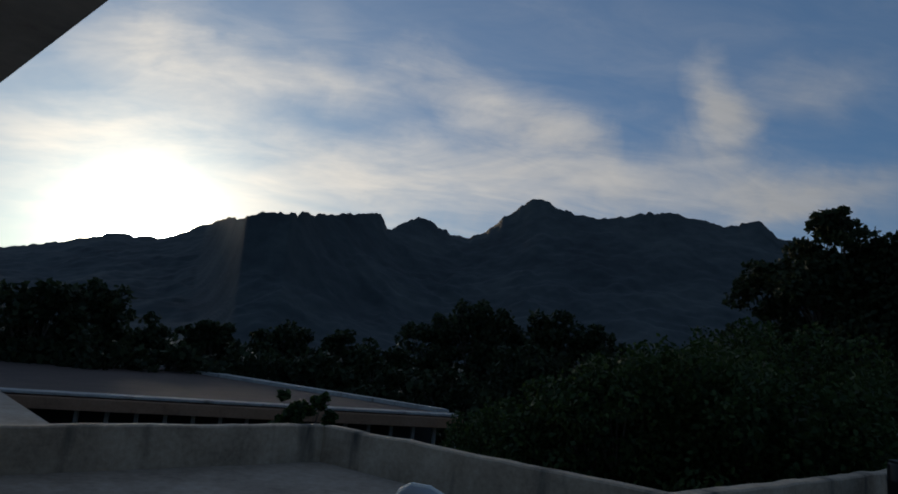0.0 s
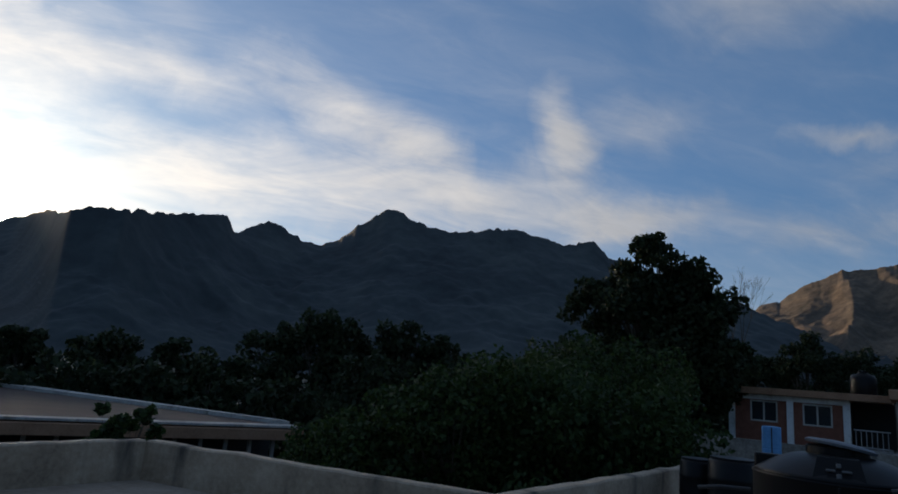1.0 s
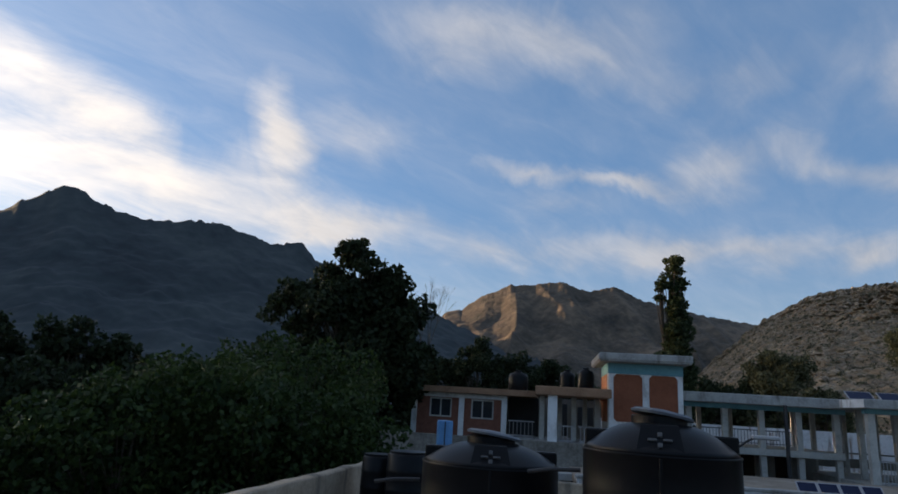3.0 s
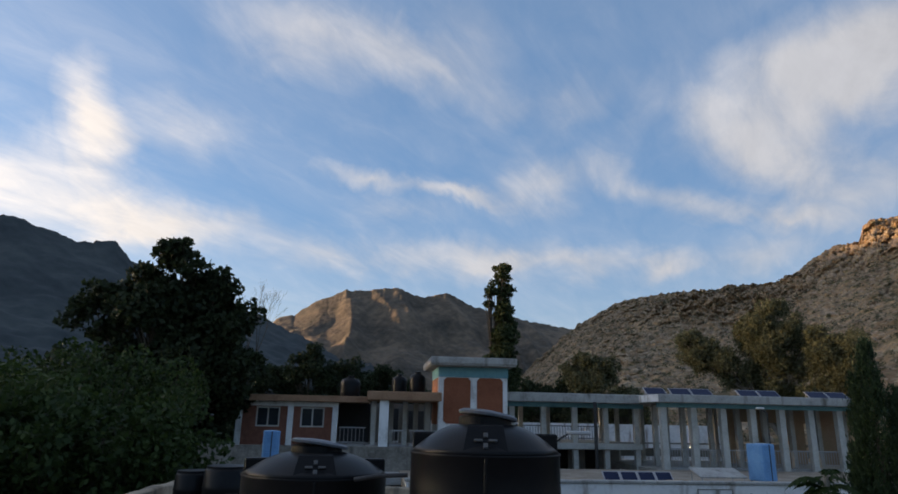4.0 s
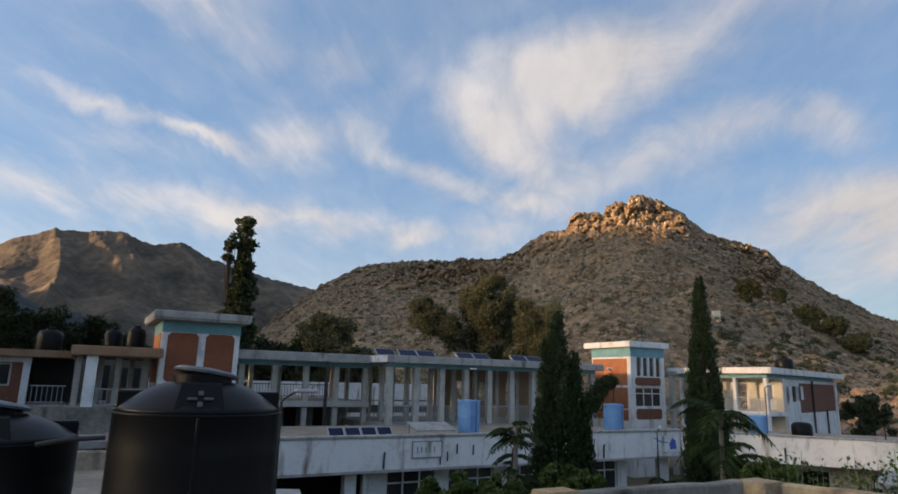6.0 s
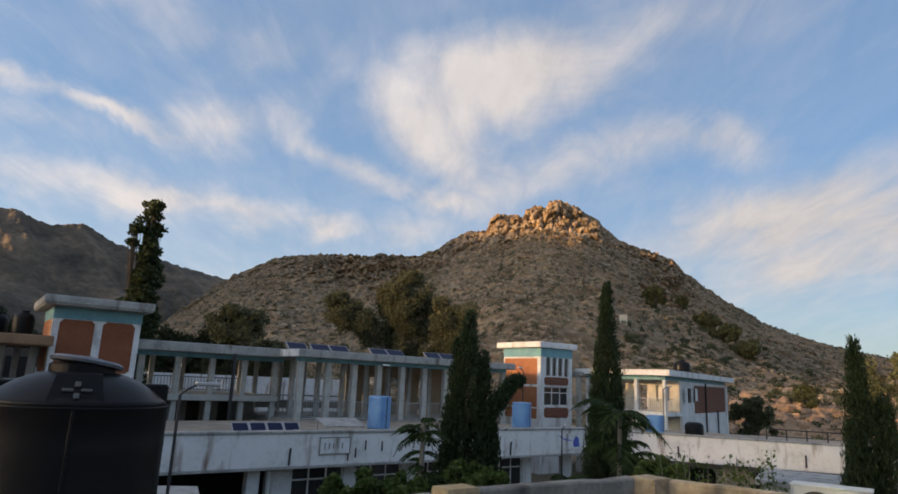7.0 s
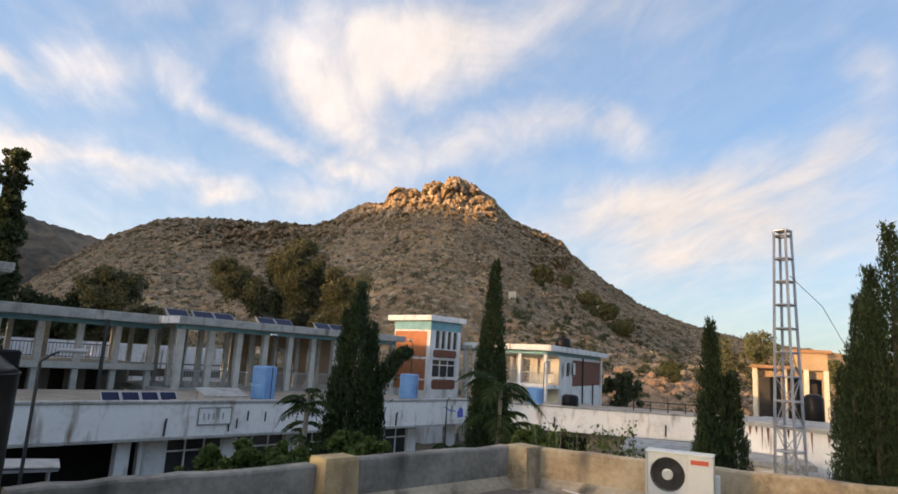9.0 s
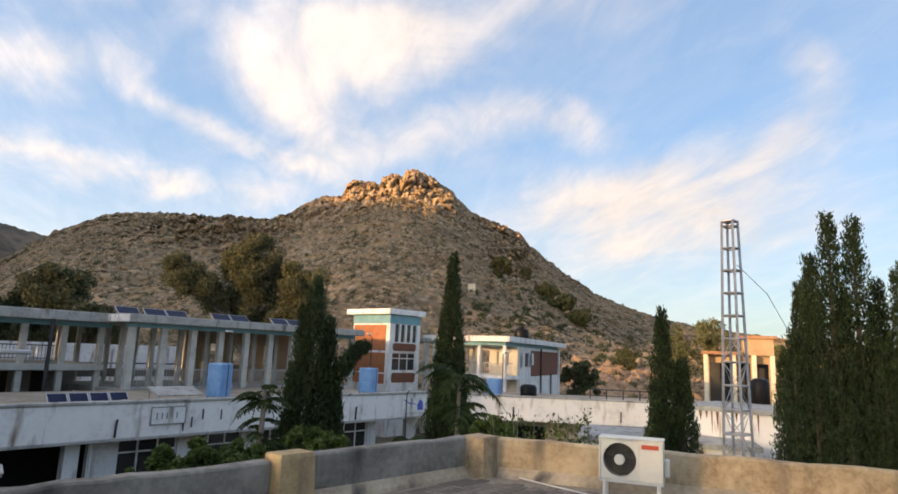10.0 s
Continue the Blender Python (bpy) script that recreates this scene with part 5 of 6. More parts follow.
broad_tree("eucalyptus", ground_at(90.4, 57), 13, lobes_at(90.4, [(-0.6, 0, 11.2, 1.6), (1.0, 0, 10.8, 1.6), (0, 0, 9.2, 2.2), (0.8, 0, 7.4, 1.8), (-0.8, 0, 7.0, 1.7)]), 42000, 0.12, EUCALYPT, "rounded olive-green eucalyptus with dense crown", 161, PALEBARK, 0.2, 16, 0.85, 0.7, BACKTREES, (0.35, 0.65), 0.0)
broad_tree("poplar", ground_at(63.9, 47), 17.5, lobes_at(63.9, [(0.2, 0, 16.3, 0.85), (-0.25, 0, 15.2, 0.7), (0.5, 0, 14.8, 0.6), (-0.95, 0, 14.7, 0.42), (-0.95, 0, 13.9, 0.36), (0.1, 0, 13.5, 0.7), (0.35, 0, 12.3, 0.85), (0.2, 0, 11.0, 1.0), (0.0, 0, 9.6, 1.15), (0.25, 0, 8.2, 1.2), (0.1, 0, 6.6, 1.25), (0, 0, 5, 1.2), (0.2, 0, 12.9, 0.8), (0.2, 0, 11.6, 0.95), (0.1, 0, 10.3, 1.05), (0.1, 0, 8.9, 1.15), (0.1, 0, 7.4, 1.2), (0.15, 0, 14.3, 0.5)]), 26000, 0.15, POPLAR, "tall slender ragged tree rising above the roofs", 170, BARK, 0.2, 16, clump=(0.3, 0.55))
# on the hill's right shoulder
bpy.context.view_layer.update()


def slope_at(b, d):
    x, y, _ = ground_at(b, d)
    ok, place, _, _ = bpy.data.objects["rocky_hill"].ray_cast((x, y, 400), (0, 0, -1))
    return (x, y, place.z - 0.15 if ok else 0.0)


for i, (b, d, z, top, half) in enumerate(((126.0, 92, 3.5, 11.0, 4.2), (123.4, 95, 4.0, 9.5, 1.7), (130.6, 88, 2.5, 9.3, 2.2), (115.6, 62, 0, 5.6, 1.5), (119.5, 110, 7.5, 3.6, 1.6), (108.4, 185, 22, 6.0, 2.8), (114.0, 175, 20, 3.6, 3.4), (115.6, 170, 18, 3.2, 3.2), (112.6, 185, 23, 3.4, 3.0), (110.6, 200, 22, 4.8, 1.8))):
    lob = lobes_at(b, [(-half * 0.6, 0, top * 0.68, half * 0.6), (half * 0.5, 0, top * 0.72, half * 0.62), (0, 0, top * 0.8, half * 0.6), (0, 0, top * 0.45, half * 0.9)])
    broad_tree("hillside_tree", slope_at(b, d), top, lob, 9000, 0.2 if d < 120 else 0.36, OLIVE, "wild olive-green tree on the rocky slope", 180 + i, PALEBARK, 0.14, 11, 0.95, 0.1, "hillside trees", (0.22, 0.5), 0.2)

# cypresses before the buildings
cypress(ground_at(92.3, 15.5), [(-0.05, 0.1, 0.3, 6.95, 0.68), (0.05, 0.34, 0.3, 6.3, 0.6), (0.0, -0.28, 0.3, 6.0, 0.62), (0.0, -0.45, 0.3, 4.9, 0.52), (0.0, 0.5, 0.3, 4.9, 0.48)], 60000, 0.026, "broad dark cypress with a drooping side branch", 200, extra=((0, -0.4, 4.75, 0.05, -0.8, 5.35, 0.2), (0.05, -0.8, 5.35, 0.1, -1.05, 5.62, 0.13), (0.1, -1.05, 5.62, 0.1, -1.2, 5.6, 0.08)))
cypress(ground_at(104.0, 20.0), [(0, 0, 0.3, 8.45, 0.68), (0.1, 0.22, 0.3, 6.6, 0.5), (0, -0.25, 0.3, 6.0, 0.5)], 52000, 0.03, "slim tall pointed dark cypress", 201)
cypress(ground_at(122.6, 15.0), [(0.02, 0.14, 0.3, 6.45, 0.52), (-0.15, -0.22, 0.3, 5.35, 0.5), (-0.1, 0.3, 0.3, 4.9, 0.5)], 46000, 0.025, "dark green cypress with two stems", 202)
right_group = [(132.4, 0.5, 6.7, 0.4), (133.1, 0.1, 7.1, 0.44), (134.5, 0.0, 7.75, 0.5), (136.1, 0.15, 7.7, 0.5), (137.4, 0.5, 6.7, 0.46), (138.8, 0.0, 6.85, 0.5), (140.2, 0.3, 6.8, 0.5), (141.8, 0.0, 7.1, 0.55), (143.5, 0.3, 7.2, 0.55)]
for i, (b, away, top, wide) in enumerate(right_group):
    cypress(ground_at(b, 12.0 + away), [(0, 0, 0.3, top, wide * 1.2), (0.15, 0.24, 0.3, top - 1.2, wide * 1.1), (-0.15, -0.22, 0.3, top - 2.1, wide * 0.95), (-0.3, 0.1, 0.3, top - 2.9, wide)], 42000, 0.02, "tall dense dark green cypress in a row", 210 + i)


def palm(at, height, fronds, reach, label, seed):
    """Thin stem with a head of drooping lobed leaves."""
    rng = random.Random(seed)
    t = thing("papaya_tree", Matrix.Translation(at), label, "tree", "papaya trees")
    part("trunk", Solid().tube([(0, 0, -0.1), (0.05, 0.03, height * 0.5), (0, 0, height)], [0.08, 0.065, 0.05], 8), PALEBARK, t)
    for k in range(fronds):
        a = 2 * math.pi * k / fronds + rng.uniform(-0.3, 0.3)
        L, rise = reach * rng.uniform(0.45, 1.1), rng.uniform(0.1, 0.75)
        head = height - rng.random() ** 1.5 * 0.3 * height
        mid = []
        for i in range(7):
            u = i / 6
            mid.append(Vector((math.cos(a) * L * u, math.sin(a) * L * u, head + L * (rise * u * 1.6 - 1.15 * u * u * (0.7 + 0.4 * rise)))))
        s = Solid().tube(mid, [0.016, 0.014, 0.012, 0.01, 0.008, 0.006, 0.004], 4, False)
        side = Vector((-math.sin(a), math.cos(a), 0))
        for i in range(1, 7):
            for sg in (-1, 1):
                for j in range(3):
                    p = mid[i] + (mid[i - 1] - mid[i]) * (j / 3)
                    w = L * 0.34 * math.sin(math.pi * min(1, i / 7 + 0.12)) * rng.uniform(0.75, 1.15)
                    tip = p + side * sg * w + (mid[i] - mid[i - 1]).normalized() * w * 0.55 - Vector((0, 0, w * 0.5))
                    m = (p + tip) / 2 + Vector((0, 0, w * 0.12))
                    q = (mid[i] - mid[i - 1]).normalized() * 0.035
                    s.add([p, m + q, tip, m - q], [(0, 1, 2), (0, 2, 3)])
        part("leaf", s, HEDGE, t)
    return t


palm(ground_at(104.9, 16.5), 4.95, 24, 1.2, "papaya tree with drooping fronds", 1)
palm(ground_at(88.3, 14.6), 4.6, 22, 0.9, "small papaya tree with drooping leaves", 2)
palm(ground_at(100.6, 19), 3.0, 16, 0.9, "young papaya tree before the low block", 3)

for i, (b, d, top, half) in enumerate(((83.3, 12.5, 3.75, 0.65), (85.8, 12.8, 3.95, 0.6), (88.2, 12.2, 3.7, 0.55), (93.2, 13, 4.1, 0.7), (80.8, 12.8, 3.55, 0.5), (108.0, 12.6, 4.35, 0.4), (112.5, 12.4, 3.95, 0.6), (115.5, 12.6, 3.9, 0.6))):
    lob = lobes_at(b, [(-half * 0.6, 0, top - half * 0.6, half * 0.55), (half * 0.6, 0, top - half * 0.7, half * 0.6), (0, 0, top - half * 0.45, half * 0.45), (0, 0, top - half * 1.4, half)])
    broad_tree("shrub", ground_at(b, d), top, lob, 7500, 0.06, FRESH, "bright green leafy shrub top behind the parapet", 300 + i, trunk=0.05, sub=6, group="shrubs behind the parapet")
for i, (b, d, top) in enumerate(((109.5, 11.6, 4.75), (111.2, 11.8, 4.5), (113.2, 11.5, 4.65), (115.6, 11.7, 4.7), (117.0, 11.9, 4.25), (110.3, 12.2, 4.3), (114.4, 12.1, 4.2))):
    rng = np.random.default_rng(330 + i)
    sh = thing("leafy_shoot", Matrix.Translation(ground_at(b, d)), "thin leafy shoot standing above the parapet", "plant", "shrubs behind the parapet")
    st, pts = Solid(), []
    for k in range(5):
        tip = np.array([rng.normal() * 0.28, rng.normal() * 0.28, top - abs(rng.normal()) * 0.35])
        st.tube([(0, 0, -0.05), (tip[0] * 0.3, tip[1] * 0.3, 2.5), tuple(tip)], [0.02, 0.012, 0.004], 4, False)
        for w in rng.uniform(0.0, 1, 110):
            base = np.array([tip[0] * 0.3, tip[1] * 0.3, 2.5])
            pts.append(base + (tip - base) * w + rng.normal(size=3) * 0.07)
    part("stems", st, PALEBARK, sh)
    leaf_object("leaves", np.array(pts), 0.045, FRESH, sh, rng, 2.0, 0.3)

# ---------------------------------------------------------------- boulders and scrub on the hill
def hill_height(b, r):
    e = crest_at(HILL, b)
    u = max(0.0, min(1.0, (r - 66) / (330 - 66)))
    return u, e


def scatter_rocks(name, count, seed, mat, label, pick, sizes, tall=1.0):
    """Many angular boulders resting on the slope, as one object."""
    rng = random.Random(seed)
    base = bmesh.new()
    bmesh.ops.create_icosphere(base, subdivisions=1, radius=1)
    bv = [v.co.copy() for v in base.verts]
    bf = [tuple(v.index for v in f.verts) for f in base.faces]
    base.free()
    hill = bpy.data.objects["rocky_hill"]
    verts, faces = [], []
    made = tries = 0
    while made < count and tries < count * 12:
        tries += 1
        b, r = pick(rng)
        x, y, _ = ground_at(b, r)
        hit, place, normal, _ = hill.ray_cast((x, y, 400), (0, 0, -1))
        if not hit:
            continue
        size = rng.uniform(*sizes) * (0.6 + 0.9 * rng.random() ** 3)
        k = len(verts)
        sx, sy, sz = size * rng.uniform(0.7, 1.4), size * rng.uniform(0.7, 1.3), size * rng.uniform(0.5, 1.1) * tall
        turn = Euler((rng.uniform(-0.5, 0.5), rng.uniform(-0.5, 0.5), rng.uniform(0, 6.3))).to_matrix()
        for v in bv:
            c = turn @ Vector((v.x * sx * rng.uniform(0.75, 1.15), v.y * sy * rng.uniform(0.75, 1.15), v.z * sz * rng.uniform(0.75, 1.15)))
            verts.append((place.x + c.x, place.y + c.y, place.z + c.z + sz * 0.15))
        faces += [tuple(k + i for i in f) for f in bf]
        made += 1
    ob = new(name, mesh_from(name, verts, faces, mat))
    return tagged(ob, label, "rocks", kind="stuff")


bpy.context.view_layer.update()
scatter_rocks("boulders", 15000, 3, ROCK, "grey-brown boulders strewn over the slope", lambda g: (g.uniform(66, 126), 72 + 255 * g.random() ** 0.75), (0.2, 0.62))
scatter_rocks("summit_crags", 900, 4, ROCK, "angular rock crags round the summit", lambda g: (g.gauss(97.5, 4.5), g.uniform(270, 326)), (0.5, 1.3), 1.5)
scatter_rocks("shoulder_crags", 1100, 6, ROCK, "rock outcrops along the crest", lambda g: (g.uniform(70, 113), g.uniform(285, 327)), (0.4, 1.0), 1.1)
scatter_rocks("red_outcrop", 2600, 5, REDROCK, "reddish broken rocks at the foot of the hill", lambda g: (g.gauss(119, 3.0), g.uniform(74, 112)), (0.25, 0.95))

rng_s = np.random.default_rng(77)
hill_ob = bpy.data.objects["rocky_hill"]
scrub_pts = []
while len(scrub_pts) < 6500:
    b, r = rng_s.uniform(67, 128), 72 + 255 * rng_s.uniform() ** 0.8
    if noise.noise((b * 0.25, r * 0.03, 4.0)) < -0.25:
        continue
    x, y, _ = ground_at(b, r)
    ok, place, _, _ = hill_ob.ray_cast((x, y, 400), (0, 0, -1))
    if ok:
        scrub_pts.append((place.x, place.y, place.z))
scrub_pts = np.array(scrub_pts)
rad = rng_s.uniform(0.25, 0.7, len(scrub_pts)) * (1 + 1.2 * rng_s.uniform(size=len(scrub_pts)) ** 6)
scrub_holder = clump_points(scrub_pts + np.array([0, 0, 0.2]), rad, 130000, rng_s, 0.3)
v, f = leaf_quads(scrub_holder, 0.24, rng_s, 1.4)
scrub = new("scrub", mesh_from("scrub", v.tolist(), f.tolist(), SCRUB))
tagged(scrub, "low grey-green scrub dotted over the hillside", "scrub", kind="stuff")

rng_b = np.random.default_rng(91)
bush_pts = []
while len(bush_pts) < 240:
    b, r = rng_b.uniform(105, 124), rng_b.uniform(76, 190)
    x, y, _ = ground_at(b, r)
    ok, place, _, _ = hill_ob.ray_cast((x, y, 400), (0, 0, -1))
    if ok and noise.noise((b * 0.5, r * 0.05, 9.0)) > -0.2:
        bush_pts.append((place.x, place.y, place.z + 0.25))
bush_rad = rng_b.uniform(0.35, 0.95, len(bush_pts)) * (1 + 0.5 * rng_b.uniform(size=len(bush_pts)) ** 4)
v, f = leaf_quads(clump_points(np.array(bush_pts), bush_rad, 48000, rng_b, 0.2), 0.2, rng_b, 1.4)
tagged(new("bushes", mesh_from("bushes", v.tolist(), f.tolist(), OLIVE)), "low olive-green bushes among the rocks of the slope", "bushes", kind="stuff")
hut = thing("hut", Matrix.Translation(slope_at(105.7, 147)) @ pose(0, 0, 0, 0, 0, -100), "small pale plastered hut on the hillside", "hut")
part("wall", Solid().box(-0.85, 0.85, -0.7, 0.7, -0.4, 1.9, 0.03), CREAM, hut)
part("roof", Solid().box(-1.0, 1.0, -0.85, 0.85, 1.9, 2.05, 0.02), SLAB, hut)

# ---------------------------------------------------------------- water tanks on the roof
LIDGREY = material("dusty_grey_plastic", [(0.07, 0.08, 0.1), (0.16, 0.17, 0.19)], 3.0, 0.5, 0.05)
WORNGREY = material("worn_grey_print", [(0.07, 0.07, 0.07), (0.12, 0.12, 0.12)], 8.0, 0.7, 0.0)


def roof_tank(bearing, dist, radius, shoulder, dome, label, turn=0.0, side_boxes=True):
    """Ribbed black storage tank: body, domed shoulder, raised neck blocks, tilted lid and outlet."""
    t = thing("water_tank", Matrix.Translation(ground_at(bearing, dist, ROOF)) @ pose(0, 0, 0, 0, 0, turn - bearing), label, "water tank", "black roof tanks")
    prof = [(radius * 0.97, 0.0), (radius, 0.04)]
    z = 0.16
    while z < shoulder - 0.1:
        prof += [(radius, z), (radius * 1.003, z + 0.02), (radius * 1.003, z + 0.06), (radius, z + 0.08)]
        z += 0.3
    prof += [(radius, shoulder - 0.02), (radius * 1.012, shoulder - 0.012), (radius * 1.012, shoulder)]
    part("body", Solid().lathe(prof, 56), BLACKTANK, t, smooth=True)
    cone = []
    for k in range(11):
        r = radius * (1.0 - 0.66 * k / 10)
        cone.append((r, shoulder + dome * (1 - max(0.0, (r - radius * 0.34) / (radius * 0.66)) ** 1.7)))
    part("dome", Solid().lathe(cone, 56), BLACKTANK, t, smooth=True)
    part("neck", Solid().lathe([(radius * 0.36, shoulder + dome - 0.03), (radius * 0.36, shoulder + dome + 0.05), (radius * 0.33, shoulder + dome + 0.06)], 32), BLACKTANK, t)
    lid = part("lid", Solid().lathe([(radius * 0.4, 0), (radius * 0.41, 0.018), (radius * 0.36, 0.034), (radius * 0.1, 0.05)], 36), LIDGREY, t, "grey dusty lid set askew")
    lid.matrix_local = pose(0.02, 0, shoulder + dome + 0.05, -4, 8, 0)
    # flat moulded block with a valve cross on the shoulder
    w0, w1, y = radius * 0.22, radius * 0.29, -radius * 0.95
    blk = Solid().add([(-w1, y, shoulder - 0.02), (w1, y, shoulder - 0.02), (w0, y * 0.78, shoulder + dome * 0.98), (-w0, y * 0.78, shoulder + dome * 0.98), (-w1, -0.1, shoulder - 0.02), (w1, -0.1, shoulder - 0.02), (w0, -0.1, shoulder + dome), (-w0, -0.1, shoulder + dome)], [(0, 1, 2, 3), (1, 5, 6, 2), (4, 0, 3, 7), (3, 2, 6, 7), (5, 4, 7, 6), (4, 5, 1, 0)])
    face = part("label_block", blk, BLACKTANK, t)
    mark = Solid()
    for k in range(4):
        a = math.pi / 2 * k
        mark.box(math.cos(a) * 0.05 - (0.03 if k % 2 == 0 else 0.016), math.cos(a) * 0.05 + (0.03 if k % 2 == 0 else 0.016), -0.008, 0.008, math.sin(a) * 0.04 - (0.009 if k % 2 == 0 else 0.018), math.sin(a) * 0.04 + (0.009 if k % 2 == 0 else 0.018), 0.004)
    mk = part("mark", mark, WORNGREY, face, "faded moulded cross mark")
    mk.matrix_local = pose(0, y * 0.89 - 0.008, shoulder + dome * 0.48, -32)
    part("seam", Solid().box(-0.012, 0.012, -radius * 1.018, -radius * 0.98, 0.05, shoulder - 0.02, 0.004), BLACKTANK, t)
    if side_boxes:
        for sg in (-1, 1):
            part("lifting_lug", Solid().box(min(sg * 0.36, sg * 0.985) * radius, max(sg * 0.36, sg * 0.985) * radius, 0.02, 0.12, shoulder - 0.06, shoulder + dome * 0.68, 0.012), BLACKTANK, t)
    part("outlet_pipe", Solid().tube([(-radius - 0.02, 0, shoulder - 0.18), (-radius - 0.25, -0.02, shoulder - 0.19), (-radius - 0.42, -0.02, shoulder - 0.22)], 0.016), DARKPIPE, t)
    return t


roof_tank(62.0, 5.25, 0.555, 1.36, 0.2, "large black plastic water tank with a grey lid")
roof_tank(48.3, 6.0, 0.595, 1.13, 0.17, "black plastic water tank with a flat top")
for db, dd, dr, dh in ((41.4, 10.4, 0.34, 0.84), (38.8, 10.9, 0.26, 0.74)):
    dm = thing("plastic_drum", Matrix.Translation(ground_at(db, dd, ROOF)), "black plastic drum beside the parapet", "drum", "black roof drums")
    part("body", Solid().lathe([(dr * 0.95, 0), (dr, 0.03), (dr, dh * 0.33), (dr * 1.03, dh * 0.36), (dr, dh * 0.39), (dr, dh * 0.66), (dr * 1.03, dh * 0.69), (dr, dh * 0.72), (dr * 0.98, dh - 0.03), (dr * 0.9, dh)], 32), BLACKTANK, dm, smooth=True)
    part("lid", Solid().lathe([(dr * 0.9, dh), (dr * 0.9, dh + 0.03), (dr * 0.2, dh + 0.04)], 32), BLACKTANK, dm)


# ---------------------------------------------------------------- air conditioner
def air_conditioner(at, facing):
    """Outdoor unit on a steel stand: case, fan ring, blades, grille bars, badge, valve cover."""
    t = thing("air_conditioner", Matrix.Translation(at) @ pose(0, 0, 0, 0, 0, facing), "ivory outdoor air conditioner unit on a white stand", "air conditioner")
    w, h, d, z = 0.73, 0.455, 0.28, 0.23
    case = Solid()
    r = 0.19
    cx, cz = -w / 2 + 0.24, z + h / 2
    n = 40
    ring = [(cx + r * math.cos(2 * math.pi * k / n), cz + r * math.sin(2 * math.pi * k / n)) for k in range(n)]
    edge = []
    for k in range(n):
        a = 2 * math.pi * k / n
        c, s = math.cos(a), math.sin(a)
        m = max(abs(c), abs(s))
        edge.append((cx + 0.215 * c / m, cz + 0.215 * s / m))
    v = [(x, 0, q) for x, q in ring] + [(x, 0, q) for x, q in edge] + [(x, 0.12, q) for x, q in ring]
    f = [(k, (k + 1) % n, n + (k + 1) % n, n + k) for k in range(n)] + [(k, 2 * n + k, 2 * n + (k + 1) % n, (k + 1) % n) for k in range(n)]
    case.add(v, f)
    part("fan_surround", case, ACWHITE, t)
    shell = Solid().box(-w / 2, w / 2, 0.13, d, z, z + h, 0.012)
    shell.box(-w / 2, -w / 2 + 0.02, 0, 0.13, z, z + h, 0.004).box(cx + 0.215, w / 2, 0, 0.13, z, z + h, 0.006)
    shell.box(-w / 2 + 0.02, cx + 0.215, 0, 0.13, z, cz - 0.215, 0.002).box(-w / 2 + 0.02, cx + 0.215, 0, 0.13, cz + 0.215, z + h, 0.002)
    part("case", shell, ACWHITE, t)
    part("top_cover", Solid().box(-w / 2 - 0.008, w / 2 + 0.008, -0.01, d + 0.008, z + h, z + h + 0.022, 0.008), ACWHITE, t)
    part("fan_recess", Solid().lathe([(r * 0.99, 0.115), (r * 0.98, 0.12)], 40), ACDARK, t).matrix_local = pose(cx, 0.0, cz, -90) @ pose(0, 0, 0, 0, 0, 0)
    for k in range(3):
        a = 2 * math.pi * k / 3 + 0.4
        b = Solid().add([(0.05 * math.cos(a), 0.07, 0.05 * math.sin(a)), (0.165 * math.cos(a - 0.35), 0.05, 0.165 * math.sin(a - 0.35)), (0.175 * math.cos(a + 0.45), 0.09, 0.175 * math.sin(a + 0.45)), (0.06 * math.cos(a + 0.9), 0.1, 0.06 * math.sin(a + 0.9)),
                          (0.05 * math.cos(a), 0.075, 0.05 * math.sin(a)), (0.165 * math.cos(a - 0.35), 0.055, 0.165 * math.sin(a - 0.35)), (0.175 * math.cos(a + 0.45), 0.095, 0.175 * math.sin(a + 0.45)), (0.06 * math.cos(a + 0.9), 0.105, 0.06 * math.sin(a + 0.9))], [(0, 1, 2, 3), (7, 6, 5, 4), (0, 4, 5, 1), (1, 5, 6, 2), (2, 6, 7, 3)])
        part("fan_blade", b, ACDARK, t).matrix_local = pose(cx, 0, cz)
    hub = part("hub", Solid().lathe([(0.062, 0), (0.06, 0.018), (0.045, 0.026)], 24), ACWHITE, t, "pale round fan hub")
    hub.matrix_local = pose(cx, 0.005, cz, 90)
    g = Solid()
    for q in (0.08, 0.105, 0.13, 0.155, 0.18):
        g.tube([(cx + q * math.cos(2 * math.pi * k / 28), 0.0, cz + q * math.sin(2 * math.pi * k / 28)) for k in range(29)], 0.0028, 4, False)
    for k in range(12):
        a = 2 * math.pi * k / 12
        g.tube([(cx + 0.06 * math.cos(a), 0.0, cz + 0.06 * math.sin(a)), (cx + r * math.cos(a), 0.0, cz + r * math.sin(a))], 0.0028, 4, False)
    part("fan_grille", g, ACDARK, t)
    part("badge", Solid().box(w / 2 - 0.24, w / 2 - 0.05, -0.004, 0.004, z + h - 0.09, z + h - 0.04, 0.001), REDMARK, t, "small red badge")
    part("valve_cover", Solid().box(w / 2, w / 2 + 0.06, 0.12, 0.26, z + 0.05, z + 0.25, 0.012), ACWHITE, t)
    st = Solid()
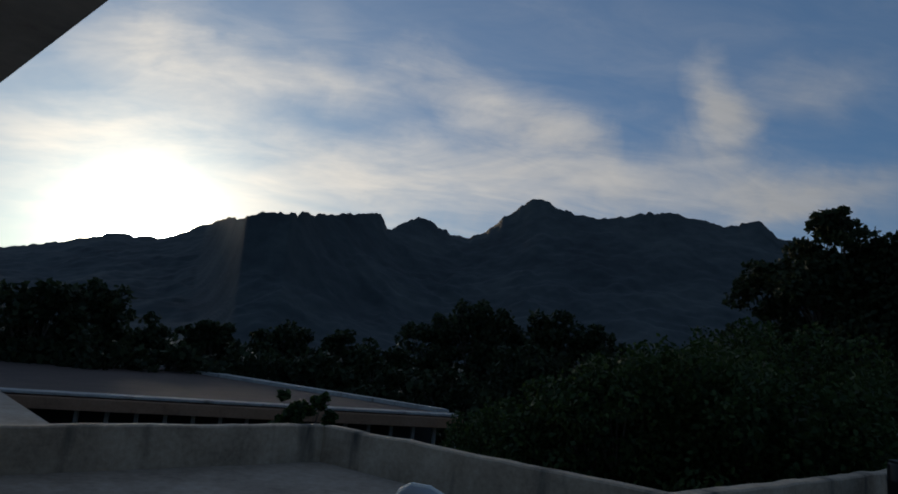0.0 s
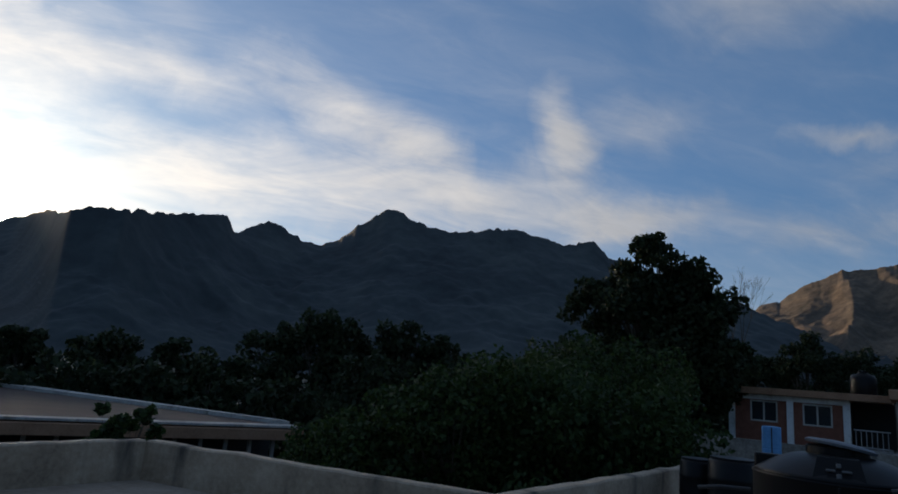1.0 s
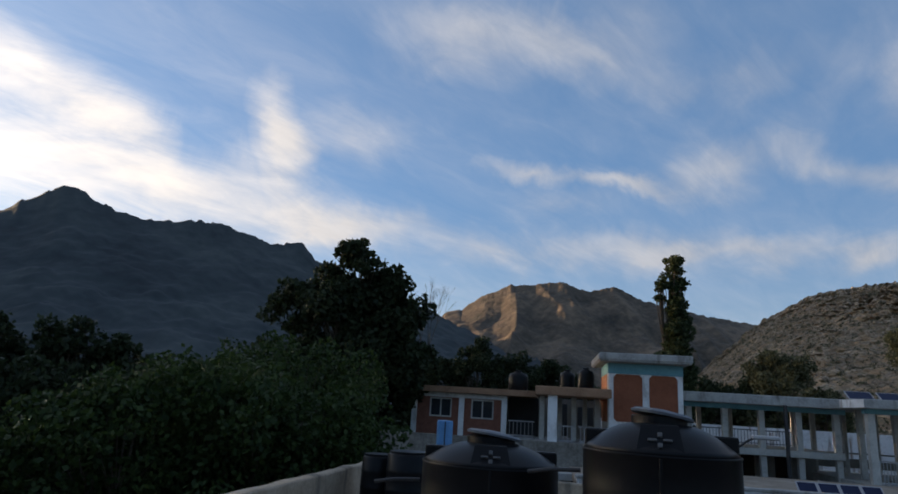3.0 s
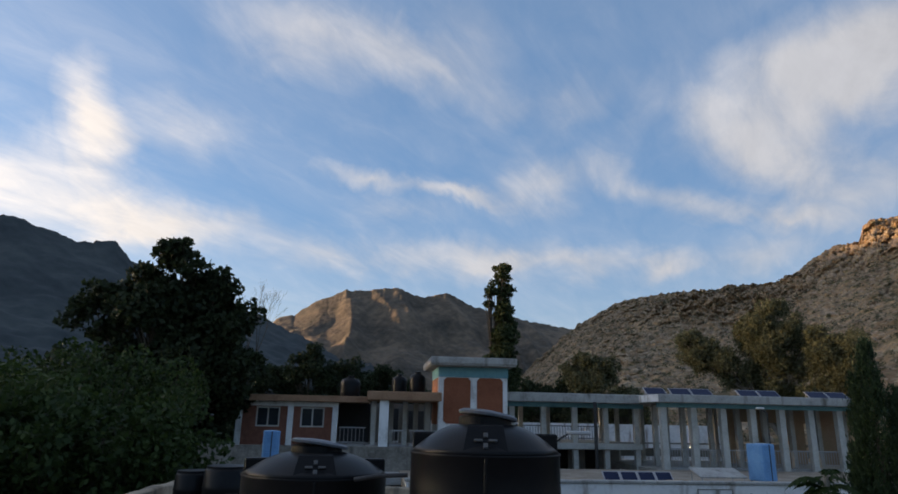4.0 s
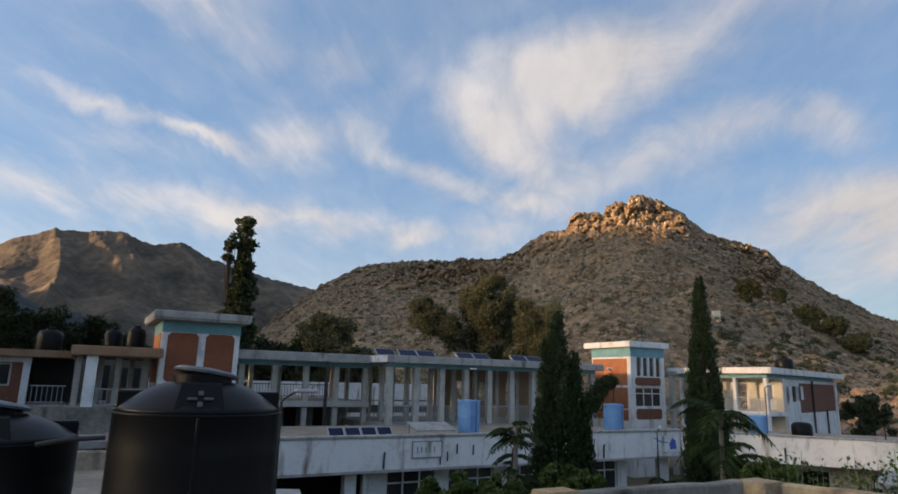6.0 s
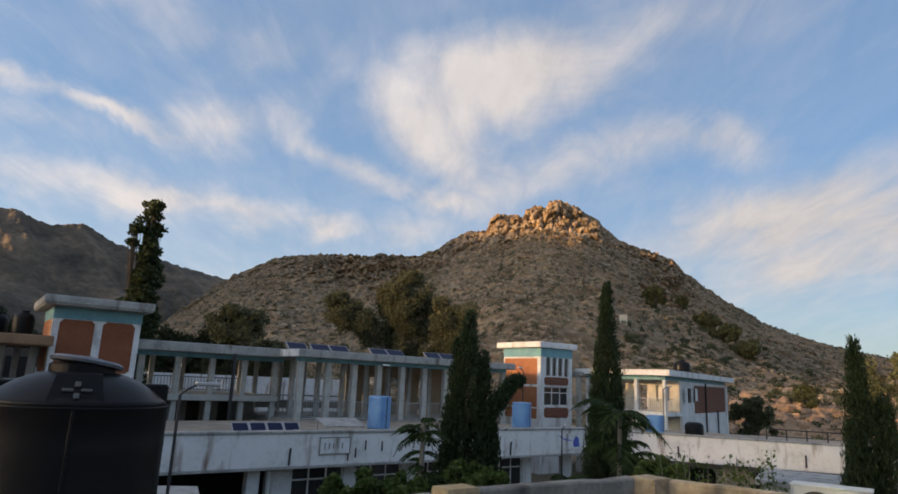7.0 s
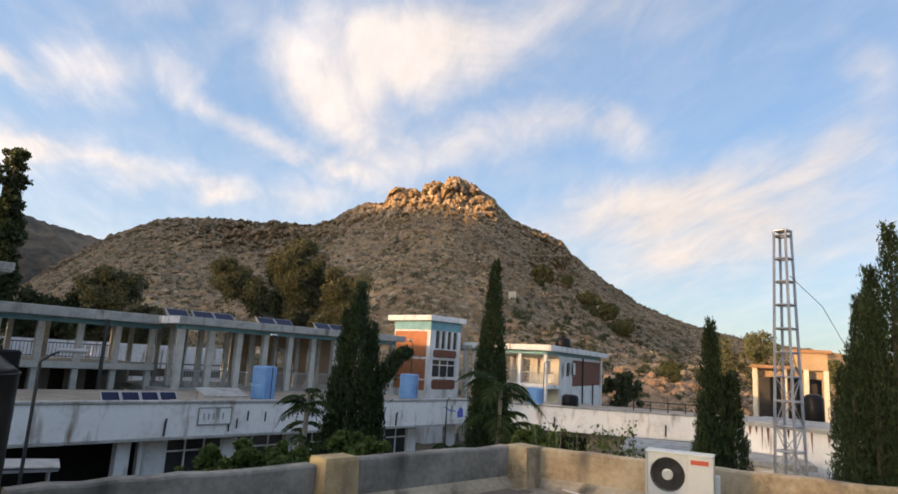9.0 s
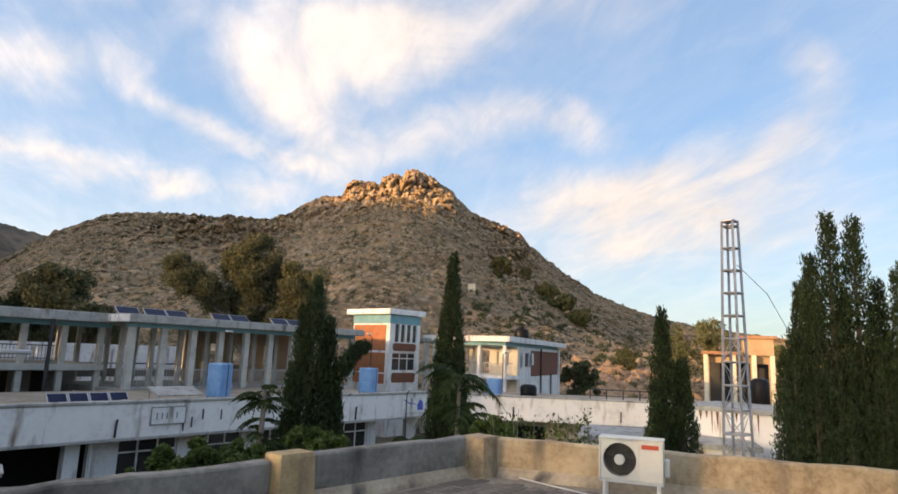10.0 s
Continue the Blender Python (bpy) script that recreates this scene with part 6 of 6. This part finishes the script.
    for x in (-w / 2 + 0.06, w / 2 - 0.06):
        for y in (0.03, d - 0.03):
            part("leg", Solid().box(x - 0.018, x + 0.018, y - 0.018, y + 0.018, 0, z - 0.035, 0.003), PIPEWHITE, t)
    for y in (0.03, d - 0.03):
        part("stand_bar", Solid().box(-w / 2, w / 2, y - 0.02, y + 0.02, z - 0.035, z, 0.004), PIPEWHITE, t)
    return t


air_conditioner(ground_at(119.2, 8.2, ROOF), -119.3 - 6)
pipe = part("water_pipe", Solid().tube([(8.55, -3.05, ROOF + 0.03), (8.0, -3.3, ROOF + 0.03), (7.1, -3.75, ROOF + 0.03), (6.75, -3.85, ROOF + 0.05)], 0.009, 6), PIPEWHITE)
tagged(pipe, "thin white plastic pipe lying on the roof", "pipe")


# ---------------------------------------------------------------- lattice mast
def lattice_mast(at, height, w0, w1, turn):
    t = thing("lattice_mast", Matrix.Translation(at) @ pose(0, 0, 0, 0, 0, turn), "grey galvanised four-legged lattice mast", "mast")
    corners = [(-1, -1), (1, -1), (1, 1), (-1, 1)]

    def at_z(c, z):
        w = (w0 + (w1 - w0) * z / height) / 2
        return Vector((c[0] * w, c[1] * w, z))
    for c in corners:
        part("leg", Solid().tube([at_z(c, 0), at_z(c, height)], [0.045, 0.038], 4), STEEL, t)
    z, k = 0.0, 0
    while z < height - 0.3:
        step = 0.62
        nz_ = min(height, z + step)
        for i in range(4):
            a, b = corners[i], corners[(i + 1) % 4]
            part("cross_bar", Solid().tube([at_z(a, nz_), at_z(b, nz_)], 0.03, 4), STEEL, t)
            p, q = (a, b) if (k + i) % 2 else (b, a)
            if nz_ < height * 0.68:
                part("brace", Solid().tube([at_z(p, z), at_z(q, nz_)], 0.014, 4), STEEL, t)
        z, k = nz_, k + 1
    part("top_plate", Solid().box(-w1 / 2 - 0.03, w1 / 2 + 0.03, -w1 / 2 - 0.03, w1 / 2 + 0.03, height, height + 0.05), STEEL, t)
    part("guy_wire", Solid().tube([(-w1 / 2, 0, height - 1.2), (-0.75, -0.4, height - 2.0), (-1.25, -0.65, height - 3.2)], 0.008, 4), DARKPIPE, t)
    return t


lattice_mast(ground_at(127.75, 19.0), 9.42, 0.64, 0.3, 25)


# ---------------------------------------------------------------- on the roofs opposite
def blue_tank(m, w, h, label):
    """Upright blue plastic tank with rounded corners, a rib and a cap on short legs."""
    t = thing("blue_tank", m, label, "water tank", "blue tanks")
    pts = []
    for k in range(24):
        a = 2 * math.pi * k / 24
        c, s = math.cos(a), math.sin(a)
        q = (abs(c) ** 5 + abs(s) ** 5) ** (-1 / 5)
        pts.append((c * q, s * q))
    prof = [(0.94, 0.16), (1.0, 0.2), (1.0, h * 0.5), (0.97, h * 0.52), (1.0, h * 0.54), (1.0, h - 0.06), (0.95, h), (0.3, h + 0.02)]
    v = [(x * w / 2 * r, y * w / 2 * r, z) for r, z in prof for x, y in pts]
    f = [(i * 24 + k, i * 24 + (k + 1) % 24, i * 24 + 24 + (k + 1) % 24, i * 24 + 24 + k) for i in range(len(prof) - 1) for k in range(24)]
    f += [tuple(range(23, -1, -1)), tuple((len(prof) - 1) * 24 + k for k in range(24))]
    part("body", Solid().add(v, f), BLUETANK, t)
    part("strap", Solid().box(-0.02, 0.02, -w / 2 - 0.012, -w / 2 + 0.01, 0.18, h - 0.02, 0.003), DARKPIPE, t)
    for x in (-1, 1):
        for y in (-1, 1):
            part("leg", Solid().box(x * w * 0.36 - 0.03, x * w * 0.36 + 0.03, y * w * 0.36 - 0.03, y * w * 0.36 + 0.03, 0, 0.2), DARKPIPE, t)
    return t


blue_tank(fpose(13.8, 22.6, 3.4, 20), 0.74, 1.42, "tall blue plastic water tank on the low roof")
blue_tank(fpose(21.7, 22.6, 3.4, 25), 0.8, 1.3, "blue plastic water tank before the tower")
blue_tank(fpose(-3.9, 25.5, 3.35, 10), 0.62, 1.55, "small blue plastic cooler tank before the brick windows")
bl = blue_tank(fpose(27.4, 19.2, 3.35, 15), 0.75, 1.0, "dark blue plastic tank on the side block")
stand = part("tank_stand", Solid().box(-5.0, 2.7, 24.6, 27.3, 3.1, 3.35), SLAB)
stand.matrix_world = FACADE.copy()
tagged(stand, "concrete ledge before the brick-windowed block", "ledge", kind="structure")


def solar_panel(m, w, h, tilt, label):
    t = thing("solar_panel", m, label, "solar panel", "solar panels")
    p = part("frame", Solid().box(0, w, 0, 0.04, 0, h, 0.006), STEEL, t)
    c = part("cell_sheet", Solid().box(0.04, w - 0.04, -0.006, 0.001, 0.04, h - 0.04, 0.0), PANEL, t)
    for q in (p, c):
        q.matrix_local = pose(0, 0, 0.02, -tilt)
    for x in (0.1, w - 0.1):
        part("prop", Solid().tube([(x, math.sin(radians(tilt)) * h * 0.95, 0), (x, math.sin(radians(tilt)) * h * 0.9, math.cos(radians(tilt)) * h * 0.9)], 0.018, 6), STEEL, t)
    return t


for i in range(4):
    solar_panel(fpose(7.85 + 0.63 * i, 22.2, 3.4), 0.61, 0.58, 45, "dark blue solar panel propped on the low roof")
for x in (13.05, 14.35, 15.45, 17.9, 19.0, 21.6, 22.7):
    solar_panel(fpose(x, 30.4, 6.78), 1.06, 0.62, 55, "dark solar panel on the colonnade roof")
sheet = thing("roof_sheet", fpose(11.1, 21.9, 3.4), "pale tilted panel propped on legs on the low roof", "panel")
sp = part("sheet", Solid().box(0, 1.7, 0, 0.9, 0, 0.05), SLAB, sheet)
sp.matrix_local = pose(0, 0, 0.28, 16)
for x, y, h in ((0.08, 0.05, 0.28), (1.6, 0.05, 0.28), (0.08, 0.8, 0.5), (1.6, 0.8, 0.5)):
    part("leg", Solid().tube([(x, y, 0), (x, y, h)], 0.02, 6), STEEL, sheet)
for x, w in ((4.2, 1.3), (5.3, 0.8), (6.2, 0.9), (9.6, 1.2), (17.0, 1.4), (10.2, 0.7)):
    rub = part("rubble", Solid().box(0, w, 0, 0.5, 0, 0.1).box(w * 0.3, w * 0.8, 0.1, 0.4, 0.1, 0.2, 0.04), OCHRE)
    rub.matrix_world = fpose(x, 21.8, 3.4)
    tagged(rub, "low pile of boards and rubble on the low roof", "rubble", "roof rubble")

for bx, by, z, r, h in ((-1.4, 33, 6.38, 0.5, 1.0), (2.0, 33.2, 6.55, 0.42, 1.15), (1.1, 34, 6.55, 0.4, 1.05), (43.0, 27.6, 6.82, 0.6, 1.0)):
    tk = thing("roof_drum", fpose(bx, by, z), "black plastic water tank on the flat roof", "water tank", "black rooftop drums")
    part("body", Solid().lathe([(r * 0.97, 0), (r, 0.03), (r, h * 0.72), (r * 0.85, h * 0.88), (r * 0.4, h * 0.96), (r * 0.36, h)], 28), BLACKTANK, tk, smooth=True)
    part("lid", Solid().lathe([(r * 0.4, h), (r * 0.4, h + 0.05), (r * 0.1, h + 0.07)], 24), BLACKTANK, tk)

# sign and banner on the fascia, with strokes that cannot be read
sign = thing("wall_sign", fpose(10.5, 20.98, 2.88), "small framed sign with hand-painted dark strokes", "sign")
part("board", Solid().box(0, 1.15, -0.02, 0, 0, 0.52, 0.005), WHITE, sign)
part("frame", Solid().box(-0.03, 1.18, -0.035, -0.001, -0.03, 0.0, 0.004).box(-0.03, 1.18, -0.035, -0.001, 0.52, 0.55, 0.004).box(-0.03, 0, -0.035, -0.001, 0, 0.52, 0.004).box(1.15, 1.18, -0.035, -0.001, 0, 0.52, 0.004), GREYWALL, sign)
for i in range(5):
    part("stroke", Solid().box(0.16 + 0.17 * i, 0.2 + 0.17 * i, -0.028, -0.018, 0.15, 0.36, 0.002), GREYWALL, sign)
banner = thing("banner", fpose(22.4, 20.97, 2.68), "white cloth banner with a blue print", "banner")
part("cloth", Solid().box(0, 1.75, -0.02, 0, 0, 0.7, 0.004), WHITE, banner)
part("print", Solid().prism([(1.1, 0.1), (1.5, 0.12), (1.45, 0.5), (1.25, 0.6), (1.05, 0.35)], -0.028, -0.019), BLUEMARK, banner, "blue printed shape")
part("stripe", Solid().prism([(0.1, 0.6), (0.5, 0.42), (0.95, 0.38), (0.95, 0.42), (0.5, 0.48), (0.12, 0.64)], -0.027, -0.019), BLUEMARK, banner, "thin printed stripe")
for x, z in ((11.6, 2.6), (11.9, 2.7), (12.3, 2.95), (13.0, 2.9)):
    run = part("rust_run", Solid().box(0, 0.05, -0.012, 0, 0, 0.35, 0.002), DARKPIPE)
    run.matrix_world = fpose(x, 20.985, z)
    tagged(run, "thin rusty bracket on the fascia", "bracket", "fascia brackets")


def street_lamp(m, height, reach, turn, label, head=0.42, finish=PIPEWHITE):
    t = thing("lamp_post", m @ pose(0, 0, 0, 0, 0, turn), label, "lamp post", "lamp posts")
    part("pole", Solid().tube([(0, 0, 0), (0, 0, height)], [0.035, 0.028], 8), DARKPIPE, t)
    part("arm", Solid().tube([(0, 0, height), (reach * 0.5, 0, height + 0.12), (reach, 0, height + 0.2)], 0.022, 6), DARKPIPE, t)
    part("lamp_head", Solid().box(reach - 0.05, reach + head, -0.07, 0.07, height + 0.17, height + 0.25, 0.02), finish, t)
    return t


street_lamp(Matrix.Translation(ground_at(68.2, 13.5)), 5.05, 0.3, -60, "dark steel pole with a flat lamp arm", 0.42, STEEL)
street_lamp(fpose(17.9, 28.4, 3.4), 2.6, -0.5, 10, "thin steel lamp post with a white head", 0.35)
street_lamp(fpose(26.4, 27.4, 3.4), 2.9, -0.6, 20, "thin steel lamp post beside the tower", 0.4)
street_lamp(fpose(33.0, 22.5, 0.0), 5.6, 0.45, 0, "thin steel lamp post before the corner house", 0.35)
street_lamp(fpose(22.1, 20.4, 0.0), 3.6, 0.2, 0, "slim dark post before the low block", 0.1)

# pale sheet awning on thin posts in the yard
aw = thing("awning", Matrix.Translation(ground_at(67.5, 18.0)) @ pose(0, 0, 0, 0, 0, -67.5), "small pale metal sheet awning on thin posts", "awning")
part("sheet", Solid().prism([(-1.3, 2.62), (0.9, 2.55), (0.9, 2.58), (-1.3, 2.66)], -0.55, 0.65), SLAB, aw)
part("edge_beam", Solid().box(-1.28, 0.88, -0.52, -0.47, 2.48, 2.545, 0.004), STEEL, aw)
for x, y in ((0.7, -0.45), (-1.2, -0.45), (0.7, 0.55), (-1.2, 0.55)):
    part("post", Solid().tube([(x, y, 0), (x, y, 2.56)], 0.03, 8), STEEL, aw)

# railing and drum on the side block roof
rail = thing("roof_railing", Matrix.Translation(ground_at(116.3, 35, 3.35)) @ pose(0, 0, 0, 0, 0, -118), "low rusty pipe railing on the flat roof", "railing")
part("top_rail", Solid().tube([(0, 0, 0.62), (4.2, 0, 0.62)], 0.03, 6), DARKPIPE, rail)
part("middle_rail", Solid().tube([(0, 0, 0.3), (4.2, 0, 0.3)], 0.02, 6), DARKPIPE, rail)
for i in range(6):
    part("post", Solid().tube([(0.84 * i, 0, 0), (0.84 * i, 0, 0.65)], 0.03, 6), DARKPIPE, rail)
dr = thing("roof_drum", Matrix.Translation(ground_at(111.0, 34.2, 3.35)), "squat black drum on the side block roof", "water tank", "black rooftop drums")
part("body", Solid().lathe([(0.42, 0), (0.44, 0.03), (0.44, 0.6), (0.36, 0.72), (0.2, 0.76)], 24), BLACKTANK, dr, smooth=True)
dr2 = thing("roof_drum", Matrix.Translation(ground_at(129.6, 26.5, 4.14)), "dark plastic drum on the pump room roof", "water tank", "black rooftop drums")
part("body", Solid().lathe([(0.3, 0), (0.32, 0.03), (0.32, 0.78), (0.25, 0.88), (0.15, 0.92)], 24), BLACKTANK, dr2, smooth=True)
shelf = thing("low_shed", Matrix.Translation(ground_at(115.5, 21)) @ pose(0, 0, 0, 0, 0, -120), "low flat-roofed shed with a weathered cement top", "shed")
part("wall", Solid().box(0, 5.0, 0, 3, 0, 3.05), WHITE_OLD, shelf)
part("roof", Solid().box(-0.15, 5.15, -0.2, 3.2, 3.05, 3.2), SLAB, shelf)

# ochre house behind the mast
oc = thing("ochre_house", Matrix.Translation(ground_at(125.7, 68, -0.5)) @ pose(0, 0, 0, 0, 0, -127), "ochre plastered house with square pillars and flat roof", "house")
part("wall", wall_grid(Solid(), 0, 6.2, 1.2, 1.45, 0, 7.0, [(0.4, 2.3, 0.4, 6.2), (2.9, 4.1, 0.4, 6.2), (4.7, 5.7, 0.4, 6.2)]), OCHRE, oc)
part("roof", Solid().box(-0.3, 3.4, -0.3, 5, 7.0, 7.3), SLAB_BROWN, oc)
part("upper_wall", Solid().box(3.45, 6.2, 0.6, 5, 7.0, 8.6), OCHRE, oc)
part("upper_roof", Solid().box(3.2, 6.5, 0.3, 5.3, 8.6, 8.9), SLAB_BROWN, oc)
for x in (0.1, 2.6, 4.4, 6.0):
    part("pillar", Solid().box(x - 0.2, x + 0.2, 0, 0.4, 0, 7.0), CREAM, oc)
part("inner_wall", Solid().box(0, 6.2, 3.8, 4, 0, 6.9), DARK, oc)

# ---------------------------------------------------------------- left side: veranda block and neighbouring roof
ver, VR = fascia_run(ground_at(-25.4, 21.4)[:2], ground_at(5.2, 22.9)[:2], 3, 4, "veranda_block", "low veranda block with brown roof edge and dark roof")
part("roof", Solid().slab([(0, 0.3), (VR, 0.3), (VR, 1.2), (2.0, 19.0), (-12.0, 19.0), (-12.0, 0.3)], 3.3, 3.5), DARKROOF, ver, "dark reddish roof surface")
part("roof_edge", Solid().box(-12.1, VR + 0.1, -0.25, 0.3, 3.12, 3.46), SLAB_BROWN, ver)
part("near_coping", Solid().box(-12.1, VR + 0.05, -0.1, 0.45, 3.5, 3.58), SLAB, ver, "pale coping strip")
part("far_coping", Solid().slab([(VR, 0.9), (VR, 1.5), (2.0, 19.6), (1.0, 19.0)], 3.5, 3.64), SLAB, ver, "pale coping strip")
part("back_wall", Solid().box(-12, VR, 2.6, 2.8, 0, 3.3), DARK, ver)
n = int(VR / 0.75)
for i in range(n + 1):
    x = VR * i / n
    part("post", Solid().box(x - 0.06, x + 0.06, 0.1, 0.22, 0, 3.3), GREYWALL, ver)
broad_tree("bush", ground_at(-8.2, 15.5), 4.5, lobes_at(-8.2, [(-0.35, 0, 4.0, 0.5), (0.35, 0, 4.05, 0.45), (0, 0, 3.4, 0.8), (0, 0, 2.2, 0.9)]), 4000, 0.1, HEDGE, "small round bush standing before the veranda", 399, trunk=0.06, sub=6, group=THICKET)
nb = part("neighbour_roof", Solid().slab([(-5.0, 11.0), (-11.8, 19.5), (-24, 9), (-14, -2)], 3.3, 3.62), CONCRETE_TOP)
tagged(nb, "pale cement roof of the neighbouring wing", "roof", kind="structure")
nbw = part("neighbour_wall", Solid().slab([(-5.2, 10.7), (-11.8, 18.9), (-23, 9), (-13.8, -1.5)], 0, 3.3), GREYWALL)
tagged(nbw, "grey walls of the neighbouring wing", "wall", kind="structure")


# plastic chair on the roof
def plastic_chair(m):
    t = thing("plastic_chair", m, "pale blue-grey moulded plastic chair with a rounded back", "chair")
    rows = []
    for i in range(9):
        u = i / 8
        half = 0.24 * (1 - 0.15 * u) * math.sqrt(max(0.0, 1 - max(0, u - 0.55) ** 2 / 0.45 ** 2 * 0.92))
        for k in range(9):
            x = half * (k / 4 - 1)
            rows.append((x, 0.22 + 0.1 * u - 0.12 * (x / 0.24) ** 2, 0.42 + 0.43 * u))
    f = [(i * 9 + k, i * 9 + k + 1, i * 9 + 10 + k, i * 9 + 9 + k) for i in range(8) for k in range(8)]
    back = part("backrest", Solid().add(rows, f), PVC, t, smooth=True)
    md = back.modifiers.new("thick", "SOLIDIFY")
    md.thickness = 0.02
    rim = [rows[i * 9] for i in range(9)] + [rows[72 + k] for k in range(9)] + [rows[i * 9 + 8] for i in range(8, -1, -1)]
    part("rim", Solid().tube(rim, 0.016, 6), PIPEWHITE, t, "paler rolled rim")
    part("seat", Solid().box(-0.23, 0.23, -0.2, 0.24, 0.4, 0.43, 0.01), PVC, t)
    for x in (-0.2, 0.2):
        for y in (-0.17, 0.21):
            part("leg", Solid().tube([(x, y, 0.4), (x * 1.12, y * 1.12, 0)], [0.025, 0.018], 6), PVC, t)
        part("armrest", Solid().tube([(x * 1.15, -0.15, 0.42), (x * 1.2, -0.1, 0.62), (x * 1.15, 0.12, 0.64), (x, 0.22, 0.6)], 0.018, 6), PVC, t)
    return t


plastic_chair(Matrix.Translation(ground_at(3.3, 4.35, ROOF)) @ pose(0, 0, 0, 0, 0, 155))


# ---------------------------------------------------------------- PAVING of the roof near the corner
rng_p = random.Random(21)
tile_me = mesh_from("tile", *(lambda q: (q.v, q.f))(Solid().add([(0, 0, 0), (0.285, 0, 0), (0.285, 0.137, 0), (0, 0.137, 0), (0.006, 0.006, 0.016), (0.279, 0.006, 0.016), (0.279, 0.131, 0.016), (0.006, 0.131, 0.016)], [(4, 5, 6, 7), (0, 1, 5, 4), (1, 2, 6, 5), (2, 3, 7, 6), (3, 0, 4, 7)])), TILE)
spots = []
for row in range(33):
    y = 5.36 - 0.145 * (row + 1)
    for col in range(34):
        x = 0.3 + 0.293 * col + (0.146 if row % 2 else 0.0)
        if x + 0.29 < 7.3 + (5.3 - y) * 0.345 - 0.12 and rng_p.random() > 0.03:
            spots.append((x, y))
spots.sort(key=lambda p: (p[0] - 6.3) ** 2 + ((p[1] - 4.2) * 1.6) ** 2)
rest = Solid()
for k, (x, y) in enumerate(spots):
    lift, tilt = ROOF - 0.004 + rng_p.uniform(0, 0.006), rng_p.uniform(-0.8, 0.8)
    if k < 300:
        ob = new("tile", tile_me)
        ob.parent = slab
        ob.matrix_local = pose(x, y, lift, rng_p.uniform(-0.5, 0.5), 0, tilt)
    else:
        m = pose(x, y, lift, 0, 0, tilt)
        rest.add([m @ v.co for v in tile_me.vertices], [tuple(p.vertices) for p in tile_me.polygons])
paved = part("tile_field", rest, TILE, slab)
tagged(paved, "worn brown roof tiles laid in rows", kind="stuff")
